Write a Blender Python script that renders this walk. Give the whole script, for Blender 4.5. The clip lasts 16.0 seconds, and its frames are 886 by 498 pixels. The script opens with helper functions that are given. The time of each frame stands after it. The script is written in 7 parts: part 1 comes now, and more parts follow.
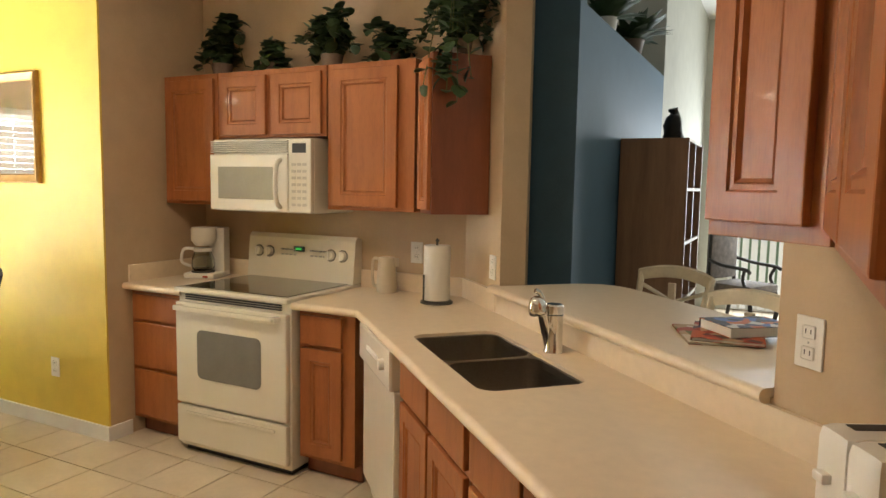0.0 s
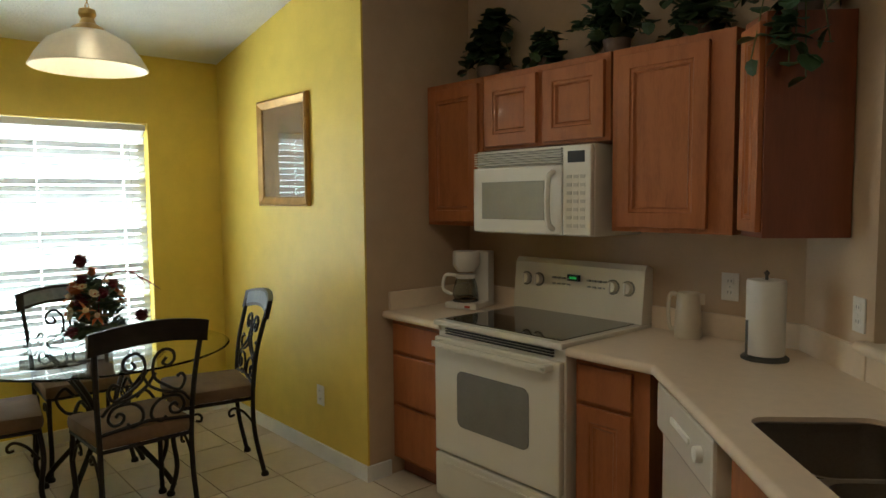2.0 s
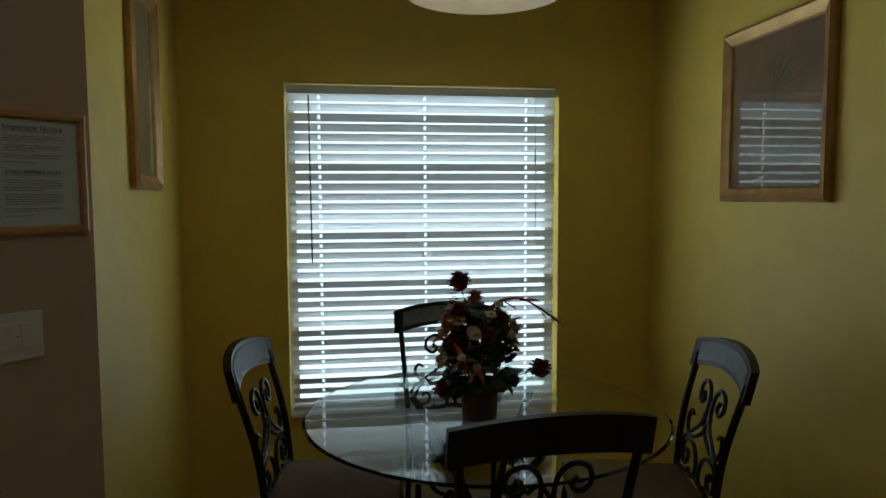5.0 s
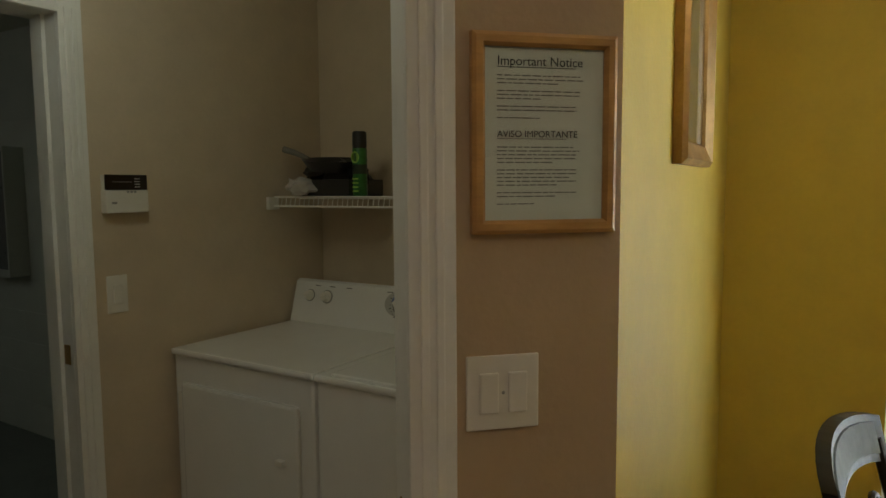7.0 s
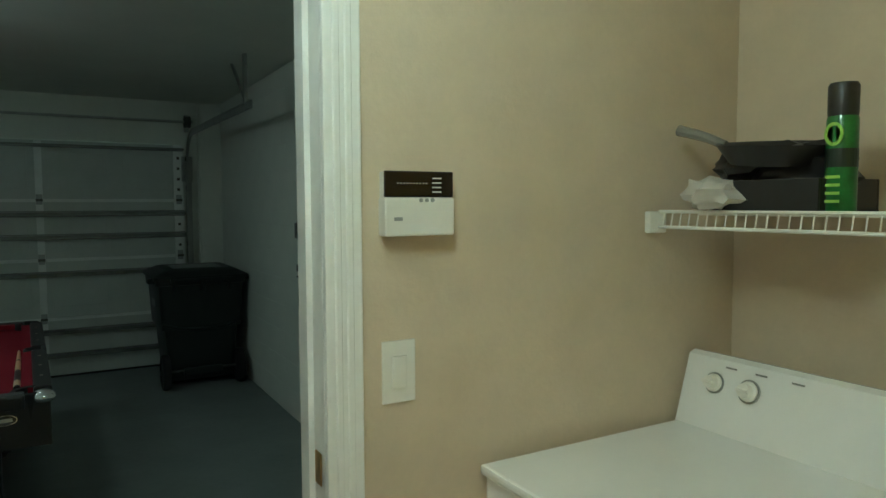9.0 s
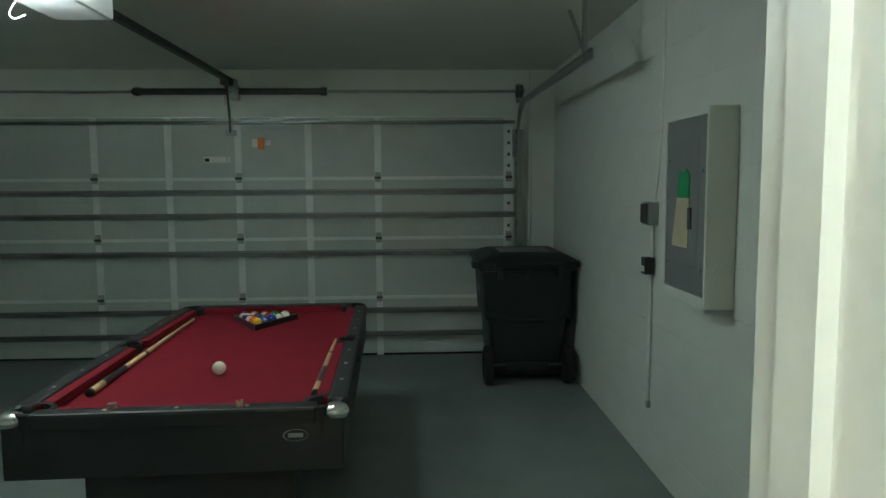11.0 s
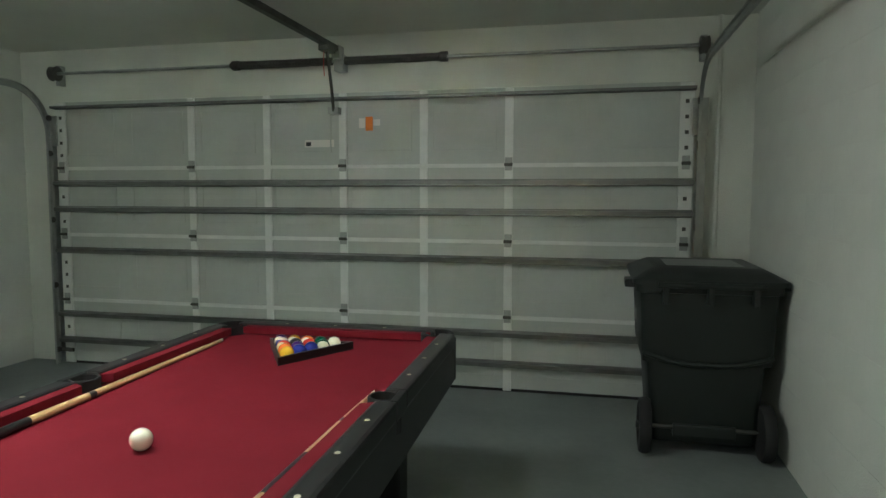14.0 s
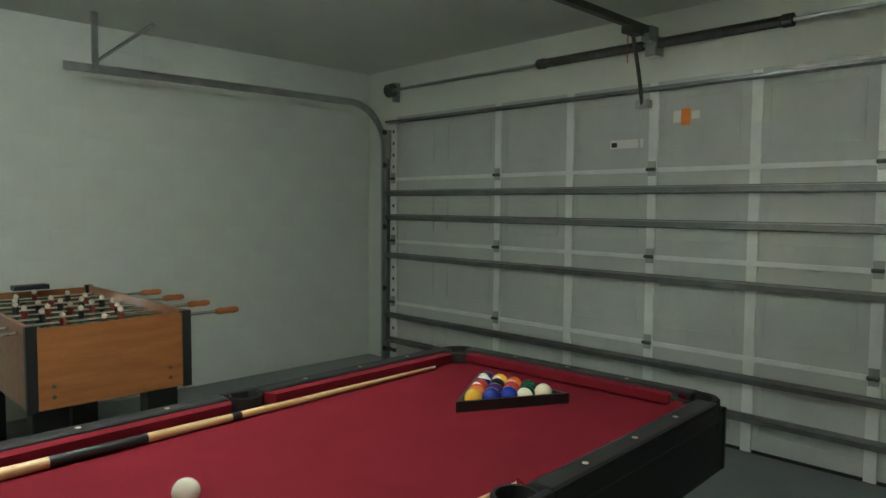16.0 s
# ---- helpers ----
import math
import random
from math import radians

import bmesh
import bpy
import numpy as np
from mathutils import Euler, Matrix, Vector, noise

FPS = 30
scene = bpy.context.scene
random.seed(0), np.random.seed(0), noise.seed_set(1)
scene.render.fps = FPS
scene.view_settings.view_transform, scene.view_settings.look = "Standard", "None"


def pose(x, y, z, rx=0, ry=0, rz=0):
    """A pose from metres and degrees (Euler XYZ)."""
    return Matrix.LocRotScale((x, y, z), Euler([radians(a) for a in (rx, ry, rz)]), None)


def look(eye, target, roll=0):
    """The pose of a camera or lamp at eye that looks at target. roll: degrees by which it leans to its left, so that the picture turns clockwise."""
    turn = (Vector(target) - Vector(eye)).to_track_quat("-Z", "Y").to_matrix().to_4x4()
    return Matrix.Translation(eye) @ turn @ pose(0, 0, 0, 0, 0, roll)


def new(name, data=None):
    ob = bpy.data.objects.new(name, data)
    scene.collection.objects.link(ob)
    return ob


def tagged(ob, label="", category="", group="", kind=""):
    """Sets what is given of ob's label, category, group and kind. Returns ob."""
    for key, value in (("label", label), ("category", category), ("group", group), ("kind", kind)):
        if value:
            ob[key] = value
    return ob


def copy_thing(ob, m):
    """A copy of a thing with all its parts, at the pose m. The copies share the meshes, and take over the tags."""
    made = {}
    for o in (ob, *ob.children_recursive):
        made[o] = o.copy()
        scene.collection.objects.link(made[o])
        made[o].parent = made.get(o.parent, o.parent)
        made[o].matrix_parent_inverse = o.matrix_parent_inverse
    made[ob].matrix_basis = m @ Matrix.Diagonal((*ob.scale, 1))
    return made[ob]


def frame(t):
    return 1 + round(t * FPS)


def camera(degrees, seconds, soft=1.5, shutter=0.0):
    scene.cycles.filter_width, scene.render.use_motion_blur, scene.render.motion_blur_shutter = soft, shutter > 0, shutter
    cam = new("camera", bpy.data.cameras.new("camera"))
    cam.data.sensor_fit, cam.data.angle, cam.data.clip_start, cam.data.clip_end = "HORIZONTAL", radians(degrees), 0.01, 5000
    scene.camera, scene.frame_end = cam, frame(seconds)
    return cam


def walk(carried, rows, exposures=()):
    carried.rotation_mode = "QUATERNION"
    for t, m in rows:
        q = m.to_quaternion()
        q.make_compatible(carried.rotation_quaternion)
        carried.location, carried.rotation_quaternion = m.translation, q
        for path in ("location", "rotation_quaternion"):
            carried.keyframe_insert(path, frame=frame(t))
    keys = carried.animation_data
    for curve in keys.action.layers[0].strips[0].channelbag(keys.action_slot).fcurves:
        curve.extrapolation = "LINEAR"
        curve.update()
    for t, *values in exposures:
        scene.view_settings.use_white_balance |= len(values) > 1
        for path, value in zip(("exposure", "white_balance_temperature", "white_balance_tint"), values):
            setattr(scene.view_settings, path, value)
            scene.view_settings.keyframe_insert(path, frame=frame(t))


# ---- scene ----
cam = camera(66.4, 16.0)
PATH = [
    (0, (0.162, 0.075, 1.516), (-0.734, 1.853, 1.326), 1.0),
    (0.5, (0.111, 0.213, 1.541), (-0.916, 1.916, 1.327), -0.1),
    (1, (0.005, 0.326, 1.504), (-1.209, 1.903, 1.304), -0.2),
    (1.5, (-0.156, 0.467, 1.534), (-1.531, 1.907, 1.347), -0.3),
    (2, (-0.325, 0.582, 1.518), (-1.824, 1.898, 1.369), -0.5),
    (2.5, (-0.545, 0.739, 1.531), (-2.224, 1.819, 1.41), -0.5),
    (3, (-0.76, 0.845, 1.515), (-2.574, 1.674, 1.368), -0.3),
    (3.2, (-0.877, 0.882, 1.545), (-2.719, 1.643, 1.382), -0.2),
    (5.3, (-1.958, 1.051, 1.5), (-3.943, 1.236, 1.341), -0.1),
    (5.5, (-2.029, 1.031, 1.503), (-4.02, 1.115, 1.334), -0.0),
    (6, (-2.256, 0.979, 1.485), (-4.223, 0.664, 1.311), -0.6),
    (6.5, (-2.476, 0.911, 1.499), (-4.311, 0.134, 1.325), -0.5),
    (7, (-2.694, 0.738, 1.488), (-4.382, -0.319, 1.307), -0.4),
    (7.5, (-2.89, 0.526, 1.492), (-4.419, -0.751, 1.312), -0.7),
    (8, (-3.141, 0.306, 1.492), (-4.458, -1.191, 1.334), -0.8),
    (8.5, (-3.311, 0.081, 1.479), (-4.453, -1.555, 1.342), -0.3),
    (9, (-3.438, -0.182, 1.473), (-4.428, -1.914, 1.341), -0.2),
    (9.5, (-3.575, -0.419, 1.467), (-4.245, -2.298, 1.318), -0.4),
    (10, (-3.671, -0.627, 1.476), (-3.942, -2.603, 1.323), -0.2),
    (10.2, (-3.667, -0.726, 1.47), (-3.857, -2.711, 1.314), 0.0),
    (12.3, (-3.626, -1.671, 1.435), (-3.673, -3.656, 1.196), -0.5),
    (12.5, (-3.63, -1.757, 1.394), (-3.713, -3.742, 1.16), -0.5),
    (13, (-3.652, -1.99, 1.343), (-3.74, -3.98, 1.167), -0.2),
    (13.5, (-3.79, -2.233, 1.317), (-3.575, -4.216, 1.163), -0.8),
    (14, (-3.927, -2.452, 1.317), (-3.483, -4.395, 1.156), 0.1),
    (14.5, (-3.977, -2.694, 1.318), (-3.312, -4.573, 1.159), 0.2),
    (15, (-4.038, -2.908, 1.307), (-3.127, -4.682, 1.156), 0.5),
    (15.5, (-4.136, -3.111, 1.315), (-2.935, -4.703, 1.171), 0.5),
    (16, (-4.146, -3.308, 1.291), (-2.733, -4.718, 1.164), 0.4),
]
EXPOSURES = [(0, 0.45, 6850, 11), (0.5, 0.35, 6800, 10), (1.0, 0.2, 6450, 8), (1.5, -0.4, 6300, 6), (2.5, -1.35, 5600, 1), (3.2, -2.1, 5500, 1), (5.5, -2.9, 5450, 2), (6.2, -2.9, 5600, 3), (7.0, -1.5, 6400, 9), (7.5, -0.75, 6700, 10), (8.0, 0.05, 6000, 3), (8.5, 0.42, 5200, -8), (9.5, 0.55, 5250, -5), (10.2, 0.98, 5100, -3), (12.5, 2.2, 5950, 11), (14.0, 2.4, 5850, 13), (16, 2.25, 5900, 13)]
walk(cam, [(t, look(eye, target, roll)) for t, eye, target, roll in PATH], EXPOSURES)

# ---- light ----
world = bpy.data.worlds.new("sky")
scene.world = world
world.use_nodes = True
wn = world.node_tree.nodes
sky = wn.new("ShaderNodeTexSky")
sky.sky_type, sky.sun_disc, sky.sun_elevation, sky.sun_rotation = "NISHITA", False, radians(33.3), radians(66.8)
world.node_tree.links.new(sky.outputs[0], wn["Background"].inputs[0])
wn["Background"].inputs[1].default_value = 0.12


def lamp(name, kind, m, watts, colour, size=0.1, size_y=None):
    data = bpy.data.lights.new(name, kind)
    data.energy, data.color = watts, colour
    if kind == "AREA":
        data.size = size
        if size_y:
            data.shape, data.size_y = "RECTANGLE", size_y
    elif kind == "POINT":
        data.shadow_soft_size = size
    ob = new(name, data)
    ob.matrix_world = m
    return ob


sun = lamp("sun", "SUN", look((0, 0, 10), (-14, -6, 0)), 2.5, (1.0, 0.95, 0.86))
sun.data.angle = radians(0.5)
lamp("nook_window_light", "AREA", look((-5.62, 1.46, 1.36), (-4, 1.46, 1.36)), 520, (0.97, 0.99, 1.0), 2.6, 2.6)
lamp("living_window_light", "AREA", look((0.8, 9.20, 1.3), (0.8, 5, 1.2)), 140, (0.80, 0.90, 1.0), 2.6, 2.0)
# Unseen warm lamp added to brighten the kitchen; it has no fitting.
lamp("kitchen_warm_fill", "AREA", look((-1.7, 1.15, 2.90), (-1.7, 1.15, 0)), 20, (1.0, 0.80, 0.58), 1.2, 0.4)
lamp("laundry_ceiling_bulb", "POINT", pose(-3.55, -0.65, 2.28), 11.5, (0.95, 1.0, 0.83), 0.10)
lamp("opener_bulb", "POINT", pose(-2.05, -3.92, 2.22), 11, (0.97, 1.0, 0.87), 0.06)
lamp("garage_ceiling_light", "AREA", look((-2.70, -4.0, 2.44), (-2.70, -4.0, 0), 0), 2.4, (0.97, 1.0, 0.87), 0.2)
lamp("pendant_bulb", "POINT", pose(-4.14, 1.55, 2.22), 9, (1.0, 0.85, 0.62), 0.05)

# ---- materials ----


def material(name, colour, rough=0.5, metal=0.0, scale=8.0, vary=0.12, fine=0.0, bump=0.0, bump_scale=60.0, coat=0.0, random=0.0, stretch=None, transmission=0.0, ior=1.45, emit=0.0, spec=0.5):
    """A surface with colour that drifts at a broad and a fine scale, and a little relief."""
    m = bpy.data.materials.new(name)
    m.use_nodes = True
    nodes, links = m.node_tree.nodes, m.node_tree.links
    b = nodes["Principled BSDF"]
    b.inputs["Roughness"].default_value, b.inputs["Metallic"].default_value = rough, metal
    b.inputs["Coat Weight"].default_value = coat
    b.inputs["Specular IOR Level"].default_value = spec
    b.inputs["Transmission Weight"].default_value, b.inputs["IOR"].default_value = transmission, ior
    coords = nodes.new("ShaderNodeTexCoord")
    mapping = nodes.new("ShaderNodeMapping")
    links.new(coords.outputs["Object"], mapping.inputs["Vector"])
    if stretch:
        mapping.inputs["Scale"].default_value = stretch
    broad = nodes.new("ShaderNodeTexNoise")
    broad.inputs["Scale"].default_value, broad.inputs["Detail"].default_value = scale, 4
    links.new(mapping.outputs[0], broad.inputs["Vector"])
    small = nodes.new("ShaderNodeTexNoise")
    small.inputs["Scale"].default_value, small.inputs["Detail"].default_value = scale * 9, 3
    links.new(mapping.outputs[0], small.inputs["Vector"])
    add = nodes.new("ShaderNodeMath")
    add.operation = "MULTIPLY_ADD"
    links.new(small.outputs[0], add.inputs[0])
    add.inputs[1].default_value = 0.35 + fine
    links.new(broad.outputs[0], add.inputs[2])
    spread = nodes.new("ShaderNodeMapRange")
    spread.inputs[1].default_value, spread.inputs[2].default_value = 0.45, 0.9
    spread.inputs[3].default_value, spread.inputs[4].default_value = 1 - vary, 1 + vary
    links.new(add.outputs[0], spread.inputs[0])
    value = spread.outputs[0]
    if random:
        info = nodes.new("ShaderNodeObjectInfo")
        r = nodes.new("ShaderNodeMapRange")
        r.inputs[3].default_value, r.inputs[4].default_value = 1 - random, 1 + random
        links.new(info.outputs["Random"], r.inputs[0])
        mul = nodes.new("ShaderNodeMath")
        mul.operation = "MULTIPLY"
        links.new(value, mul.inputs[0]), links.new(r.outputs[0], mul.inputs[1])
        value = mul.outputs[0]
    tint = nodes.new("ShaderNodeHueSaturation")
    tint.inputs["Color"].default_value = (*colour, 1)
    links.new(value, tint.inputs["Value"])
    links.new(tint.outputs[0], b.inputs["Base Color"])
    if bump:
        relief = nodes.new("ShaderNodeTexNoise")
        relief.inputs["Scale"].default_value, relief.inputs["Detail"].default_value = bump_scale, 5
        links.new(mapping.outputs[0], relief.inputs["Vector"])
        bn = nodes.new("ShaderNodeBump")
        bn.inputs["Strength"].default_value, bn.inputs["Distance"].default_value = bump, 0.01
        links.new(relief.outputs[0], bn.inputs["Height"])
        links.new(bn.outputs[0], b.inputs["Normal"])
    if emit:
        b.inputs["Emission Color"].default_value, b.inputs["Emission Strength"].default_value = (*colour, 1), emit
    return m


PAINT_TAN = material("tan_wall_paint", (0.52, 0.39, 0.255), 0.75, vary=0.05, bump=0.08, bump_scale=90)
PAINT_YELLOW = material("yellow_wall_paint", (0.70, 0.52, 0.085), 0.55, vary=0.05, bump=0.08, bump_scale=90)
PAINT_BLUE = material("blue_wall_paint", (0.058, 0.122, 0.182), 0.6, vary=0.05, bump=0.2, bump_scale=90)
PAINT_CREAM = material("cream_wall_paint", (0.60, 0.50, 0.365), 0.75, vary=0.05, bump=0.08, bump_scale=90)
PAINT_WHITE = material("white_ceiling_paint", (0.76, 0.76, 0.72), 0.8, vary=0.04, bump=0.4, bump_scale=60)
PAINT_GARAGE = material("white_masonry_paint", (0.66, 0.68, 0.61), 0.65, vary=0.035, bump=0.35, bump_scale=120, scale=3)
TRIM = material("white_trim_paint", (0.82, 0.82, 0.79), 0.4, vary=0.05)
TILE = material("beige_ceramic_tile", (0.58, 0.49, 0.37), 0.35, vary=0.10, scale=4, random=0.05, bump=0.05)
GROUT = material("tan_grout", (0.40, 0.32, 0.23), 0.9, vary=0.15)
CONCRETE = material("grey_painted_concrete", (0.19, 0.212, 0.20), 0.5, vary=0.12, scale=2.5, bump=0.1, bump_scale=40)
OAK = material("honey_maple_wood", (0.31, 0.108, 0.037), 0.40, vary=0.20, scale=5, stretch=(5, 5, 0.7), coat=0.08, fine=0.3, bump=0.04, spec=0.3)
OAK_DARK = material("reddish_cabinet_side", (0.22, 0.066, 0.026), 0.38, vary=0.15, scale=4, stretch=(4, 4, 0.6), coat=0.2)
LAMINATE = material("cream_solid_countertop", (0.76, 0.63, 0.47), 0.32, vary=0.04, scale=30, coat=0.15)
APPLIANCE = material("white_enamel", (0.74, 0.70, 0.60), 0.25, vary=0.02, coat=0.3)
LAUNDRY_WHITE = material("cool_white_enamel", (0.80, 0.80, 0.78), 0.25, vary=0.02, coat=0.3)
PAINT_LIVING = material("pale_grey_wall_paint", (0.50, 0.49, 0.42), 0.8, vary=0.05, bump=0.1, bump_scale=90)
LAWN = material("lawn_grass", (0.05, 0.085, 0.025), 0.9, vary=0.35, scale=1.5, fine=0.4)
PLASTIC_WHITE = material("white_plastic", (0.78, 0.76, 0.70), 0.4, vary=0.03)
BLACK_GLASS = material("black_ceramic_glass", (0.012, 0.011, 0.010), 0.06, vary=0.1, coat=0.5)
GREY_GLASS = material("grey_oven_glass", (0.20, 0.195, 0.175), 0.12, vary=0.08, coat=0.4)
PALE_GLASS = material("pale_grey_door_glass", (0.34, 0.33, 0.285), 0.10, vary=0.06, coat=0.5)
STEEL = material("brushed_steel", (0.34, 0.30, 0.255), 0.30, 1.0, vary=0.08, scale=20, stretch=(1, 8, 8))
CHROME = material("chrome", (0.75, 0.74, 0.72), 0.08, 1.0, vary=0.02)
GALVANISED = material("galvanised_steel", (0.36, 0.37, 0.355), 0.36, 0.9, vary=0.12, scale=12)
DARK_METAL = material("dark_weathered_steel", (0.10, 0.10, 0.09), 0.5, 0.7, vary=0.2, scale=15)
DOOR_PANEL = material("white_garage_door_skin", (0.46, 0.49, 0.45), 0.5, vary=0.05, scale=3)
STRUT = material("dull_zinc_strut", (0.20, 0.205, 0.195), 0.38, 0.9, vary=0.15, scale=10)
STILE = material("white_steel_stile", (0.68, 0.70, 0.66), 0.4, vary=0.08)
BLACK = material("black_plastic", (0.018, 0.018, 0.018), 0.4, vary=0.15)
RUBBER = material("black_rubber", (0.015, 0.015, 0.015), 0.75, vary=0.2)
FELT = material("burgundy_felt", (0.165, 0.011, 0.019), 0.95, vary=0.08, scale=6, bump=0.25, bump_scale=500, spec=0.15)
BIN_GREEN = material("dark_grey_bin_plastic", (0.013, 0.017, 0.015), 0.45, vary=0.12, scale=5)
GLASS = material("clear_glass", (0.90, 0.97, 0.94), 0.02, vary=0.01, transmission=1.0)
BLIND = material("white_blind_slat", (0.78, 0.79, 0.78), 0.5, vary=0.03)
PAPER = material("white_paper", (0.72, 0.70, 0.64), 0.85, vary=0.03)
INK = material("dark_print", (0.03, 0.03, 0.035), 0.8, vary=0.1)
PINE = material("light_pine_frame", (0.52, 0.29, 0.10), 0.42, vary=0.18, scale=6, stretch=(1, 1, 5), coat=0.2)
BRASS = material("aged_brass", (0.45, 0.29, 0.10), 0.35, 0.9, vary=0.12)
GOLD = material("gilt_frame", (0.42, 0.25, 0.085), 0.38, 0.6, vary=0.2, scale=14)
MIRROR = material("picture_glass", (0.035, 0.025, 0.015), 0.03, vary=0.1, coat=1.0, spec=1.0)
IRON = material("bronzed_black_iron", (0.020, 0.016, 0.013), 0.42, 0.5, vary=0.2, scale=20)
SUEDE = material("brown_suede", (0.17, 0.105, 0.06), 0.92, vary=0.16, scale=8, bump=0.2, bump_scale=300)
SLATE = material("grey_slate_inlay", (0.16, 0.18, 0.19), 0.55, vary=0.25, scale=25, bump=0.1)
SHADE = material("alabaster_glass", (0.86, 0.78, 0.62), 0.3, vary=0.08, scale=6, transmission=0.35)
LEAF = material("silk_leaf_green", (0.040, 0.075, 0.028), 0.5, vary=0.3, random=0.2)
SAGE = material("sage_leaf", (0.075, 0.105, 0.042), 0.55, vary=0.35)
LEAF_OLIVE = material("olive_leaf", (0.13, 0.14, 0.05), 0.55, vary=0.3)
PETAL_RED = material("dark_red_petal", (0.13, 0.012, 0.016), 0.6, vary=0.25)
PETAL_ORANGE = material("orange_petal", (0.50, 0.15, 0.035), 0.6, vary=0.25)
PETAL_CREAM = material("cream_petal", (0.62, 0.50, 0.26), 0.6, vary=0.2)
PETAL_SPRAY = material("pinkish_red_petal", (0.26, 0.035, 0.035), 0.6, vary=0.25)
TERRACOTTA = material("dark_clay_pot", (0.17, 0.12, 0.09), 0.6, vary=0.25)
WICKER = material("whitewashed_wood", (0.62, 0.54, 0.40), 0.6, vary=0.12)
WALNUT = material("brown_wood_veneer", (0.25, 0.135, 0.075), 0.45, vary=0.18, scale=4, stretch=(5, 5, 0.5))
CHERRY = material("cherry_laminate", (0.30, 0.115, 0.035), 0.35, vary=0.22, scale=5, stretch=(5, 0.6, 5), coat=0.2)
IVORY = material("ivory_ball", (0.78, 0.72, 0.56), 0.12, vary=0.02, coat=0.6)

# ---- small builders ----


def add_box(bm, x0, y0, z0, x1, y1, z1, bevel=0.0, m=None):
    made = bmesh.ops.create_cube(bm, size=1)["verts"]
    for v in made:
        v.co = Vector(((x0 + x1) / 2 + v.co.x * (x1 - x0), (y0 + y1) / 2 + v.co.y * (y1 - y0), (z0 + z1) / 2 + v.co.z * (z1 - z0)))
    if bevel:
        edges = list({e for v in made for e in v.link_edges})
        out = bmesh.ops.bevel(bm, geom=edges, offset=bevel, segments=2, affect="EDGES", profile=0.6)
        made = list({v for f in out["faces"] for v in f.verts} | {v for v in made if v.is_valid})
    if m is not None:
        bmesh.ops.transform(bm, matrix=m, verts=made)
    return bm


def box(x0, y0, z0, x1, y1, z1, bevel=0.0, m=None):
    return add_box(bmesh.new(), x0, y0, z0, x1, y1, z1, bevel, m)


def add_prism(bm, poly, z0, z1, m=None):
    low = [bm.verts.new((x, y, z0)) for x, y in poly]
    top = [bm.verts.new((x, y, z1)) for x, y in poly]
    n = len(poly)
    bm.faces.new(low[::-1]), bm.faces.new(top)
    for i in range(n):
        bm.faces.new((low[i], low[(i + 1) % n], top[(i + 1) % n], top[i]))
    if m is not None:
        bmesh.ops.transform(bm, matrix=m, verts=low + top)
    return bm


def prism(poly, z0, z1, m=None):
    return add_prism(bmesh.new(), poly, z0, z1, m)


def add_lathe(bm, profile, seg=24, m=None):
    rings = []
    for r, z in profile:
        rings.append([bm.verts.new((max(r, 1e-4) * math.cos(2 * math.pi * i / seg), max(r, 1e-4) * math.sin(2 * math.pi * i / seg), z)) for i in range(seg)])
    for a, b in zip(rings, rings[1:]):
        for i in range(seg):
            bm.faces.new((a[i], a[(i + 1) % seg], b[(i + 1) % seg], b[i]))
    bm.faces.new(rings[0][::-1]), bm.faces.new(rings[-1])
    if m is not None:
        bmesh.ops.transform(bm, matrix=m, verts=[v for ring in rings for v in ring])
    return bm


def lathe(profile, seg=24, m=None):
    return add_lathe(bmesh.new(), profile, seg, m)


def smooth_line(points, n=6):
    pts = [Vector(p) for p in points]
    ext = [2 * pts[0] - pts[1]] + pts + [2 * pts[-1] - pts[-2]]
    out = []
    for i in range(1, len(ext) - 2):
        a, b, c, d = ext[i - 1:i + 3]
        for k in range(n):
            t = k / n
            out.append(0.5 * ((2 * b) + (c - a) * t + (2 * a - 5 * b + 4 * c - d) * t * t + (3 * b - a - 3 * c + d) * t ** 3))
    return out + [pts[-1]]


def add_tube(bm, points, r, seg=8, end_r=None):
    pts = [Vector(p) for p in points]
    rings, side = [], None
    for i, p in enumerate(pts):
        way = (pts[min(i + 1, len(pts) - 1)] - pts[max(i - 1, 0)]).normalized()
        if side is None:
            side = way.orthogonal().normalized()
        side = (side - way * side.dot(way)).normalized()
        up = way.cross(side)
        rad = r if end_r is None else r + (end_r - r) * i / (len(pts) - 1)
        rings.append([bm.verts.new(p + rad * (math.cos(2 * math.pi * k / seg) * side + math.sin(2 * math.pi * k / seg) * up)) for k in range(seg)])
    for a, b in zip(rings, rings[1:]):
        for k in range(seg):
            bm.faces.new((a[k], a[(k + 1) % seg], b[(k + 1) % seg], b[k]))
    bm.faces.new(rings[0][::-1]), bm.faces.new(rings[-1])
    return bm


def tube(points, r, seg=8, end_r=None):
    return add_tube(bmesh.new(), points, r, seg, end_r)


def part(name, bm, mat, parent=None, label="", smooth=False):
    bmesh.ops.recalc_face_normals(bm, faces=bm.faces)
    me = bpy.data.meshes.new(name)
    bm.to_mesh(me)
    bm.free()
    me.materials.append(mat)
    if smooth:
        me.shade_smooth()
        me.set_sharp_from_angle(angle=radians(38))
    ob = new(name, me)
    ob.parent = parent
    if label:
        tagged(ob, label)
    return ob


def again(name, ob, parent, m=None):
    o = new(name, ob.data)
    o.parent = parent
    if m is not None:
        o.matrix_basis = m
    return o


def thing(name, label, category, m=None, group=""):
    ob = tagged(new(name), label, category, group)
    ob.empty_display_size = 0.1
    if m is not None:
        ob.matrix_basis = m
    return ob


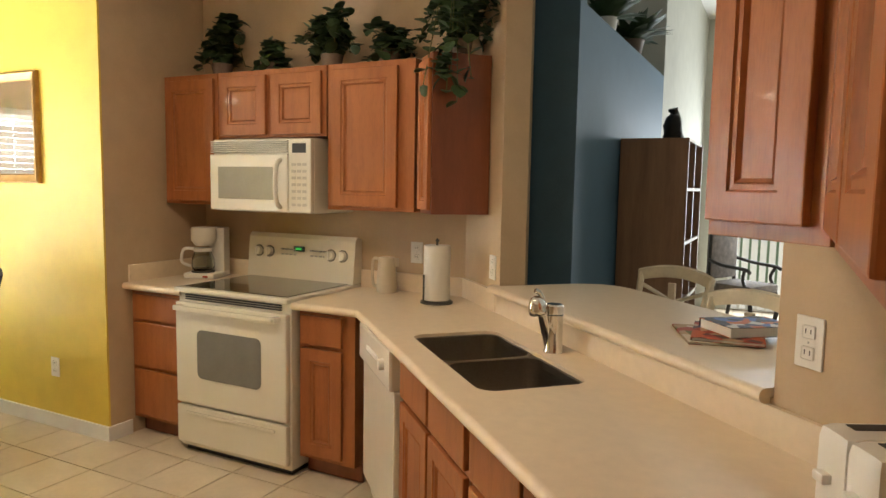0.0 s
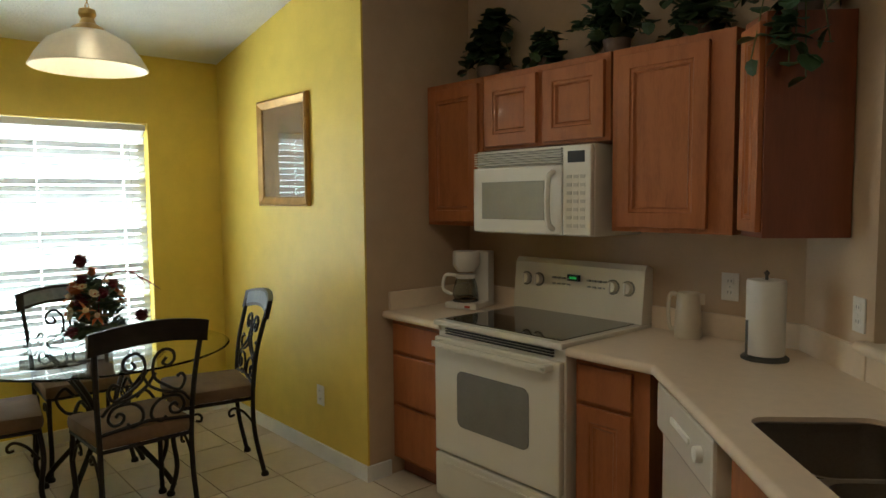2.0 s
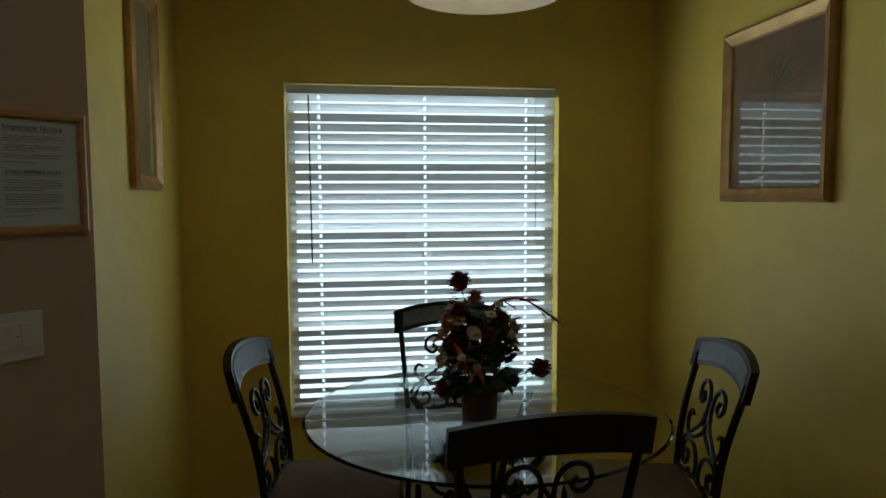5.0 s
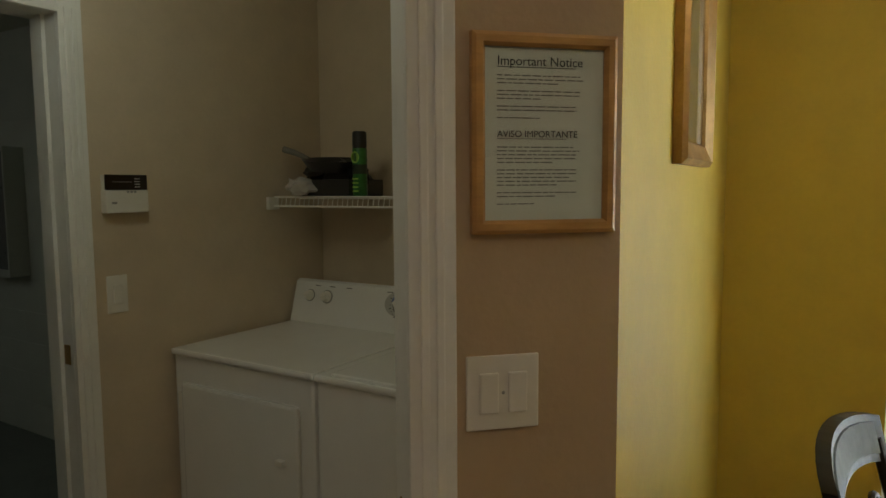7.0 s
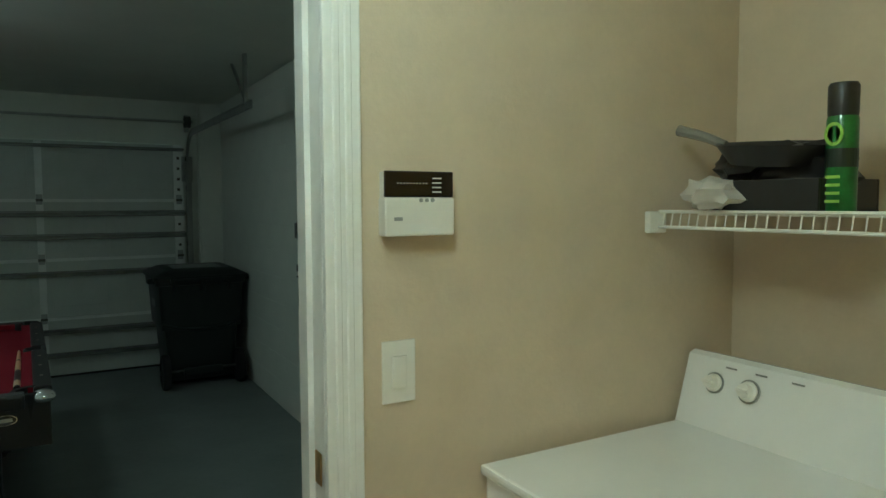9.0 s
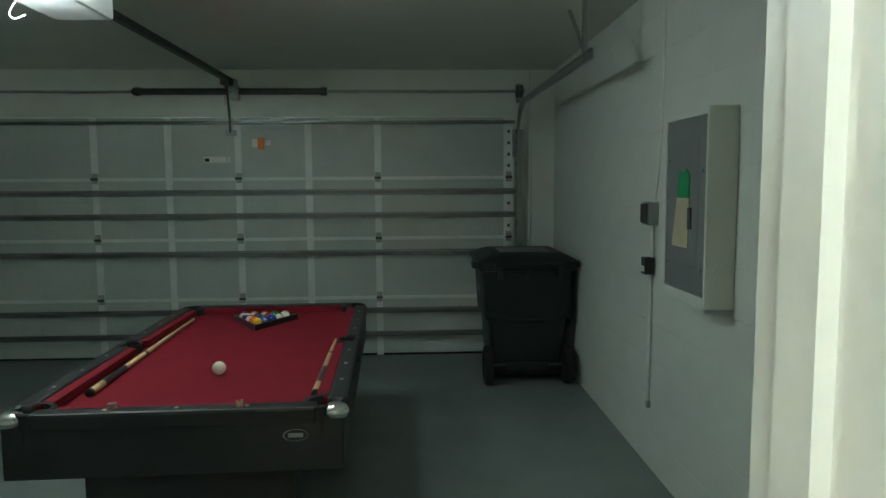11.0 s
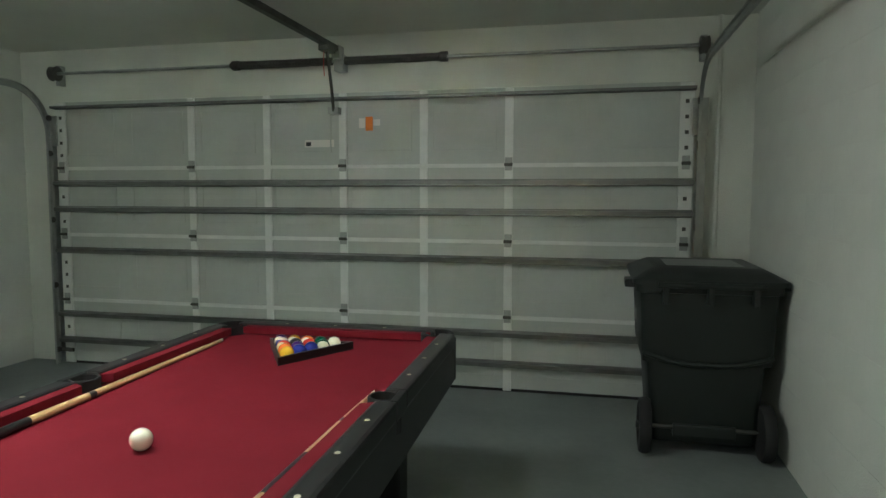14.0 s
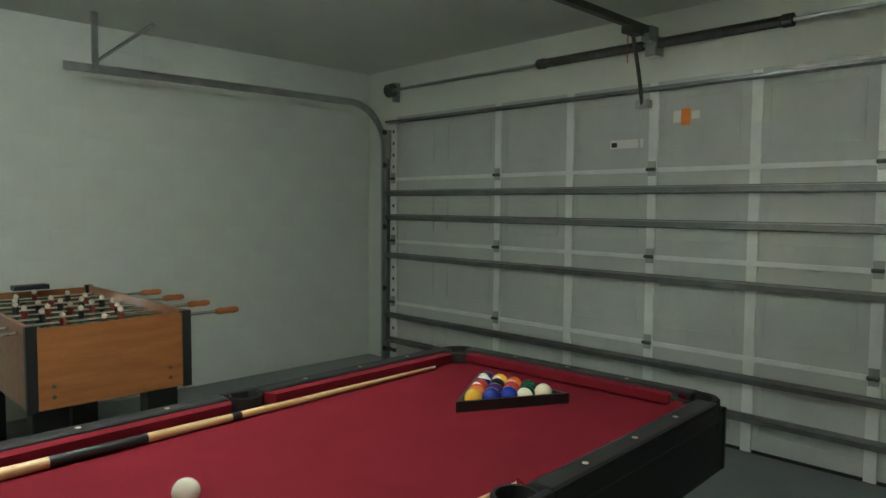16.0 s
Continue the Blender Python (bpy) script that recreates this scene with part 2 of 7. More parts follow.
def setting(name, bm, mat, label, category, smooth=False):
    return tagged(part(name, bm, mat, None, "", smooth), label, category, kind="structure")


DIAG = pose(0, 0, 0, 0, 0, -45)   # along the angled walls: x along the wall, y into it
R2 = 2 ** 0.5


def ceiling_z(x):
    return 2.48 + 0.19 * (x + 5.06)


# ---- structure: kitchen and nook ----
STOVE_Y, NOOK_Y, SIDE_X, WIN_X, LEFT_Y = 3.37, 2.61, -3.26, -5.06, 0.345
WALL_E = 1.42
floor_poly = [(-5.4, -1.53), (3.8, -1.53), (3.8, 9.6), (-5.4, 9.6)]
house_floor = setting("floor", prism(floor_poly, -0.25, -0.008), GROUT, "beige ceramic tile floor with tan grout joints", "floor")


def wall_tops(bm, low, high):
    """Lift the top of a wall to the sloping ceiling."""
    for v in bm.verts:
        if v.co.z > low:
            v.co.z = ceiling_z(v.co.x) + high
    return bm


setting("wall_stove", wall_tops(box(SIDE_X - 0.0, STOVE_Y, 0, -1.05, STOVE_Y + 0.12, 3), 2, 0.02), PAINT_TAN, "tan painted kitchen wall behind the cooker", "wall")
setting("wall_side", wall_tops(prism([(SIDE_X, NOOK_Y + 0.012), (SIDE_X, STOVE_Y + 0.12), (SIDE_X - 0.14, STOVE_Y + 0.12), (SIDE_X - 0.14, NOOK_Y + 0.012)], 0, 3), 2, 0.02), PAINT_TAN, "short tan painted return wall beside the cabinets", "wall")
setting("wall_nook_north", wall_tops(prism([(SIDE_X, NOOK_Y), (SIDE_X, NOOK_Y + 0.012), (SIDE_X - 0.14, NOOK_Y + 0.012), (SIDE_X - 0.14, NOOK_Y + 0.14), (WIN_X - 0.2, NOOK_Y + 0.14), (WIN_X - 0.2, NOOK_Y)], 0, 3), 2, 0.02), PAINT_YELLOW, "yellow painted wall of the dining nook", "wall")
WY0, WY1, WZ0, WZ1 = 0.81, 2.12, 0.47, 2.035
bm = bmesh.new()
for y0, z0, y1, z1 in ((LEFT_Y - 0.12, 0, WY0, 2.6), (WY1, 0, NOOK_Y, 2.6), (WY0, 0, WY1, WZ0), (WY0, WZ1, WY1, 2.6)):
    add_box(bm, WIN_X - 0.2, y0, z0, WIN_X, y1, z1)
setting("wall_window", bm, PAINT_YELLOW, "yellow painted wall round the nook window", "wall")
setting("wall_nook_south", wall_tops(prism([(-3.775, 0.40), (WIN_X, LEFT_Y), (WIN_X, LEFT_Y - 0.12), (-3.70, 0.27)], 0, 3), 2, 0.02), PAINT_YELLOW, "yellow painted side wall of the dining nook", "wall")
NE = -3.375 / R2          # face of the angled laundry wall
bm = bmesh.new()
S_CORNER, S_IN, S_OUT = -2.952, -2.618, -1.83
add_prism(bm, [(S_CORNER, NE), (S_IN, NE), (S_IN, NE - 0.12), (S_CORNER + 0.12, NE - 0.12)], 0, 3, DIAG)
add_prism(bm, [(S_OUT, NE), (-0.9, NE), (-0.9, NE - 0.12), (S_OUT, NE - 0.12)], 0, 3, DIAG)
add_prism(bm, [(S_IN, NE), (S_OUT, NE), (S_OUT, NE - 0.12), (S_IN, NE - 0.12)], 2.05, 3, DIAG)
setting("wall_laundry_angled", wall_tops(bm, 2.9, 0.02), PAINT_TAN, "tan painted angled wall with the laundry doorway", "wall")
bm = bmesh.new()
add_prism(bm, [(-3.42, WALL_E), (-2.87, WALL_E), (-2.87, WALL_E + 0.13), (-3.42, WALL_E + 0.13)], 0, 3.2, DIAG)
add_prism(bm, [(-2.87, WALL_E), (-1.19, WALL_E), (-1.19, WALL_E + 0.13), (-2.87, WALL_E + 0.13)], 0, 1.02, DIAG)
add_prism(bm, [(-1.19, WALL_E), (-0.62, WALL_E), (-0.62, WALL_E + 0.13), (-1.19, WALL_E + 0.13)], 0, 3.2, DIAG)
add_prism(bm, [(-2.87, WALL_E), (-1.19, WALL_E), (-1.19, WALL_E + 0.13), (-2.87, WALL_E + 0.13)], 2.42, 3.2, DIAG)
setting("wall_passthrough", bm, PAINT_TAN, "tan painted angled wall with a pass-through opening over the bar", "wall")
setting("wall_east", box(0.56, -1.53, 0, 0.68, 1.52, 3.6), PAINT_TAN, "tan painted kitchen wall", "wall")
setting("wall_hall", box(-2.14, -1.395, 0, 0.56, -1.275, 3.6), PAINT_TAN, "tan painted wall behind the kitchen", "wall")
bm = bmesh.new()
verts = [bm.verts.new((x, y, ceiling_z(x) + dz)) for dz in (0, 0.1) for x, y in ((-5.3, -1.53), (1.2, -1.53), (1.2, 3.5), (-5.3, 3.5))]
for f in ((3, 2, 1, 0), (4, 5, 6, 7), (0, 1, 5, 4), (1, 2, 6, 5), (2, 3, 7, 6), (3, 0, 4, 7)):
    bm.faces.new([verts[i] for i in f])
setting("ceiling", bm, PAINT_WHITE, "white painted sloping ceiling", "ceiling")

# ---- structure: living room beyond the bar ----
setting("wall_blue_front", box(-2.2, 3.52, 0, -0.82, 3.64, 3.7), PAINT_BLUE, "dark blue painted living room wall end", "wall")
setting("wall_blue_ledge", box(-1.5, 3.64, 0, -0.82, 6.12, 2.46), PAINT_BLUE, "blue painted wall with a high plant ledge", "wall")
setting("wall_blue_back", box(-1.62, 3.64, 2.3, -1.5, 6.12, 3.9), PAINT_BLUE, "dark blue painted wall above the plant ledge", "wall")
setting("wall_living_west", box(-1.62, 6.12, 0, -0.82, 9.5, 3.9), PAINT_LIVING, "white painted living room wall", "wall")
bm = bmesh.new()
for x0, z0, x1, z1 in ((-0.82, 0, -0.45, 3.9), (2.3, 0, 3.7, 3.9), (-0.45, 2.35, 2.3, 3.9)):
    add_box(bm, x0, 9.3, z0, x1, 9.5, z1)
setting("wall_living_north", bm, PAINT_LIVING, "white painted living room wall round the patio door", "wall")
setting("wall_living_east", box(3.7, 1.4, 0, 3.85, 9.5, 3.9), PAINT_LIVING, "white painted living room wall", "wall")
setting("wall_living_south", box(0.68, 1.4, 0, 3.7, 1.52, 3.9), PAINT_LIVING, "white painted living room wall", "wall")
setting("ceiling_living", box(-1.62, 1.4, 3.62, 3.85, 9.5, 3.72), PAINT_WHITE, "white painted living room ceiling", "ceiling")

# ---- structure: laundry and garage ----
LY, GX, GE, GDY, GZ, GC = -1.395, -4.90, 0.73, -7.15, -0.08, 2.47
D0, D1 = -3.87, -3.07
bm = bmesh.new()
add_box(bm, -5.2, LY - 0.135, -0.08, D0 - 0.02, LY, 2.6)
add_box(bm, D1 + 0.02, LY - 0.135, -0.08, GE + 0.2, LY, 2.6)
add_box(bm, D0 - 0.02, LY - 0.135, 2.05, D1 + 0.02, LY, 2.6)
setting("wall_laundry", bm, PAINT_CREAM, "beige painted laundry wall with the garage doorway", "wall")
setting("wall_laundry_back", box(-5.2, LY, 0, -5.05, LEFT_Y - 0.12, 2.6), PAINT_CREAM, "beige painted wall behind the washing machines", "wall")
setting("wall_laundry_east", box(-2.94, LY, 0, -2.84, -0.46, 2.6), PAINT_CREAM, "beige painted laundry wall", "wall")
setting("ceiling_laundry", prism([(-5.05, LY), (-2.94, LY), (-2.94, -0.62), (-3.74, 0.2), (-5.05, 0.24)], 2.40, 2.44), PAINT_WHITE, "white painted laundry ceiling", "ceiling")
setting("garage_floor", box(-5.10, -7.6, -0.3, GE + 0.2, LY - 0.135, GZ), CONCRETE, "dark grey painted concrete garage floor", "floor")
setting("garage_ceiling", box(-5.10, -7.6, GC, GE + 0.2, LY - 0.135, GC + 0.1), PAINT_GARAGE, "white painted garage ceiling", "ceiling")
setting("wall_garage_house", box(-5.05, LY - 0.147, GZ, D0 - 0.02, LY - 0.136, GC), PAINT_GARAGE, "white painted garage wall beside the house door", "wall")
setting("wall_garage_house_east", box(D1 + 0.02, LY - 0.147, GZ, GE, LY - 0.136, GC), PAINT_GARAGE, "white painted garage wall beside the house door", "wall")
GL, GR = 0.36, -4.53
bm = prism([(GX, GZ), (GR + 0.02, GZ), (GR + 0.02, 2.06), (GL - 0.02, 2.06), (GL - 0.02, GZ), (GE, GZ), (GE, GC), (GX, GC)], -GDY + 0.06, -GDY + 0.25, Matrix(((1, 0, 0, 0), (0, 0, -1, 0), (0, 1, 0, 0), (0, 0, 0, 1))))
setting("wall_garage_front", bm, PAINT_GARAGE, "white painted wall round the garage door", "wall")
setting("ground", box(-60, -60, -0.4, 60, 60, -0.31), LAWN, "green lawn round the house", "ground")

# ---- kitchen ----


def W(x, y):
    return ((x - y) / R2, (x + y) / R2)


def raised_door(x0, z0, x1, z1, y, rail=0.055, thick=0.02):
    """A cabinet door that faces -y: a bevelled slab with a sunk and raised middle."""
    bm = box(x0, y, z0, x1, y + thick, z1, 0.004)
    bm.faces.ensure_lookup_table()
    front = min(bm.faces, key=lambda f: f.calc_center_median().y - f.calc_area())
    front = [f for f in bm.faces if f.normal.y < -0.9 and f.calc_area() > 0.3 * (x1 - x0) * (z1 - z0)]
    for inset, push in ((rail, 0.0), (0.004, 0.005), (0.010, 0.0), (0.003, -0.002), (0.008, 0.009)):
        bmesh.ops.inset_region(bm, faces=front, thickness=inset, use_even_offset=True)
        for v in {v for f in front for v in f.verts}:
            v.co.y += push
    return bm


def cabinet(m, w, d, z0, z1, doors, drawers, label, kick=0.1, side=OAK, group="kitchen cabinets", name="base_cabinet", sink_top=None):
    """A cabinet: origin at the middle of its front on the floor; doors and drawers as (x0, z0, x1, z1)."""
    t = thing(name, label, "cabinet", m, group)
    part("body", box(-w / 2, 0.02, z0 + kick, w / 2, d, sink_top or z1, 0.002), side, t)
    if sink_top:
        part("face_rail", box(-w / 2, 0.02, sink_top, w / 2, 0.04, z1), side, t)
    if kick:
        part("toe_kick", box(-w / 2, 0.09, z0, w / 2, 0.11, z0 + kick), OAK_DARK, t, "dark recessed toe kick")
    for a in doors:
        part("door", raised_door(*a, 0.0, min(0.055, (a[2] - a[0]) * 0.22)), OAK, t)
    for a in drawers:
        part("drawer_front", box(a[0], 0.0, a[1], a[2], 0.02, a[3], 0.006), OAK, t)
    return t


CF = 2.765  # cabinet fronts under the counter edge
cabinet(pose(-3.028, CF, 0), 0.458, 0.60, 0, 0.876, [], [(-0.2, 0.70, 0.215, 0.85), (-0.2, 0.42, 0.215, 0.68), (-0.2, 0.125, 0.215, 0.40)], "honey maple base cabinet with three drawers beside the cooker")
cabinet(pose(-1.845, CF, 0), 0.34, 0.60, 0, 0.876, [(-0.15, 0.125, 0.10, 0.68)], [(-0.15, 0.70, 0.10, 0.85)], "honey maple base cabinet with one drawer and one door")
EF = 0.815
cabinet(DIAG @ pose(-2.045, EF, 0), 0.76, 0.58, 0, 0.876, [(-0.36, 0.125, -0.01, 0.68), (0.01, 0.125, 0.36, 0.68)], [(-0.36, 0.70, -0.01, 0.85), (0.01, 0.70, 0.36, 0.85)], "honey maple sink base cabinet with two doors", sink_top=0.69)
cabinet(DIAG @ pose(-1.30, EF, 0), 0.72, 0.58, 0, 0.876, [(-0.34, 0.125, -0.01, 0.68), (0.01, 0.125, 0.34, 0.68)], [(-0.34, 0.70, -0.01, 0.85), (0.01, 0.70, 0.34, 0.85)], "honey maple base cabinet beside the sink cabinet")
cabinet(pose(-0.06, 0.9, 0, 0, 0, -90), 0.55, 0.60, 0, 0.876, [(-0.24, 0.125, 0.24, 0.68)], [(-0.24, 0.70, 0.24, 0.85)], "honey maple base cabinet at the end of the counter")
UZ0, UZ1 = 1.372, 2.134
cabinet(pose(-3.038, 3.03, 0), 0.435, 0.335, UZ0, UZ1, [(-0.195, UZ0 + 0.02, 0.195, UZ1 - 0.03)], [], "honey maple wall cabinet over the coffee maker", 0, name="wall_cabinet")
cabinet(pose(-2.43, 3.03, 0), 0.77, 0.335, 1.76, UZ1, [(-0.36, 1.775, -0.02, UZ1 - 0.03), (0.02, 1.775, 0.36, UZ1 - 0.03)], [], "short honey maple wall cabinet over the microwave", 0, name="wall_cabinet")
cabinet(pose(-1.77, 3.03, 0), 0.53, 0.335, UZ0, UZ1, [(-0.23, UZ0 + 0.02, 0.17, UZ1 - 0.03)], [], "tall honey maple wall cabinet beside the microwave", 0, name="wall_cabinet")
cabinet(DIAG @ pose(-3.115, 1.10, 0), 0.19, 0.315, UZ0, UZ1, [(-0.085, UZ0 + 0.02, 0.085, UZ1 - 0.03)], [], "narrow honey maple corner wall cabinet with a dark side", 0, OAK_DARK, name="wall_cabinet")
cabinet(DIAG @ pose(-0.925, 1.085, 0), 0.29, 0.33, 1.425, 2.19, [(-0.135, 1.455, 0.105, 2.16)], [], "honey maple wall cabinet on the angled wall beside the opening", 0, name="wall_cabinet")
cabinet(pose(0.215, 0.95, 0, 0, 0, -90), 0.72, 0.34, 1.425, 2.19, [(-0.33, 1.455, -0.01, 2.16), (0.01, 1.455, 0.33, 2.16)], [], "honey maple wall cabinet with two doors", 0, name="wall_cabinet")

# worktops
top = thing("worktop", "cream solid-surface worktop round the sink", "worktop")
top_left = thing("worktop", "short cream worktop beside the cooker", "worktop")
S0, S1, E0, E1, FE = -2.51, -1.73, 0.885, 1.25, 0.785
bm = bmesh.new()
add_prism(bm, [W(-2.02, 2.735), (-3.083, FE), (S0, FE), (S0, WALL_E), (-3.346, WALL_E), W(-2.02, 3.37)], 0.876, 0.914, DIAG)
add_prism(bm, [(S0, FE), (S1, FE), (S1, E0), (S0, E0)], 0.876, 0.914, DIAG)
add_prism(bm, [(S0, E1), (S1, E1), (S1, WALL_E), (S0, WALL_E)], 0.876, 0.914, DIAG)
for cs, ce, fs, fe in ((S0, E0, 1, 1), (S1, E0, -1, 1), (S1, E1, -1, -1), (S0, E1, 1, -1)):
    add_prism(bm, [(cs, ce)] + [(cs + fs * 0.06 * (1 - math.sin(a)), ce + fe * 0.06 * (1 - math.cos(a))) for a in [k * math.pi / 12 for k in range(7)]], 0.876, 0.914, DIAG)
add_prism(bm, [(S1, FE), W(-0.09, 1.20), W(-0.09, 0.62), W(0.56, 0.62), W(0.56, 1.448), (S1, WALL_E)], 0.876, 0.914, DIAG)
part("slab", box(-3.26, 2.735, 0.876, -2.797, 3.37, 0.914), LAMINATE, top_left)
slab = part("slab", bm, LAMINATE, top)
edge = [(-2.02, 2.737, 0.895), (-1.625, 2.737, 0.895), tuple(DIAG @ Vector((-0.912, FE + 0.002, 0.895))), (-0.088, 0.62, 0.895)]
bm = bmesh.new()
for a, b in zip(edge, edge[1:]):
    add_tube(bm, [a, b], 0.0192, 12)
part("rounded_edge", tube([(-3.258, 2.737, 0.895), (-2.797, 2.737, 0.895)], 0.0192, 12), LAMINATE, top_left, smooth=True)
part("rounded_edge", bm, LAMINATE, top, smooth=True)
part("upstand", box(-3.258, 3.35, 0.914, -2.80, 3.37, 1.015, 0.003), LAMINATE, top_left)
part("upstand", box(-3.258, 2.76, 0.914, -3.24, 3.35, 1.015, 0.003), LAMINATE, top_left)
part("upstand", box(-2.02, 3.35, 0.914, -1.35, 3.37, 1.015, 0.003), LAMINATE, top)
part("upstand", prism([(-3.34, WALL_E - 0.02), (-2.88, WALL_E - 0.02), (-2.88, WALL_E), (-3.34, WALL_E)], 0.914, 1.015, DIAG), LAMINATE, top)
part("upstand", prism([(-2.88, WALL_E - 0.016), (-0.63, WALL_E - 0.016), (-0.63, WALL_E), (-2.88, WALL_E)], 0.914, 1.004, DIAG), LAMINATE, top)
bar = thing("breakfast_bar", "raised cream bar top over the pass-through wall", "counter")
arc = [(-2.66 - 0.2 * math.sin(a), 1.80 + 0.2 * math.cos(a)) for a in [i * math.pi / 12 for i in range(7)]]
part("slab", prism([(-2.90, 1.385), (-1.20, 1.402), (-1.20, WALL_E + 0.132), (-1.19, WALL_E + 0.132), (-0.9, WALL_E + 0.132), (-0.9, 2.0)] + arc + [(-2.86, WALL_E + 0.132), (-2.86, WALL_E), (-2.90, WALL_E)], 1.005, 1.043, DIAG), LAMINATE, bar)
part("rounded_edge", tube([DIAG @ Vector((-2.90, 1.387, 1.024)), DIAG @ Vector((-1.20, 1.404, 1.024))], 0.0192, 12), LAMINATE, bar, smooth=True)

# cooker
cook = thing("cooker", "white electric range with a black glass hob and grey oven window", "cooker", pose(-2.42, 2.70, 0) @ Matrix.Diagonal((1.04, 1, 1.015, 1)))
part("body", box(-0.378, 0.035, 0.03, 0.378, 0.66, 0.895, 0.006), APPLIANCE, cook)
part("hob_frame", box(-0.38, 0.0, 0.892, 0.38, 0.66, 0.918, 0.008), APPLIANCE, cook)
part("hob_glass", box(-0.345, 0.045, 0.915, 0.345, 0.60, 0.9215, 0.002), BLACK_GLASS, cook, "black ceramic glass hob")
door = part("oven_door", box(-0.372, 0.0, 0.285, 0.372, 0.035, 0.84, 0.01), APPLIANCE, cook)
bm = box(-0.215, -0.003, 0.435, 0.215, 0.004, 0.70, 0.0)
bmesh.ops.bevel(bm, geom=[e for e in bm.edges if abs((e.verts[0].co - e.verts[1].co).y) > 0.005], offset=0.035, segments=5, affect="EDGES", profile=0.5)
part("oven_window", bm, GREY_GLASS, door, "grey rounded oven window")
bm = box(-0.34, -0.05, 0.80, 0.34, -0.03, 0.828, 0.008)
add_box(bm, -0.34, -0.05, 0.80, -0.31, 0.01, 0.828, 0.006)
add_box(bm, 0.31, -0.05, 0.80, 0.34, 0.01, 0.828, 0.006)
part("handle", bm, APPLIANCE, door)
for i in range(3):
    part("vent_slot", box(-0.32, 0.022, 0.852 + 0.012 * i, 0.32, 0.034, 0.857 + 0.012 * i), BLACK, cook)
part("drawer", box(-0.372, 0.0, 0.06, 0.372, 0.035, 0.272, 0.01), APPLIANCE, cook)
part("drawer_lip", box(-0.30, -0.008, 0.225, 0.30, 0.004, 0.243, 0.004), APPLIANCE, cook)
part("plinth", box(-0.36, 0.06, 0.0, 0.36, 0.6, 0.035), BLACK, cook)
back = part("control_panel", prism([(0.575, 0.92), (0.665, 0.92), (0.665, 1.17), (0.62, 1.185), (0.60, 1.16)], -0.38, 0.38, Matrix(((0, 0, 1, 0), (1, 0, 0, 0), (0, 1, 0, 0), (0, 0, 0, 1)))), APPLIANCE, cook)
for x in (-0.30, -0.22, 0.22, 0.30):
    k = part("knob", lathe([(0.0, 0.028), (0.026, 0.026), (0.029, 0.0)], 16, pose(x, 0.589, 1.075, 84)), APPLIANCE, back, smooth=True)
    part("knob_ring", lathe([(0.036, 0.0), (0.036, 0.003), (0.028, 0.004)], 18, pose(x, 0.591, 1.075, 84)), GREY_GLASS, back)
    part("pointer", box(x - 0.004, 0.557, 1.05, x + 0.004, 0.565, 1.10), PLASTIC_WHITE, back)
part("display", box(-0.035, 0.582, 1.085, 0.035, 0.595, 1.115), BLACK, back)
CLOCK = material("green_clock_digits", (0.05, 0.6, 0.12), 0.5, emit=0.5)
part("clock", box(-0.02, 0.5805, 1.094, 0.02, 0.583, 1.106), CLOCK, back, "green lit clock digits")
for i in range(8):
    for j in range(2):
        x = -0.13 + 0.03 * i + (0.09 if i > 3 else 0)
        if abs(x) < 0.19:
            part("button", box(x, 0.5855 - 0.004 * j, 1.06 + 0.03 * j, x + 0.018, 0.595, 1.068 + 0.03 * j), GALVANISED, back)

# microwave over the range
mw = thing("microwave", "white over-range microwave with a wide glass door", "microwave", pose(-2.448, 2.97, 1.345) @ Matrix.Diagonal((0.955, 1, 1, 1)))
part("body", box(-0.378, 0.03, 0.0, 0.378, 0.395, 0.405, 0.006), APPLIANCE, mw)
door = part("door", box(-0.378, 0.0, 0.005, 0.215, 0.03, 0.32, 0.008), APPLIANCE, mw)
part("window", box(-0.31, -0.003, 0.07, 0.11, 0.004, 0.25, 0.002), PALE_GLASS, door, "grey tinted door glass")
part("handle", tube(smooth_line([(0.165, 0.0, 0.03), (0.165, -0.035, 0.06), (0.165, -0.045, 0.16), (0.165, -0.035, 0.26), (0.165, 0.0, 0.29)]), 0.013, 10), APPLIANCE, door, smooth=True)
pan = part("control_panel", box(0.22, 0.0, 0.005, 0.378, 0.03, 0.40, 0.008), APPLIANCE, mw)
part("display", box(0.25, -0.002, 0.325, 0.345, 0.004, 0.375), BLACK, pan)
for j in range(7):
    for i in range(3):
        part("button", box(0.245 + 0.038 * i, -0.002, 0.04 + 0.036 * j, 0.272 + 0.038 * i, 0.004, 0.055 + 0.036 * j), material("button_grey", (0.5, 0.47, 0.4), 0.5) if i + j == 0 else bpy.data.materials["button_grey"], pan)
for i in range(6):
    part("grille_slat", box(-0.37, -0.001, 0.33 + 0.0115 * i, 0.21, 0.03, 0.3355 + 0.0115 * i, 0.002), APPLIANCE, mw)

# dishwasher
dw = thing("dishwasher", "white dishwasher under the angled worktop", "dishwasher", DIAG @ pose(-2.75, EF - 0.01, 0))
part("body", box(-0.295, 0.04, 0.02, 0.295, 0.58, 0.69), APPLIANCE, dw)
part("body_top", box(-0.295, 0.04, 0.69, 0.215, 0.58, 0.87), APPLIANCE, dw)
part("door", box(-0.297, 0.0, 0.12, 0.297, 0.04, 0.70, 0.008), APPLIANCE, dw)
cp = part("control_panel", box(-0.297, -0.022, 0.70, 0.297, 0.04, 0.868, 0.012), APPLIANCE, dw)
part("latch", box(-0.10, -0.03, 0.78, 0.10, -0.02, 0.80, 0.004), PLASTIC_WHITE, cp)
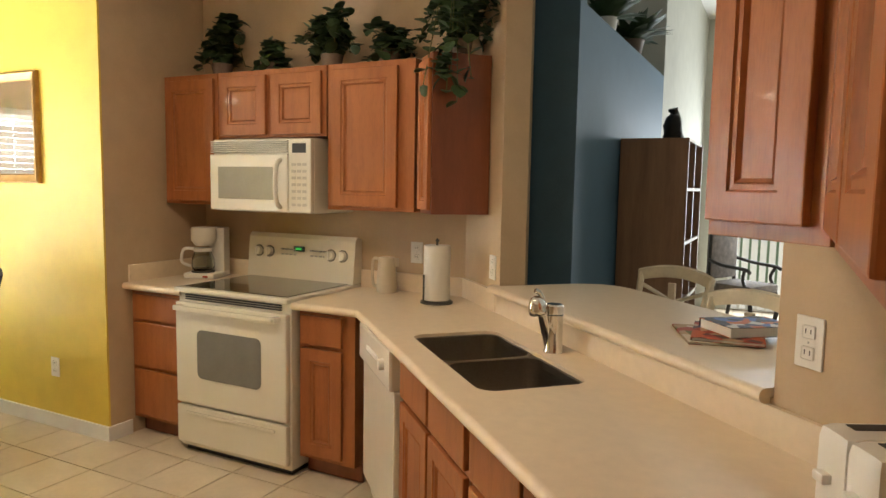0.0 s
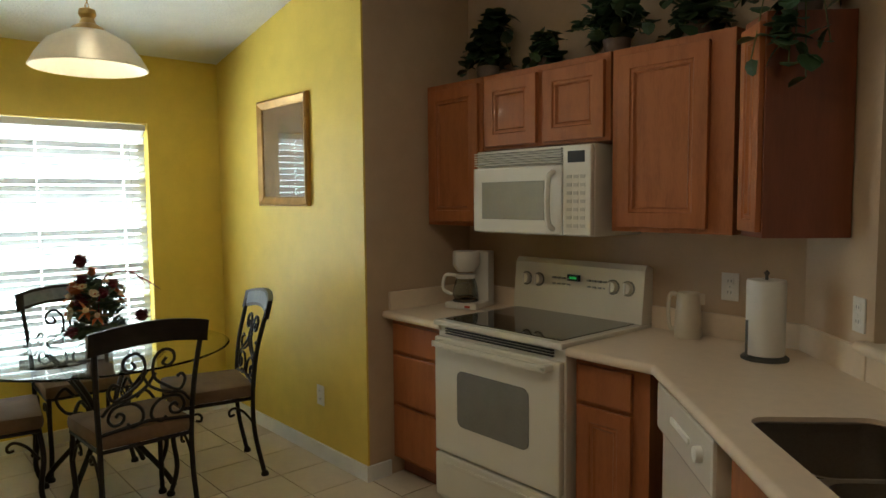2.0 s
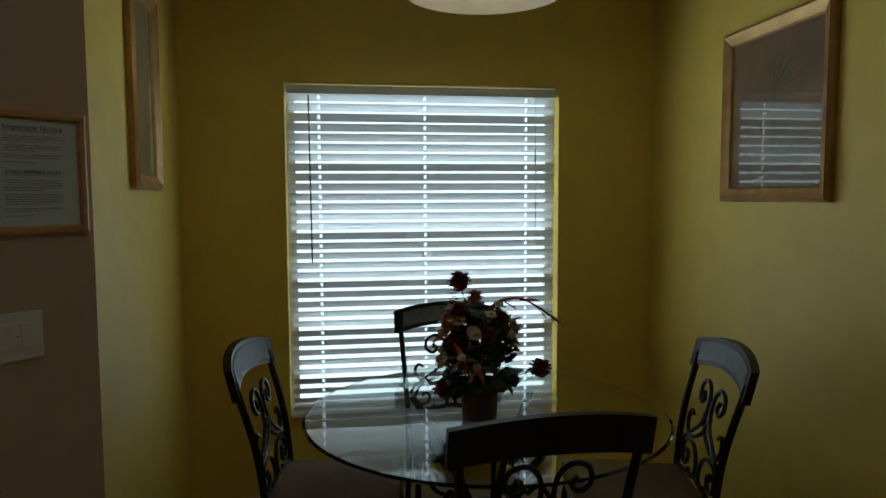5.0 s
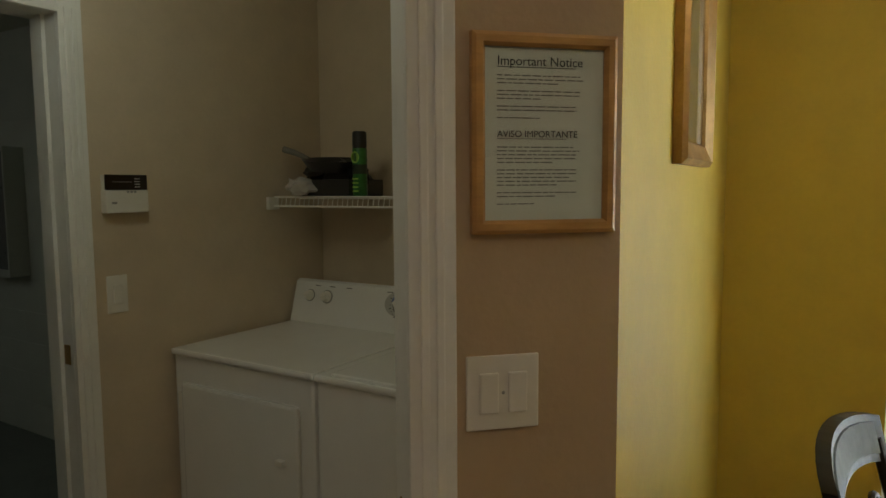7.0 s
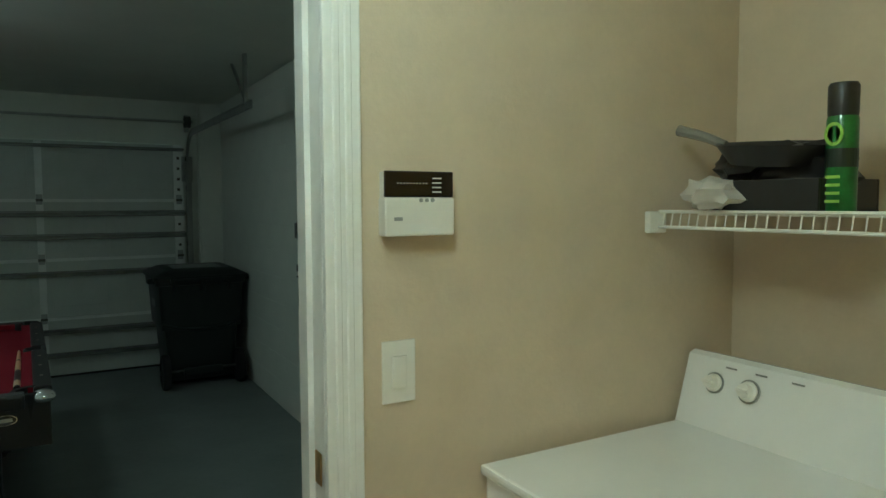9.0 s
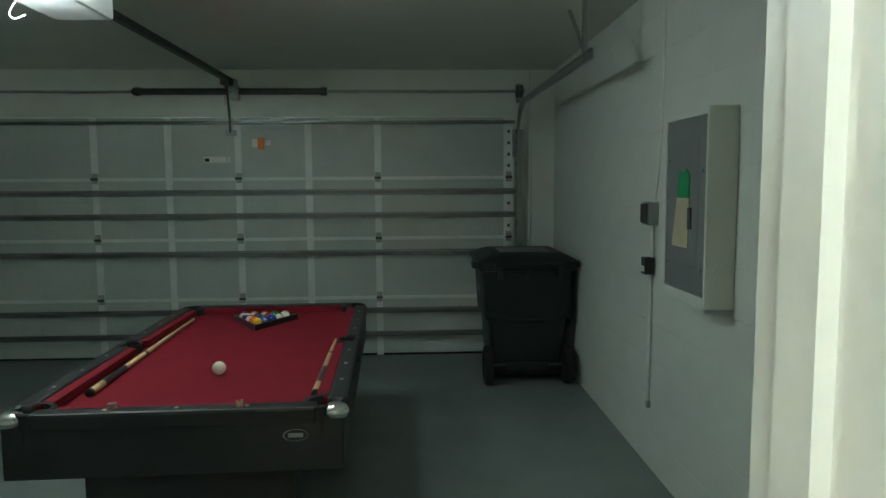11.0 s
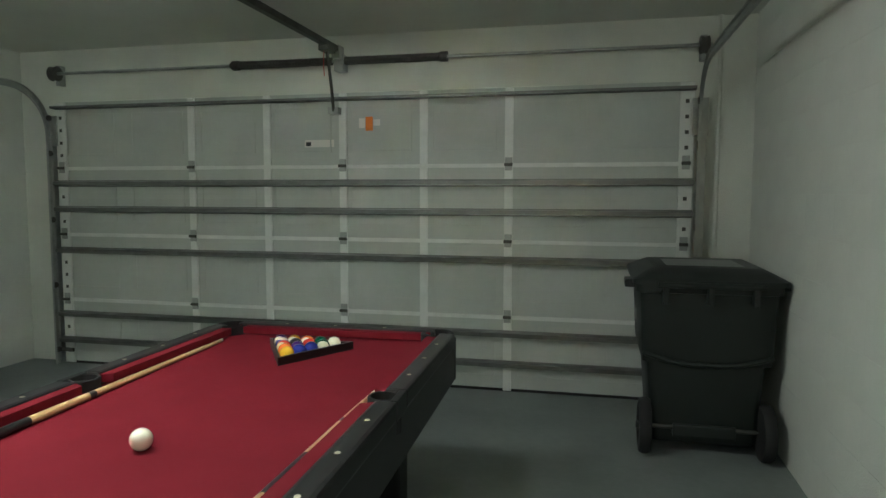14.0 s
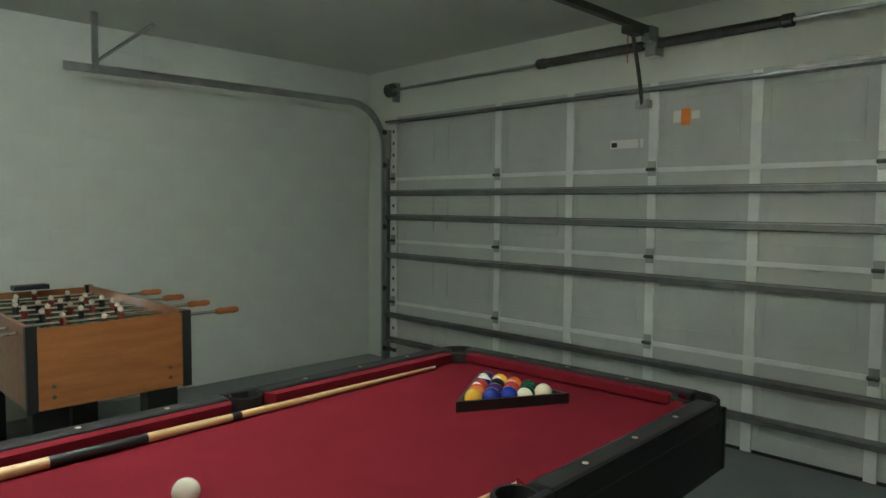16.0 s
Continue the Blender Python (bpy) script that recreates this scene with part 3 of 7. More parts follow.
part("knob", lathe([(0.0, 0.022), (0.022, 0.02), (0.024, 0.0)], 16, pose(0.2, -0.022, 0.79, 90)), PLASTIC_WHITE, cp, smooth=True)
part("toe_plate", box(-0.297, 0.06, 0.0, 0.297, 0.08, 0.115), APPLIANCE, dw)

# sink
sink = thing("double_sink", "stainless steel double-bowl undermount sink", "sink", DIAG @ pose((S0 + S1) / 2, (E0 + E1) / 2, 0))


def bowl(x0, x1, y0, y1, zt, depth, r=0.06):
    def ring(x0, x1, y0, y1, r, z):
        pts = []
        for cx, cy, a0 in ((x1 - r, y1 - r, 0), (x0 + r, y1 - r, 90), (x0 + r, y0 + r, 180), (x1 - r, y0 + r, 270)):
            pts += [(cx + r * math.cos(radians(a0 + k * 22.5)), cy + r * math.sin(radians(a0 + k * 22.5)), z) for k in range(5)]
        return pts
    bm = bmesh.new()
    loops = [ring(x0 - 0.012, x1 + 0.012, y0 - 0.012, y1 + 0.012, r, zt), ring(x0, x1, y0, y1, r, zt - 0.002), ring(x0 + 0.008, x1 - 0.008, y0 + 0.008, y1 - 0.008, r, zt - depth + 0.03), ring(x0 + 0.04, x1 - 0.04, y0 + 0.04, y1 - 0.04, r * 0.7, zt - depth)]
    vs = [[bm.verts.new(p) for p in lp] for lp in loops]
    for a, b in zip(vs, vs[1:]):
        for i in range(20):
            bm.faces.new((a[i], a[(i + 1) % 20], b[(i + 1) % 20], b[i]))
    bm.faces.new(vs[-1])
    return bm


hw, hd = (S1 - S0) / 2, (E1 - E0) / 2
for x0, x1 in ((-hw + 0.004, -0.012), (0.012, hw - 0.004)):
    b = part("bowl", bowl(x0, x1, -hd + 0.004, hd - 0.004, 0.902, 0.19), STEEL, sink, smooth=True)
    part("drain", lathe([(0.0, 0.004), (0.03, 0.005), (0.042, 0.0)], 20, pose((x0 + x1) / 2, 0, 0.7135)), CHROME, b, "chrome drain", smooth=True)
part("divider", box(-0.012, -hd, 0.86, 0.012, hd, 0.900, 0.005), STEEL, sink)
bm = bmesh.new()
for x0, y0, x1, y1 in ((-hw - 0.01, -hd - 0.01, hw + 0.01, -hd + 0.006), (-hw - 0.01, hd - 0.006, hw + 0.01, hd + 0.01), (-hw - 0.01, -hd, -hw + 0.006, hd), (hw - 0.006, -hd, hw + 0.01, hd)):
    add_box(bm, x0, y0, 0.874, x1, y1, 0.8985, 0.001)
part("rim", bm, STEEL, sink)
tap = thing("kitchen_tap", "chrome single-lever pull-out kitchen tap", "tap", DIAG @ pose(-2.114, 1.315, 0.914))
part("base", lathe([(0.037, 0), (0.037, 0.006), (0.033, 0.012), (0.032, 0.10), (0.033, 0.14), (0.033, 0.172), (0.028, 0.178), (0.0, 0.179)], 24), CHROME, tap, smooth=True)
part("spout", tube(smooth_line([(-0.004, -0.008, 0.02), (-0.008, -0.022, 0.08), (-0.012, -0.034, 0.13), (-0.014, -0.040, 0.17)]), 0.025, 14, 0.022), CHROME, tap, smooth=True)
part("spray_head", lathe([(0.037, 0.0), (0.038, 0.010), (0.035, 0.028), (0.026, 0.050), (0.016, 0.062), (0.0, 0.066)], 22, pose(-0.02, -0.050, 0.142, 14, -6, 0)), CHROME, tap, smooth=True)
part("nozzle", lathe([(0.030, -0.004), (0.035, 0.001), (0.0, 0.002)], 18, pose(-0.02, -0.050, 0.142, 14, -6, 0)), RUBBER, tap, "black nozzle face")
part("lever", tube(smooth_line([(-0.016, -0.040, 0.195), (-0.018, -0.052, 0.216), (-0.020, -0.070, 0.226)]), 0.009, 8), CHROME, tap, smooth=True)
part("collar", lathe([(0.0338, 0.138), (0.0338, 0.143), (0.031, 0.144)], 20), DARK_METAL, tap)

# things on the worktop
roll = thing("paper_towel_holder", "white patterned paper towel roll on a dark metal stand", "paper towels", pose(-1.40, 3.11, 0.914))
part("base", lathe([(0.083, 0), (0.083, 0.008), (0.075, 0.014), (0.0, 0.015)], 28), DARK_METAL, roll, smooth=True)
part("rod", tube([(0, 0, 0.01), (0, 0, 0.315)], 0.006), DARK_METAL, roll)
part("knob", lathe([(0.006, 0.312), (0.012, 0.32), (0.0, 0.332)], 12), DARK_METAL, roll, smooth=True)
part("roll", lathe([(0.066, 0.018), (0.068, 0.03), (0.068, 0.285), (0.066, 0.295), (0.02, 0.296), (0.02, 0.29)], 28), PAPER, roll, "white paper roll", smooth=True)
part("guard", tube([(-0.035, -0.075, 0.012), (-0.035, -0.075, 0.15)], 0.005), DARK_METAL, roll)
CREAM_PLASTIC = material("cream_plastic", (0.60, 0.53, 0.41), 0.4, vary=0.04)
kettle = thing("kettle", "small cream plastic electric jug kettle", "kettle", pose(-1.79, 3.262, 0.914, 0, 0, 20) @ Matrix.Diagonal((1.06, 1.06, 1.26, 1)))
part("body", lathe([(0.050, 0), (0.054, 0.008), (0.052, 0.07), (0.044, 0.145), (0.040, 0.155), (0.0, 0.160)], 24), CREAM_PLASTIC, kettle, smooth=True)
part("handle", tube(smooth_line([(-0.038, 0, 0.145), (-0.070, 0, 0.145), (-0.078, 0, 0.09), (-0.070, 0, 0.032), (-0.050, 0, 0.028)]), 0.008, 8), CREAM_PLASTIC, kettle, smooth=True)
part("spout", prism([(0.030, -0.017), (0.063, 0.0), (0.030, 0.017)], 0.115, 0.152), CREAM_PLASTIC, kettle)
cm = thing("coffee_maker", "white drip coffee maker with a glass jug", "coffee maker", pose(-3.05, 3.17, 0.914, 0, 0, 18))
part("base", box(-0.10, -0.11, 0, 0.10, 0.11, 0.035, 0.01), PLASTIC_WHITE, cm)
part("tank", box(0.0, 0.03, 0.03, 0.10, 0.11, 0.31, 0.01), PLASTIC_WHITE, cm)
part("brew_basket", lathe([(0.05, 0.20), (0.075, 0.235), (0.075, 0.30), (0.07, 0.312), (0.0, 0.315)], 24, pose(-0.01, -0.02, 0)), PLASTIC_WHITE, cm, smooth=True)
part("hot_plate", lathe([(0.07, 0.035), (0.07, 0.042), (0, 0.042)], 24, pose(-0.01, -0.03, 0)), BLACK, cm)
jug = part("jug", lathe([(0.055, 0.044), (0.068, 0.06), (0.068, 0.11), (0.05, 0.165), (0.052, 0.178), (0.048, 0.178), (0.046, 0.165), (0.063, 0.11), (0.063, 0.062), (0.0, 0.05)], 24, pose(-0.01, -0.03, 0)), GLASS, cm, "clear glass jug", smooth=True)
part("jug_band", lathe([(0.053, 0.163), (0.055, 0.17), (0.055, 0.185), (0.0, 0.187)], 24, pose(-0.01, -0.03, 0)), PLASTIC_WHITE, jug, smooth=True)
part("jug_handle", tube(smooth_line([(-0.06, -0.05, 0.18), (-0.115, -0.07, 0.175), (-0.125, -0.075, 0.10), (-0.08, -0.055, 0.07)]), 0.010, 8), PLASTIC_WHITE, jug, smooth=True)
part("switch", box(0.03, -0.116, 0.010, 0.06, -0.108, 0.022), material("red_switch", (0.4, 0.05, 0.03), 0.4), cm)


def printed(name, colours, scale):
    """A glossy printed cover: irregular patches in a few colours."""
    m = material(name, colours[0], 0.6, spec=0.2)
    nodes, links = m.node_tree.nodes, m.node_tree.links
    cells = nodes.new("ShaderNodeTexVoronoi")
    cells.inputs["Scale"].default_value = scale
    coords = nodes.new("ShaderNodeTexCoord")
    links.new(coords.outputs["Object"], cells.inputs["Vector"])
    ramp = nodes.new("ShaderNodeValToRGB")
    ramp.color_ramp.interpolation = "CONSTANT"
    while len(ramp.color_ramp.elements) < len(colours):
        ramp.color_ramp.elements.new(0.5)
    for k, c in enumerate(colours):
        ramp.color_ramp.elements[k].position, ramp.color_ramp.elements[k].color = k / len(colours), (*c, 1)
    split = nodes.new("ShaderNodeSeparateColor")
    links.new(cells.outputs["Color"], split.inputs[0])
    links.new(split.outputs[0], ramp.inputs[0])
    links.new(ramp.outputs[0], nodes["Principled BSDF"].inputs["Base Color"])
    return m


BOOK = [printed("red_magazine_print", [(0.32, 0.05, 0.03), (0.45, 0.30, 0.20), (0.10, 0.05, 0.04), (0.50, 0.12, 0.05)], 22), printed("dark_guide_print", [(0.03, 0.03, 0.045), (0.42, 0.10, 0.03), (0.06, 0.10, 0.25), (0.45, 0.40, 0.34), (0.05, 0.04, 0.05)], 26), printed("coloured_magazine_print", [(0.40, 0.28, 0.16), (0.12, 0.14, 0.05), (0.35, 0.08, 0.05), (0.55, 0.47, 0.36)], 20)]
books = [("magazine", -0.02, 2.39, 1.0435, 0.21, 0.28, 0.008, 18, 2), ("magazine", 0.02, 2.40, 1.0515, 0.21, 0.28, 0.010, 4, 0), ("thick_book", 0.075, 2.43, 1.062, 0.17, 0.235, 0.032, -52, 1)]
for name, x, y, z, w, d, h, turn, c in books:
    t = thing(name, ("thick paperback guide" if h > 0.02 else "glossy coloured magazine") + " lying on the bar top", "book", pose(x, y, z, 0, 0, turn), "reading stack")
    part("pages", box(-w / 2 + 0.003, -d / 2 + 0.003, 0.0015, w / 2 - 0.003, d / 2 - 0.003, h - 0.0015), PAPER, t)
    part("cover", box(-w / 2, -d / 2, h - 0.0015, w / 2, d / 2, h), BOOK[c], t, "printed colour cover")
    part("back_cover", box(-w / 2, -d / 2, 0, w / 2, d / 2, 0.0015), BOOK[c], t)
    part("spine", box(-w / 2 - 0.001, -d / 2, 0, -w / 2 + 0.001, d / 2, h), BOOK[c], t)
toaster = thing("toaster", "white two-slice toaster with dark slots on the worktop", "toaster", pose(0.39, 1.385, 0.914, 0, 0, 27))
for y in (-0.043, 0.043):
    part("bread_bay", box(-0.135, y - 0.046, 0.012, 0.135, y + 0.046, 0.205, 0.028), PLASTIC_WHITE, toaster, smooth=True)
    part("slot", box(-0.10, y - 0.014, 0.2035, 0.11, y + 0.014, 0.2065), BLACK, toaster)
    part("lever", box(-0.152, y - 0.016, 0.11, -0.132, y + 0.016, 0.128, 0.005), PLASTIC_WHITE, toaster)
part("base", box(-0.125, -0.078, 0, 0.125, 0.078, 0.016, 0.003), BLACK, toaster, "dark plastic base")
part("dial", lathe([(0.016, 0.0), (0.015, 0.012), (0.0, 0.014)], 16, pose(-0.135, 0.0, 0.05, 0, -90, 0)), GALVANISED, toaster, smooth=True)
material("thin_plastic_film", (0.72, 0.68, 0.62), 0.25, vary=0.1, transmission=0.3)

def outlet(m, kind, label, w=0.075, h=0.118, group="wall plates"):
    """A wall plate that faces -y: sockets or rockers."""
    t = thing("wall_switch" if kind == "rocker" else "wall_outlet", label, "switch" if kind == "rocker" else "outlet", m, group)
    part("plate", box(-w / 2, -0.006, -h / 2, w / 2, 0, h / 2, 0.003), PLASTIC_WHITE, t)
    n = max(1, round(w / 0.075))
    for i in range(n):
        x = (i - (n - 1) / 2) * 0.047
        if kind == "rocker":
            part("rocker", box(x - 0.016, -0.011, -0.033, x + 0.016, -0.005, 0.033, 0.003), PLASTIC_WHITE, t)
        else:
            for z in (-0.024, 0.024):
                s = part("socket", box(x - 0.017, -0.009, z - 0.015, x + 0.017, -0.005, z + 0.015, 0.004), PLASTIC_WHITE, t)
                for dx in (-0.007, 0.007):
                    part("slot", box(x + dx - 0.0013, -0.0095, z - 0.004, x + dx + 0.0013, -0.0085, z + 0.007), BLACK, s)
    part("screw", lathe([(0.003, 0.001), (0.0, 0.0015)], 8, pose(0, -0.006, 0, 90)), GALVANISED, t)
    return t


outlet(pose(-1.66, STOVE_Y, 1.135), "socket", "cream double socket on the kitchen wall")
outlet(DIAG @ pose(-2.955, WALL_E, 1.12), "socket", "cream double socket beside the opening", 0.075)
outlet(DIAG @ pose(-1.095, WALL_E, 1.178), "socket", "cream double socket beside the bar")
outlet(pose(-3.73, NOOK_Y, 0.375), "socket", "cream socket low on the yellow wall")

# ivy on the wall cabinets
rng = random.Random(4)


def leaf_bm(bm, p, way, size, droop=0.3, round_leaf=True):
    side = way.cross(Vector((0, 0, 1)))
    side = side.normalized() if side.length > 0.01 else Vector((1, 0, 0))
    nrm = side.cross(way).normalized()
    shape = ((0, 0), (0.18, 0.40), (0.5, 0.54), (0.85, 0.38), (1.04, 0)) if round_leaf else ((0, 0), (0.3, 0.2), (0.65, 0.16), (1.1, 0))
    mid = [bm.verts.new(p + way * size * a - nrm * size * droop * a * a) for a, b in shape]
    for sgn in (1, -1):
        rim = [bm.verts.new(p + way * size * a + side * sgn * b * size + nrm * size * (0.12 * b - droop * a * a)) for a, b in shape[1:-1]]
        bm.faces.new((mid[0], mid[1], rim[0]))
        for i in range(len(rim) - 1):
            bm.faces.new((mid[i + 1], mid[i + 2], rim[i + 1], rim[i]))
        bm.faces.new((mid[-2], mid[-1], rim[-1]))


def ivy(m, spread, height, strands, label, hang=0):
    t = thing("ivy_plant", label, "plant", m, "ivy on the cabinets")
    part("pot", lathe([(0.05, 0), (0.065, 0.08), (0.06, 0.082), (0.0, 0.075)], 16), TERRACOTTA, t, smooth=True)
    stems, leaves = bmesh.new(), bmesh.new()
    for i in range(strands):
        a = rng.uniform(0, 2 * math.pi)
        out = spread * rng.uniform(0.3, 1)
        lift = height * rng.uniform(0.35, 1)
        end = Vector((math.cos(a) * out, math.sin(a) * out * 0.45, max(0.03, lift * rng.uniform(0.2, 1.15))))
        if i < hang:
            end = Vector((rng.uniform(-0.12, 0.16), -0.20, -rng.uniform(0.08, 0.24)))
        pts = smooth_line([(0, 0, 0.07), (end.x * 0.4, end.y * 0.5, lift + 0.03), tuple(end)], 7)
        add_tube(stems, pts, 0.0025, 4)
        for k, p in enumerate(pts[2:]):
            for q in range(2 if k % 2 else 1):
                way = Vector((rng.uniform(-1, 1), rng.uniform(-1, 0.5), rng.uniform(-0.5, 0.7))).normalized()
                leaf_bm(leaves, p, way, rng.uniform(0.042, 0.075))
    tagged(part("stems", stems, LEAF_OLIVE, t), kind="stuff")
    tagged(part("leaves", leaves, LEAF, t, "dark green round silk leaves"), kind="stuff")


ivy(pose(-2.93, 3.2, UZ1), 0.22, 0.30, 15, "green silk ivy in a small pot on the wall cabinet")
ivy(pose(-2.55, 3.2, UZ1), 0.20, 0.16, 9, "low green silk ivy trailing along the cabinet top")
ivy(pose(-2.12, 3.2, UZ1), 0.24, 0.28, 17, "green silk ivy spreading on the wall cabinet")
ivy(pose(-1.75, 3.2, UZ1), 0.22, 0.17, 12, "low green silk ivy trailing on the wall cabinet")
ivy(pose(-1.30, 3.12, UZ1), 0.28, 0.36, 30, "bushy green silk ivy hanging over the cabinet end", 9)

# ---- dining nook ----
win = tagged(new("window_1"), "white framed window behind horizontal blinds", "window", kind="structure")
win.matrix_basis = pose(WIN_X, (WY0 + WY1) / 2, WZ0)
hwy, hz = (WY1 - WY0) / 2, WZ1 - WZ0
bm = bmesh.new()
for y0, z0, y1, z1 in ((-hwy, 0, -hwy + 0.04, hz), (hwy - 0.04, 0, hwy, hz), (-hwy + 0.04, 0, hwy - 0.04, 0.04), (-hwy + 0.04, hz - 0.04, hwy - 0.04, hz)):
    add_box(bm, -0.13, y0, z0, -0.09, y1, z1)
part("window_frame", bm, TRIM, win)
pane = part("pane", box(-0.114, -hwy + 0.04, 0.04, -0.110, hwy - 0.04, hz - 0.04), GLASS, win)
pane.visible_shadow = False
part("window_sill", box(-0.09, -hwy + 0.003, 0.0, 0.03, hwy - 0.003, 0.02, 0.005), TRIM, win)
blind = thing("window_blind", "white horizontal slatted blind, half open", "blind", pose(WIN_X - 0.035, (WY0 + WY1) / 2, WZ0))
NS, TILT_S, SLAT_W = 32, -48, 0.047
part("headrail", box(-0.03, -hwy + 0.012, hz - 0.052, 0.03, hwy - 0.012, hz - 0.012, 0.004), BLIND, blind)
CORDS = (-0.5, 0.0, 0.5)
cols = [-hwy + 0.015] + [c + d for c in CORDS for d in (-0.006, 0.006)] + [hwy - 0.015]
bm = bmesh.new()
grid = [[bm.verts.new((-SLAT_W / 2 + SLAT_W * k / 4, y, 0.0025 * (1 - (k / 2 - 1) ** 2))) for y in cols] for k in range(5)]
for k in range(4):
    for c in range(len(cols) - 1):
        if not (c % 2 and k in (1, 2)):
            bm.faces.new((grid[k][c], grid[k][c + 1], grid[k + 1][c + 1], grid[k + 1][c]))
bmesh.ops.solidify(bm, geom=list(bm.faces), thickness=0.0025)
slat = part("slat", bm, BLIND, blind)
for k in range(NS):
    z = 0.062 + k * (hz - 0.126) / (NS - 1)
    o = slat if k == 0 else again("slat", slat, blind)
    o.matrix_basis = pose(0, 0, z, 0, TILT_S, 0)
part("bottom_rail", box(-0.025, -hwy + 0.015, 0.024, 0.025, hwy - 0.015, 0.042, 0.004), BLIND, blind)
for y in CORDS:
    part("ladder_cord", tube([(0.019, y, 0.04), (0.019, y, hz - 0.05)], 0.0012, 5), BLIND, blind)
part("tilt_wand", tube([(0.035, -hwy + 0.11, hz - 0.06), (0.038, -hwy + 0.115, hz - 0.84)], 0.004, 6), GREY_GLASS, blind, "clear grey tilt wand")
for z in (0.78, 1.07):
    part("pull_cord", tube(smooth_line([(0.033, 0.535, hz - 0.05), (0.036, 0.54, z + 0.1), (0.036, 0.555, z)]), 0.002, 5), BLIND, blind)


def picture(m, w, h, name, label, art):
    """A framed print that faces -y, hung by its middle."""
    t = thing(name, label, "picture", m)
    f = 0.055
    bm = bmesh.new()
    prof = ((0.0, 0.0), (0.0, 0.020), (0.012, 0.030), (0.03, 0.022), (0.048, 0.016), (f, 0.008), (f, 0.0))
    rings = []
    for inset, out in prof:
        x, z = w / 2 - inset, h / 2 - inset
        rings.append([bm.verts.new(p) for p in ((-x, -out, -z), (x, -out, -z), (x, -out, z), (-x, -out, z))])
    for a, b in zip(rings, rings[1:]):
        for i in range(4):
            bm.faces.new((a[i], a[(i + 1) % 4], b[(i + 1) % 4], b[i]))
    part("frame", bm, GOLD, t, "gilt moulded frame")
    part("print", box(-w / 2 + f, -0.006, -h / 2 + f, w / 2 - f, -0.002, h / 2 - f), art, t, "brown print behind glass")
    g = part("glass", box(-w / 2 + f - 0.001, -0.0095, -h / 2 + f - 0.001, w / 2 - f + 0.001, -0.0075, h / 2 - f + 0.001), GLASS, t)
    g.visible_shadow = False
    return t


ART = material("brown_print", (0.20, 0.105, 0.05), 0.5, vary=0.35, scale=9)
p = picture(pose(-4.10, NOOK_Y, 1.81), 0.62, 0.66, "framed_picture", "gilt framed brown palm print on the yellow wall", ART)
bm = bmesh.new()
for k in range(9):
    a = radians(20 + k * 17.5)
    add_prism(bm, [(0, 0), (0.09 * math.cos(a) - 0.012 * math.sin(a), 0.09 * math.sin(a)), (0.17 * math.cos(a), 0.14 * math.sin(a))], 0.0062, 0.0066, pose(0, 0, 0.06, 90))
add_box(bm, -0.008, -0.0066, -0.16, 0.008, -0.0062, 0.06)
part("palm_motif", bm, material("print_green", (0.07, 0.075, 0.035), 0.6), p)
p = picture(pose(-4.365, 0.3755, 1.885, 0, 0, 182.45), 0.38, 0.70, "framed_picture", "narrow gilt framed landscape print on the yellow wall", material("pale_print", (0.28, 0.22, 0.13), 0.5, vary=0.5, scale=12))


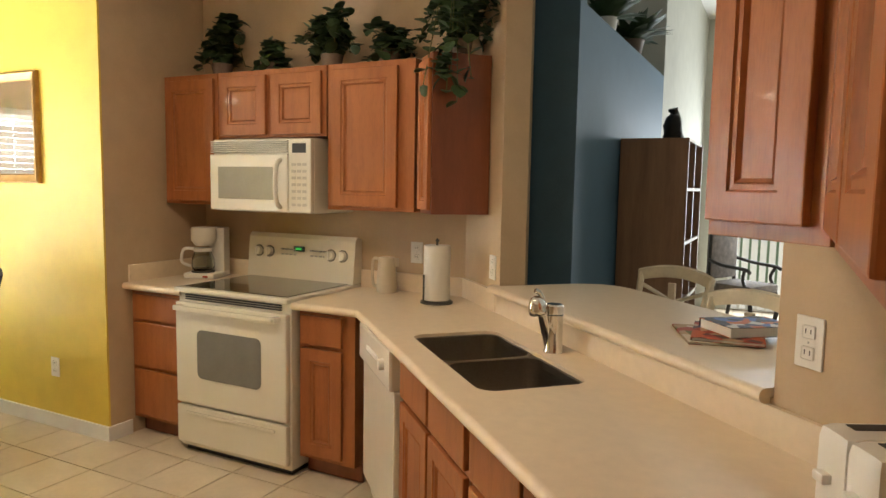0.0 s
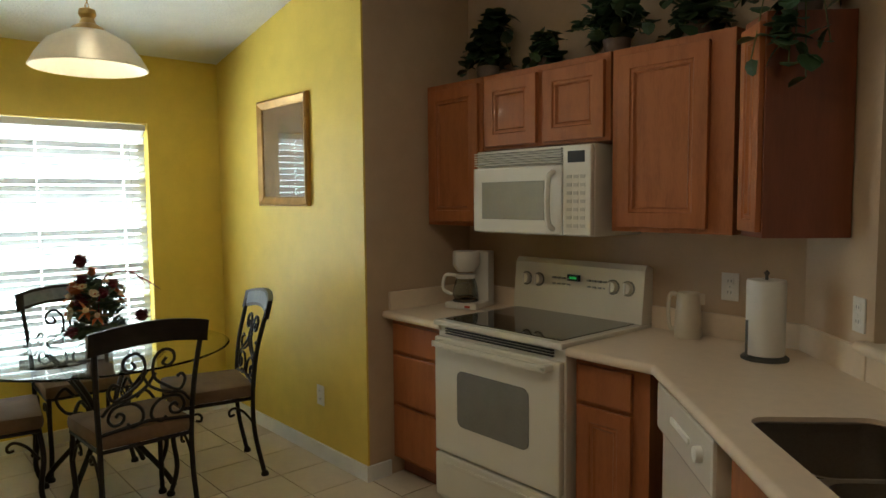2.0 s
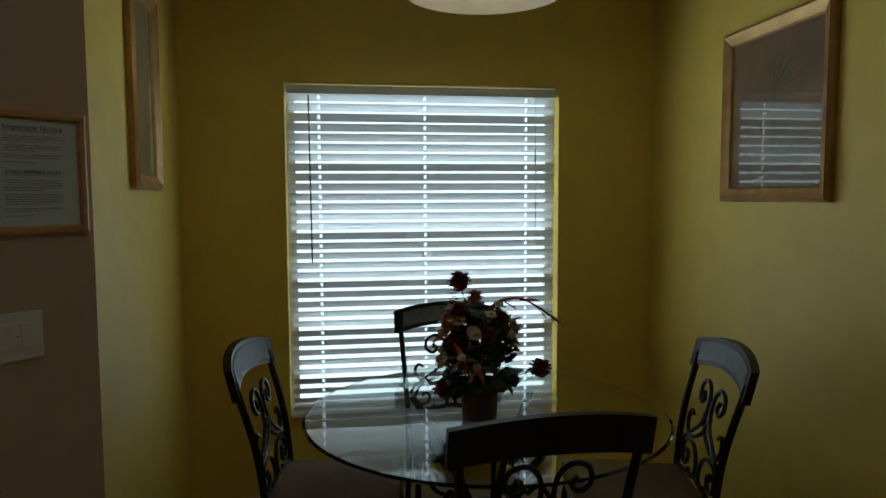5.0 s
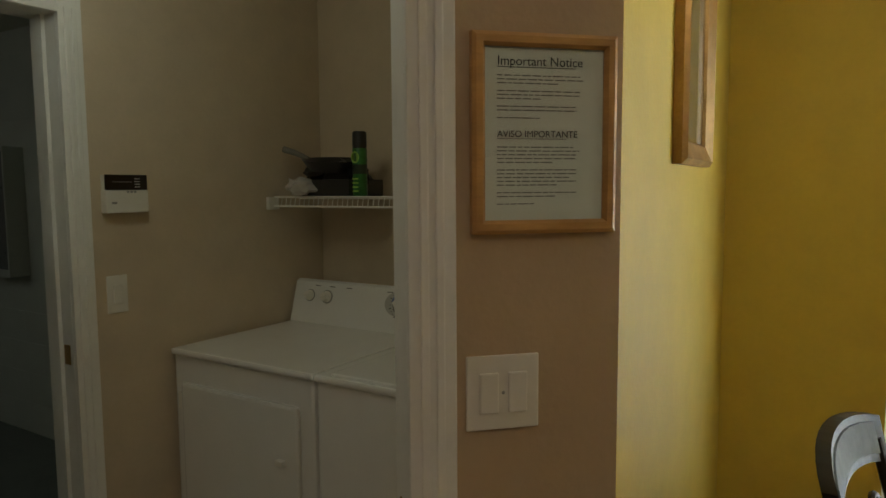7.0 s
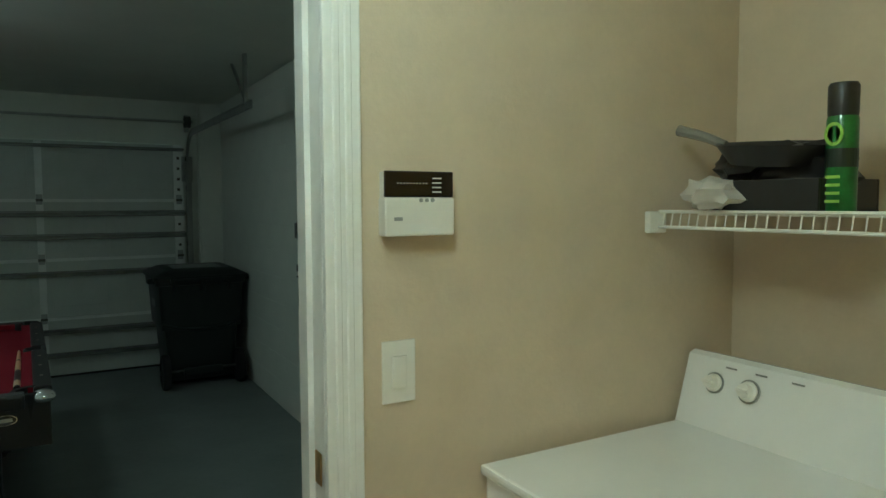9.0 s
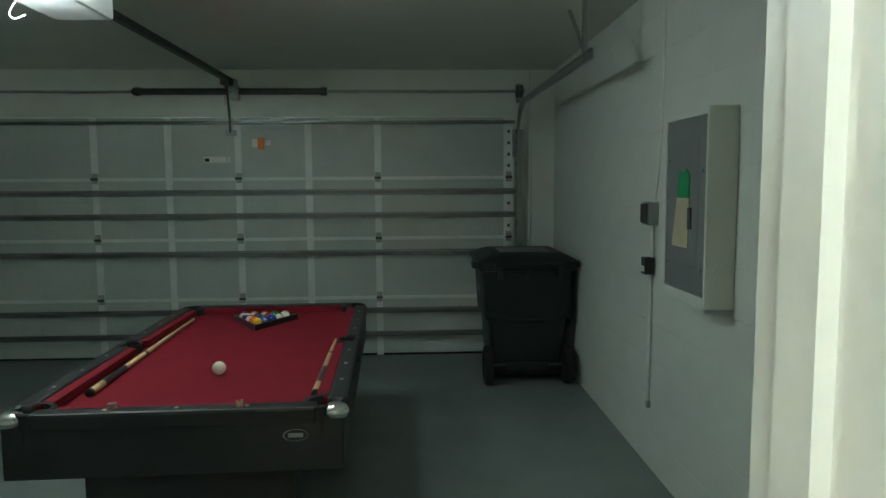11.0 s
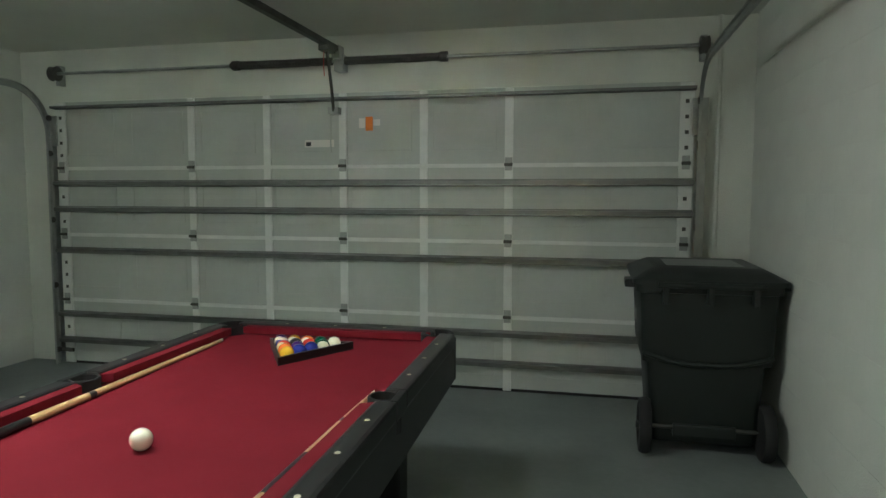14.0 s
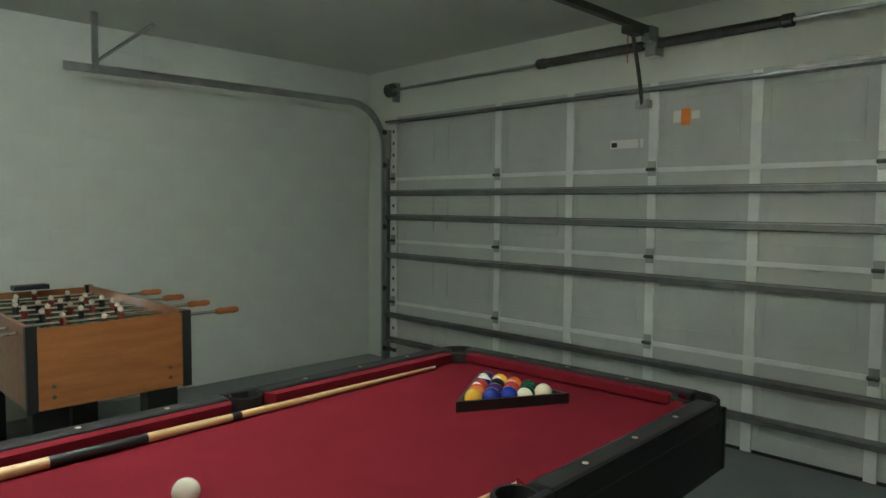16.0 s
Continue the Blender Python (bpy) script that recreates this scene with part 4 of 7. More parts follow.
def dining_chair():
    t = thing("dining_chair", "black scrolled iron dining chair with a brown suede seat", "chair", None, "chairs round the glass table")
    bm = box(-0.225, -0.21, 0.445, 0.225, 0.225, 0.52, 0.03)
    for v in bm.verts:
        if v.co.z > 0.47:
            v.co.z += 0.02 * (1 - (v.co.x / 0.23) ** 2) * (1 - (v.co.y / 0.23) ** 2)
        v.co.x *= 0.90 + 0.1 * (v.co.y + 0.2) / 0.42
    part("seat", bm, SUEDE, t, "brown suede cushion", smooth=True)
    part("seat_frame", tube([(-0.20, -0.20, 0.44), (0.20, -0.20, 0.44), (0.21, 0.20, 0.44), (-0.21, 0.20, 0.44), (-0.20, -0.20, 0.44)], 0.010, 6), IRON, t)
    for sx in (-1, 1):
        part("back_post", tube(smooth_line([(sx * 0.205, -0.25, 0.012), (sx * 0.20, -0.205, 0.25), (sx * 0.20, -0.20, 0.46), (sx * 0.212, -0.225, 0.70), (sx * 0.228, -0.285, 0.93)]), 0.0125, 8), IRON, t, smooth=True)
        leg = part("front_leg", tube(smooth_line([(sx * 0.20, 0.20, 0.45), (sx * 0.205, 0.215, 0.30), (sx * 0.20, 0.20, 0.14), (sx * 0.215, 0.235, 0.012)]), 0.0125, 8), IRON, t, smooth=True)
        part("foot", lathe([(0.020, 0.0), (0.022, 0.012), (0.013, 0.028), (0.0, 0.03)], 10, pose(sx * 0.216, 0.237, 0)), IRON, leg, smooth=True)
        part("foot", lathe([(0.020, 0.0), (0.022, 0.012), (0.013, 0.028), (0.0, 0.03)], 10, pose(sx * 0.206, -0.252, 0)), IRON, t, smooth=True)
        for y0, y1 in ((0.20, 0.10), (-0.20, -0.10)):
            part("bracket_scroll", tube(smooth_line([(sx * 0.203, y0, 0.30), (sx * 0.203, (y0 + y1) / 2, 0.37), (sx * 0.203, y1, 0.40), (sx * 0.203, y1 * 0.72, 0.385), (sx * 0.203, y1 * 0.76, 0.36), (sx * 0.203, y1 * 1.0, 0.365)], 4), 0.007, 6), IRON, t, smooth=True)

    def on_back(x, z):
        return (x, -0.20 - 0.085 * ((z - 0.46) / 0.47) ** 1.4 if z > 0.46 else -0.20, z)

    def scroll(pts, r=0.0075):
        return part("back_scroll", tube(smooth_line([on_back(x, z) for x, z in pts], 4), r, 6), IRON, t, smooth=True)
    for sx in (-1, 1):
        scroll([(sx * 0.075, 0.825), (sx * 0.06, 0.80), (sx * 0.085, 0.785), (sx * 0.11, 0.81), (sx * 0.10, 0.85), (sx * 0.055, 0.862), (sx * 0.02, 0.82), (sx * 0.025, 0.74), (sx * 0.08, 0.69), (sx * 0.14, 0.66), (sx * 0.165, 0.70), (sx * 0.15, 0.735), (sx * 0.125, 0.725)])
        scroll([(sx * 0.19, 0.60), (sx * 0.15, 0.645), (sx * 0.08, 0.66), (sx * 0.01, 0.70), (sx * -0.03, 0.76)])
        scroll([(sx * 0.135, 0.585), (sx * 0.12, 0.60), (sx * 0.10, 0.585), (sx * 0.11, 0.555), (sx * 0.145, 0.55), (sx * 0.165, 0.585), (sx * 0.14, 0.63), (sx * 0.07, 0.635), (sx * 0.025, 0.60), (sx * 0.02, 0.55), (sx * 0.06, 0.525), (sx * 0.085, 0.545)])
    part("back_rail", tube([on_back(-0.2, 0.515), on_back(0, 0.54), on_back(0.2, 0.515)], 0.009, 6), IRON, t)
    # curved crest with a stone inlay
    n = 12
    rows = []
    for i in range(n + 1):
        u = -1 + 2 * i / n
        x = 0.255 * u
        zl, zh = 0.875 + 0.035 * (1 - u * u) - 0.0, 0.975 + 0.035 * (1 - u * u)
        bow = -0.035 * (1 - u * u)
        rows.append((x, zl, zh, bow))

    def crest(a, b, grow_l, grow_h, y_off, thick):
        bm = bmesh.new()
        sec = []
        for x, zl, zh, bow in rows[a:b + 1]:
            zl, zh = zl + grow_l, zh + grow_h
            sec.append([bm.verts.new((x, on_back(0, z)[1] + bow + yo, z)) for z, yo in ((zl, y_off), (zh, y_off), (zh, y_off + thick), (zl, y_off + thick))])
        for p, q in zip(sec, sec[1:]):
            for k in range(4):
                bm.faces.new((p[k], p[(k + 1) % 4], q[(k + 1) % 4], q[k]))
        bm.faces.new(sec[0]), bm.faces.new(sec[-1][::-1])
        return bm
    cr = part("crest_rail", crest(0, n, 0, 0, -0.012, 0.026), IRON, t, "dark arched crest rail")
    for a, b in ((1, 3), (3, 6), (6, 9), (9, 11)):
        part("inlay", crest(a, b, 0.018, -0.016, 0.0, 0.0175), SLATE, cr, "grey slate inlay")
    return t


chair = dining_chair()
chair.matrix_basis = pose(-3.63, 1.53, 0, 0, 0, 92)
copy_thing(chair, pose(-4.66, 1.55, 0, 0, 0, -90))
copy_thing(chair, pose(-3.975, 2.035, 0, 0, 0, 168))
copy_thing(chair, pose(-4.17, 1.03, 0, 0, 0, -7))

TX, TY = -4.14, 1.55
table = thing("dining_table", "round clear glass dining table on scrolled iron legs", "table", pose(TX, TY, 0))
part("tabletop", lathe([(0.0, 0.738), (0.625, 0.738), (0.635, 0.744), (0.625, 0.75), (0.0, 0.75)], 96), GLASS, table, "thick clear glass top with a green edge")
for k in range(4):
    a = radians(45 + 90 * k)
    pts = [(0.36, 0.0), (0.30, 0.10), (0.12, 0.30), (0.10, 0.45), (0.22, 0.62), (0.33, 0.733)]
    part("leg", tube(smooth_line([(r * math.cos(a), r * math.sin(a), max(z, 0.014)) for r, z in pts]), 0.014, 8), IRON, table, smooth=True)
    pts = [(0.13, 0.40), (0.22, 0.40), (0.27, 0.47), (0.22, 0.53), (0.17, 0.49)]
    part("leg_scroll", tube(smooth_line([(r * math.cos(a), r * math.sin(a), z) for r, z in pts]), 0.009, 6), IRON, table, smooth=True)
part("ring", tube([(0.11 * math.cos(i * math.pi / 10), 0.11 * math.sin(i * math.pi / 10), 0.37) for i in range(21)], 0.010, 6), IRON, table)

vase = thing("flower_vase", "silk bouquet of dark roses and orange lilies in a clay pot", "flowers", pose(-4.07, 1.515, 0.751))
part("pot", lathe([(0.0, 0.0), (0.056, 0.0), (0.060, 0.006), (0.064, 0.11), (0.072, 0.118), (0.072, 0.130), (0.064, 0.130), (0.060, 0.115), (0.0, 0.11)], 24), TERRACOTTA, vase, smooth=True)
rng = random.Random(11)
stems, lv = bmesh.new(), bmesh.new()


def spot(spread=0.15, low=0.16, high=0.42):
    """A point on the outside of the bouquet's dome, and its direction outwards."""
    a, h = rng.uniform(0, 6.283), rng.random()
    out = spread * math.sqrt(1 - 0.75 * h * h) * rng.uniform(0.75, 1.0)
    p = Vector((math.cos(a) * out, math.sin(a) * out, low + (high - low) * h))
    return p, Vector((math.cos(a) * (1 - 0.6 * h), math.sin(a) * (1 - 0.6 * h), 0.25 + h)).normalized()


def stem(p):
    add_tube(stems, smooth_line([(0, 0, 0.11), (p.x * 0.35, p.y * 0.35, p.z * 0.6 + 0.03), tuple(p)], 4), 0.0025, 4)


for i in range(260):
    p, way = spot(0.135, 0.13, 0.40)
    p = Vector((p.x, p.y, p.z)) * rng.uniform(0.55, 1.0)
    p.z = max(p.z, 0.135)
    way = (way + Vector((rng.uniform(-0.8, 0.8), rng.uniform(-0.8, 0.8), rng.uniform(-0.7, 0.5)))).normalized()
    leaf_bm(lv, p, way, rng.uniform(0.035, 0.07), rng.uniform(0.1, 0.5), i % 3 > 0)


def rose(p, size, mat):
    """A ruffled ball of cupped petals."""
    bm = bmesh.new()
    for k in range(26):
        h = 1 - 1.5 * (k + 0.5) / 26
        a = 2.399963 * k
        r = math.sqrt(max(0.0, 1 - h * h))
        d = Vector((r * math.cos(a), r * math.sin(a), h))
        leaf_bm(bm, p + d * size * 0.35, (d + Vector((-math.sin(a) * 0.7, math.cos(a) * 0.7, 0.5))).normalized(), size * 0.75, 0.35)
    core = bmesh.ops.create_icosphere(bm, subdivisions=2, radius=size * 0.72)["verts"]
    for v in core:
        v.co = p + v.co * (1 + 0.3 * noise.noise(v.co * 60 + p * 9))
    stem(p)
    part("rose", bm, mat, vase)


def spike(p, height, mat):
    """An upright flower head of many small ruffled bells round a stem."""
    bm = bmesh.new()
    for k in range(54):
        h, a = k / 54, 2.399963 * k
        r = 0.028 * (1 - 0.55 * h)
        d = Vector((math.cos(a), math.sin(a), 0.35))
        leaf_bm(bm, p + Vector((d.x * r * 0.4, d.y * r * 0.4, height * h)), d.normalized(), r * 1.1, 0.2)
    stem(p)
    part("flower_spike", bm, mat, vase, "ruffled orange flower spike")


def daisy(p, way, size, mat, n=10):
    """A flat flower that faces outwards, with a raised eye."""
    bm = bmesh.new()
    u = way.cross(Vector((0, 0, 1)))
    u = u.normalized() if u.length > 0.05 else Vector((1, 0, 0))
    v = way.cross(u)
    for k in range(n):
        a = 6.2832 * k / n
        leaf_bm(bm, p, (u * math.cos(a) + v * math.sin(a) + way * 0.35).normalized(), size, 0.15, n > 6)
    stem(p)
    f = part("daisy" if n > 6 else "lily", bm, mat, vase)
    eye = bmesh.new()
    bmesh.ops.create_icosphere(eye, subdivisions=1, radius=size * 0.28)
    for w in eye.verts:
        w.co += p + way * size * 0.18
    part("flower_eye", eye, PETAL_ORANGE if n > 6 else PETAL_CREAM, f)


for i in range(8):
    p, way = spot(0.15, 0.20, 0.42)
    rose(p, rng.uniform(0.026, 0.034), PETAL_RED if i % 2 else PETAL_ORANGE)
for i in range(22):
    p, way = spot(0.155, 0.16, 0.40)
    daisy(p, way, rng.uniform(0.018, 0.026), PETAL_CREAM)
for i in range(9):
    p, way = spot(0.155, 0.18, 0.38)
    daisy(p, way, rng.uniform(0.045, 0.06), PETAL_ORANGE, 6)
for p, size, mat in (((-0.02, -0.065, 0.465), 0.042, PETAL_RED), ((0.05, -0.085, 0.27), 0.042, PETAL_RED), ((0.06, -0.135, 0.12), 0.036, PETAL_RED), ((0.03, 0.205, 0.165), 0.040, PETAL_RED), ((0.02, -0.10, 0.335), 0.040, PETAL_ORANGE)):
    rose(Vector(p), size, mat)
spike(Vector((0.03, -0.095, 0.30)), 0.15, PETAL_ORANGE)
bm = bmesh.new()
for k in range(5):
    p = Vector((0.0, 0.03 + 0.055 * k, 0.37 + 0.035 * k - 0.011 * k * k))
    leaf_bm(bm, p, Vector((0.15, 0.85, 0.55 - 0.25 * k)).normalized(), 0.075, 0.1, k % 2 == 0)
    leaf_bm(bm, p, Vector((0.1, 0.9, -0.25 - 0.2 * k)).normalized(), 0.06, 0.1, k % 2 == 1)
add_tube(bm, smooth_line([(0, 0, 0.12), (0, 0.03, 0.36), (0, 0.14, 0.405), (0, 0.27, 0.33)], 6), 0.004, 5)
part("lily_spray", bm, PETAL_SPRAY, vase, "dark red pointed flower spray")
tagged(part("stems", stems, LEAF_OLIVE, vase), kind="stuff")
tagged(part("leaves", lv, SAGE, vase, "dull green silk leaves"), kind="stuff")

pend = thing("pendant_lamp", "alabaster glass bowl pendant with a bronze cap on a chain", "lamp", pose(TX, TY, 0.04))
sh = [(0.05, 2.345), (0.10, 2.335), (0.19, 2.285), (0.245, 2.215), (0.278, 2.155), (0.273, 2.150), (0.238, 2.208), (0.185, 2.275), (0.10, 2.323), (0.05, 2.333)]
bm = bmesh.new()
rings = [[bm.verts.new((r * math.cos(6.2832 * i / 40), r * math.sin(6.2832 * i / 40), z)) for i in range(40)] for r, z in sh]
for a, b in zip(rings, rings[1:] + rings[:1]):
    for i in range(40):
        bm.faces.new((a[i], a[(i + 1) % 40], b[(i + 1) % 40], b[i]))
part("shade", bm, SHADE, pend, "cream alabaster glass shade", smooth=True)
part("cap", lathe([(0.085, 2.335), (0.075, 2.355), (0.04, 2.375), (0.03, 2.40), (0.042, 2.42), (0.038, 2.445), (0.015, 2.455), (0.0, 2.456)], 24), BRASS, pend, "bronze cap", smooth=True)
part("bulb", lathe([(0.0, 2.215), (0.035, 2.235), (0.045, 2.265), (0.03, 2.30), (0.02, 2.335), (0.0, 2.336)], 20), material("lit_bulb", (1.0, 0.9, 0.72), 0.4, emit=14.0), pend, smooth=True)
top_z = ceiling_z(TX) - 0.04
bm = bmesh.new()
nl = int((top_z - 2.455) / 0.034) + 1
for k in range(nl):
    z = 2.462 + 0.034 * k
    ring = [(0.009 * math.cos(a) if k % 2 else 0, 0 if k % 2 else 0.009 * math.cos(a), z + 0.018 * math.sin(a)) for a in [i * math.pi / 5 for i in range(11)]]
    add_tube(bm, ring, 0.0028, 5)
part("chain", bm, BRASS, pend)
part("canopy", lathe([(0.06, top_z - 0.03), (0.065, top_z + 0.01), (0.0, top_z + 0.012)], 20), BRASS, pend, smooth=True)


def skirting(name, poly, mat=TRIM, z=0.0):
    setting(name, prism(poly, z, z + 0.085), mat, "white painted skirting board", "baseboard")


skirting("baseboard_1", [(SIDE_X + 0.013, NOOK_Y - 0.013), (WIN_X, NOOK_Y - 0.013), (WIN_X, NOOK_Y), (SIDE_X + 0.013, NOOK_Y)])
skirting("baseboard_2", [(WIN_X, LEFT_Y + 0.013), (WIN_X + 0.013, LEFT_Y + 0.013), (WIN_X + 0.013, NOOK_Y - 0.013), (WIN_X, NOOK_Y - 0.013)])
skirting("baseboard_3", [(-3.775, 0.40), (-3.775, 0.413), (WIN_X, LEFT_Y + 0.013), (WIN_X, LEFT_Y)])
skirting("baseboard_4", [(SIDE_X, NOOK_Y), (SIDE_X + 0.013, NOOK_Y), (SIDE_X + 0.013, 2.76), (SIDE_X, 2.76)])

# ---- laundry ----


def casing(name, m, w, h, label):
    """Door trim round an opening of width w, on the face y = 0 that looks to -y; x from 0 to w."""
    bm = bmesh.new()
    cw = 0.075
    for x0, x1 in ((-cw, 0.0), (w, w + cw)):
        add_box(bm, x0, -0.016, 0, x1, 0, h + cw, 0.003, m)
        for k in (0.018, 0.042):
            add_box(bm, x0 + k, -0.021, 0, x0 + k + 0.014, -0.014, h + 0.02, 0.003, m)
    add_box(bm, -0.0, -0.016, h, w, 0, h + cw, 0.003, m)
    return setting(name, bm, TRIM, label, "trim")


casing("trim_1", DIAG @ pose(S_OUT - 0.018, NE, 0, 0, 0, 180), S_OUT - S_IN - 0.036, 2.03, "white fluted door casing on the angled wall")
bm = bmesh.new()
add_prism(bm, [(S_IN, NE), (S_IN + 0.018, NE), (S_IN + 0.018, NE - 0.12), (S_IN, NE - 0.12)], 0, 2.05, DIAG)
add_prism(bm, [(S_OUT - 0.018, NE), (S_OUT, NE), (S_OUT, NE - 0.12), (S_OUT - 0.018, NE - 0.12)], 0, 2.05, DIAG)
add_prism(bm, [(S_IN + 0.018, NE), (S_OUT - 0.018, NE), (S_OUT - 0.018, NE - 0.12), (S_IN + 0.018, NE - 0.12)], 2.03, 2.05, DIAG)
setting("trim_2", bm, TRIM, "white painted door lining of the laundry", "trim")
strike = thing("strike_plate", "aged brass strike plate on the door lining", "door hardware", DIAG @ pose(S_IN + 0.019, NE - 0.05, 0.95))
part("plate", box(0, -0.014, -0.03, 0.003, 0.014, 0.03, 0.001), BRASS, strike)
casing("trim_3", pose(D1, LY, 0, 0, 0, 180), D1 - D0, 2.03, "white fluted door casing round the garage doorway")
bm = bmesh.new()
add_box(bm, D0 - 0.02, LY - 0.147, GZ, D0, LY, 2.05)
add_box(bm, D1, LY - 0.147, GZ, D1 + 0.02, LY, 2.05)
add_box(bm, D0, LY - 0.147, 2.03, D1, LY, 2.05)
add_box(bm, D0, LY - 0.10, 0, D0 + 0.012, LY - 0.06, 2.03)
setting("trim_4", bm, TRIM, "white painted lining of the garage doorway", "trim")
setting("threshold", box(D0, LY - 0.147, GZ, D1, LY, 0.004), GALVANISED, "grey metal door threshold", "threshold")
hinge = thing("door_strike", "aged brass strike plate on the garage door lining", "door hardware", pose(D0 + 0.002, LY - 0.03, 0.96))
part("plate", box(0, -0.016, -0.032, 0.003, 0.016, 0.032, 0.001), BRASS, hinge)
leaf = tagged(new("door_1"), "cream painted door to the garage standing open", "door", kind="structure")
leaf.matrix_basis = pose(D1 - 0.005, LY - 0.01, 0.012, 0, 0, 93)
part("door_leaf", box(0, -0.02, 0, 0.78, 0.02, 2.01, 0.003), PAINT_CREAM, leaf)
for y in (-1, 1):
    k = part("door_knob", lathe([(0.03, 0.0), (0.03, 0.006), (0.012, 0.012), (0.012, 0.035), (0.026, 0.045), (0.028, 0.06), (0.0, 0.07)], 18, pose(0.72, y * 0.02, 0.94, -90 * y)), BRASS, leaf, "brass door knob", smooth=True)

notice = thing("notice_frame", "pine framed printed notice on the tan wall", "picture", DIAG @ pose(-2.818, NE, 1.568, 0, 0, 180))
nw, nh, f = 0.118, 0.152, 0.021
bm = bmesh.new()
prof = ((0.0, 0.0), (0.0, 0.014), (0.006, 0.018), (0.016, 0.018), (f, 0.012), (f, 0.0))
rings = [[bm.verts.new(p) for p in ((-nw + i, -o, -nh + i), (nw - i, -o, -nh + i), (nw - i, -o, nh - i), (-nw + i, -o, nh - i))] for i, o in prof]
for a, b in zip(rings, rings[1:]):
    for i in range(4):
        bm.faces.new((a[i], a[(i + 1) % 4], b[(i + 1) % 4], b[i]))
part("frame", bm, PINE, notice, "light pine frame")
sheet = part("sheet", box(-nw + f, -0.007, -nh + f, nw - f, -0.003, nh - f), PAPER, notice, "white printed sheet")


def lettering(text, x, z, size, parent, y=-0.0078, mat=INK, spread=1.0):
    cu = bpy.data.curves.new("text", "FONT")
    cu.body, cu.size, cu.extrude = text, size, 0.0002
    cu.space_character = spread
    tmp = bpy.data.objects.new("lettering", cu)
    scene.collection.objects.link(tmp)
    bpy.context.view_layer.update()
    me = bpy.data.meshes.new_from_object(tmp.evaluated_get(bpy.context.evaluated_depsgraph_get()))
    bpy.data.objects.remove(tmp)
    me.materials.clear()
    me.materials.append(mat)
    o = new("lettering", me)
    o.parent = parent
    o.matrix_basis = pose(x, y, z, 90)
    return o


lettering("Important Notice", -0.077, 0.104, 0.0195, sheet)
lettering("AVISO IMPORTANTE", -0.077, -0.004, 0.0143, sheet)
rng = random.Random(3)
bm = bmesh.new()
add_box(bm, -0.077, -0.0078, 0.1005, 0.050, -0.0072, 0.1018)
add_box(bm, -0.077, -0.0078, -0.0070, 0.036, -0.0072, -0.0060)
for z0, rows in ((0.088, (0.135, 0.14, 0.1, 0, 0.135, 0.135, 0.07, 0, 0.13, 0.13, 0, 0.07)), (-0.020, (0.125, 0.135, 0.13, 0.13, 0.09, 0, 0.13, 0.13, 0.12, 0.13, 0.10, 0, 0.13, 0.095, 0, 0.06))):
    for i, w in enumerate(rows):
        z, x = z0 - 0.0058 * i, -0.077
        while w and x < -0.077 + w:
            n = min(rng.uniform(0.005, 0.02), -0.077 + w - x)
            add_box(bm, x, -0.0076, z, x + n, -0.0071, z + 0.0017)
            x += n + 0.0025
part("printed_lines", bm, material("grey_print", (0.16, 0.155, 0.15), 0.8), sheet)
g = part("glass", box(-nw + f - 0.001, -0.0105, -nh + f - 0.001, nw - f + 0.001, -0.009, nh - f + 0.001), GLASS, notice)
g.visible_shadow = False
outlet(DIAG @ pose(-2.752, NE, 1.165, 0, 0, 180), "rocker", "cream double rocker switch beside the laundry door", 0.12, 0.12)
outlet(pose(-4.026, LY, 1.138, 0, 0, 180), "rocker", "white single rocker switch on the laundry wall", 0.074, 0.127)

alarm = thing("alarm_panel", "white alarm keypad with a dark display strip", "alarm panel", pose(-4.062, LY, 1.411, 0, 0, 180))
part("body", box(-0.077, -0.034, 0, 0.077, 0, 0.075, 0.005), PLASTIC_WHITE, alarm)
part("back_box", box(-0.074, -0.026, 0.07, 0.074, 0, 0.126, 0.003), PLASTIC_WHITE, alarm)
disp = part("display", box(-0.076, -0.031, 0.0755, 0.076, -0.024, 0.127, 0.003), material("smoked_display", (0.012, 0.007, 0.007), 0.25, coat=0.15), alarm, "dark smoked display strip")
bm = bmesh.new()
for i in range(10):
    add_box(bm, -0.05 + 0.007 * i, -0.0316, 0.102, -0.047 + 0.007 * i, -0.031, 0.104)
for i in range(4):
    add_box(bm, 0.028, -0.0316, 0.112 - 0.009 * i, 0.048, -0.031, 0.1145 - 0.009 * i)
part("indicator_marks", bm, PAPER, disp)
for i in range(3):
    part("button", lathe([(0.004, 0.0), (0.004, 0.003), (0, 0.003)], 8, pose(0.0 + 0.013 * i, -0.034, 0.070, 90)), GALVANISED, alarm)
part("maker_mark", box(-0.058, -0.0346, 0.030, -0.040, -0.0338, 0.037), material("mark_grey", (0.3, 0.3, 0.28), 0.6), alarm)


PAD_GREY = material("pale_grey_print", (0.48, 0.48, 0.46), 0.4, vary=0.06)
PAD_BLUE = material("blue_print", (0.16, 0.22, 0.42), 0.4, vary=0.08)


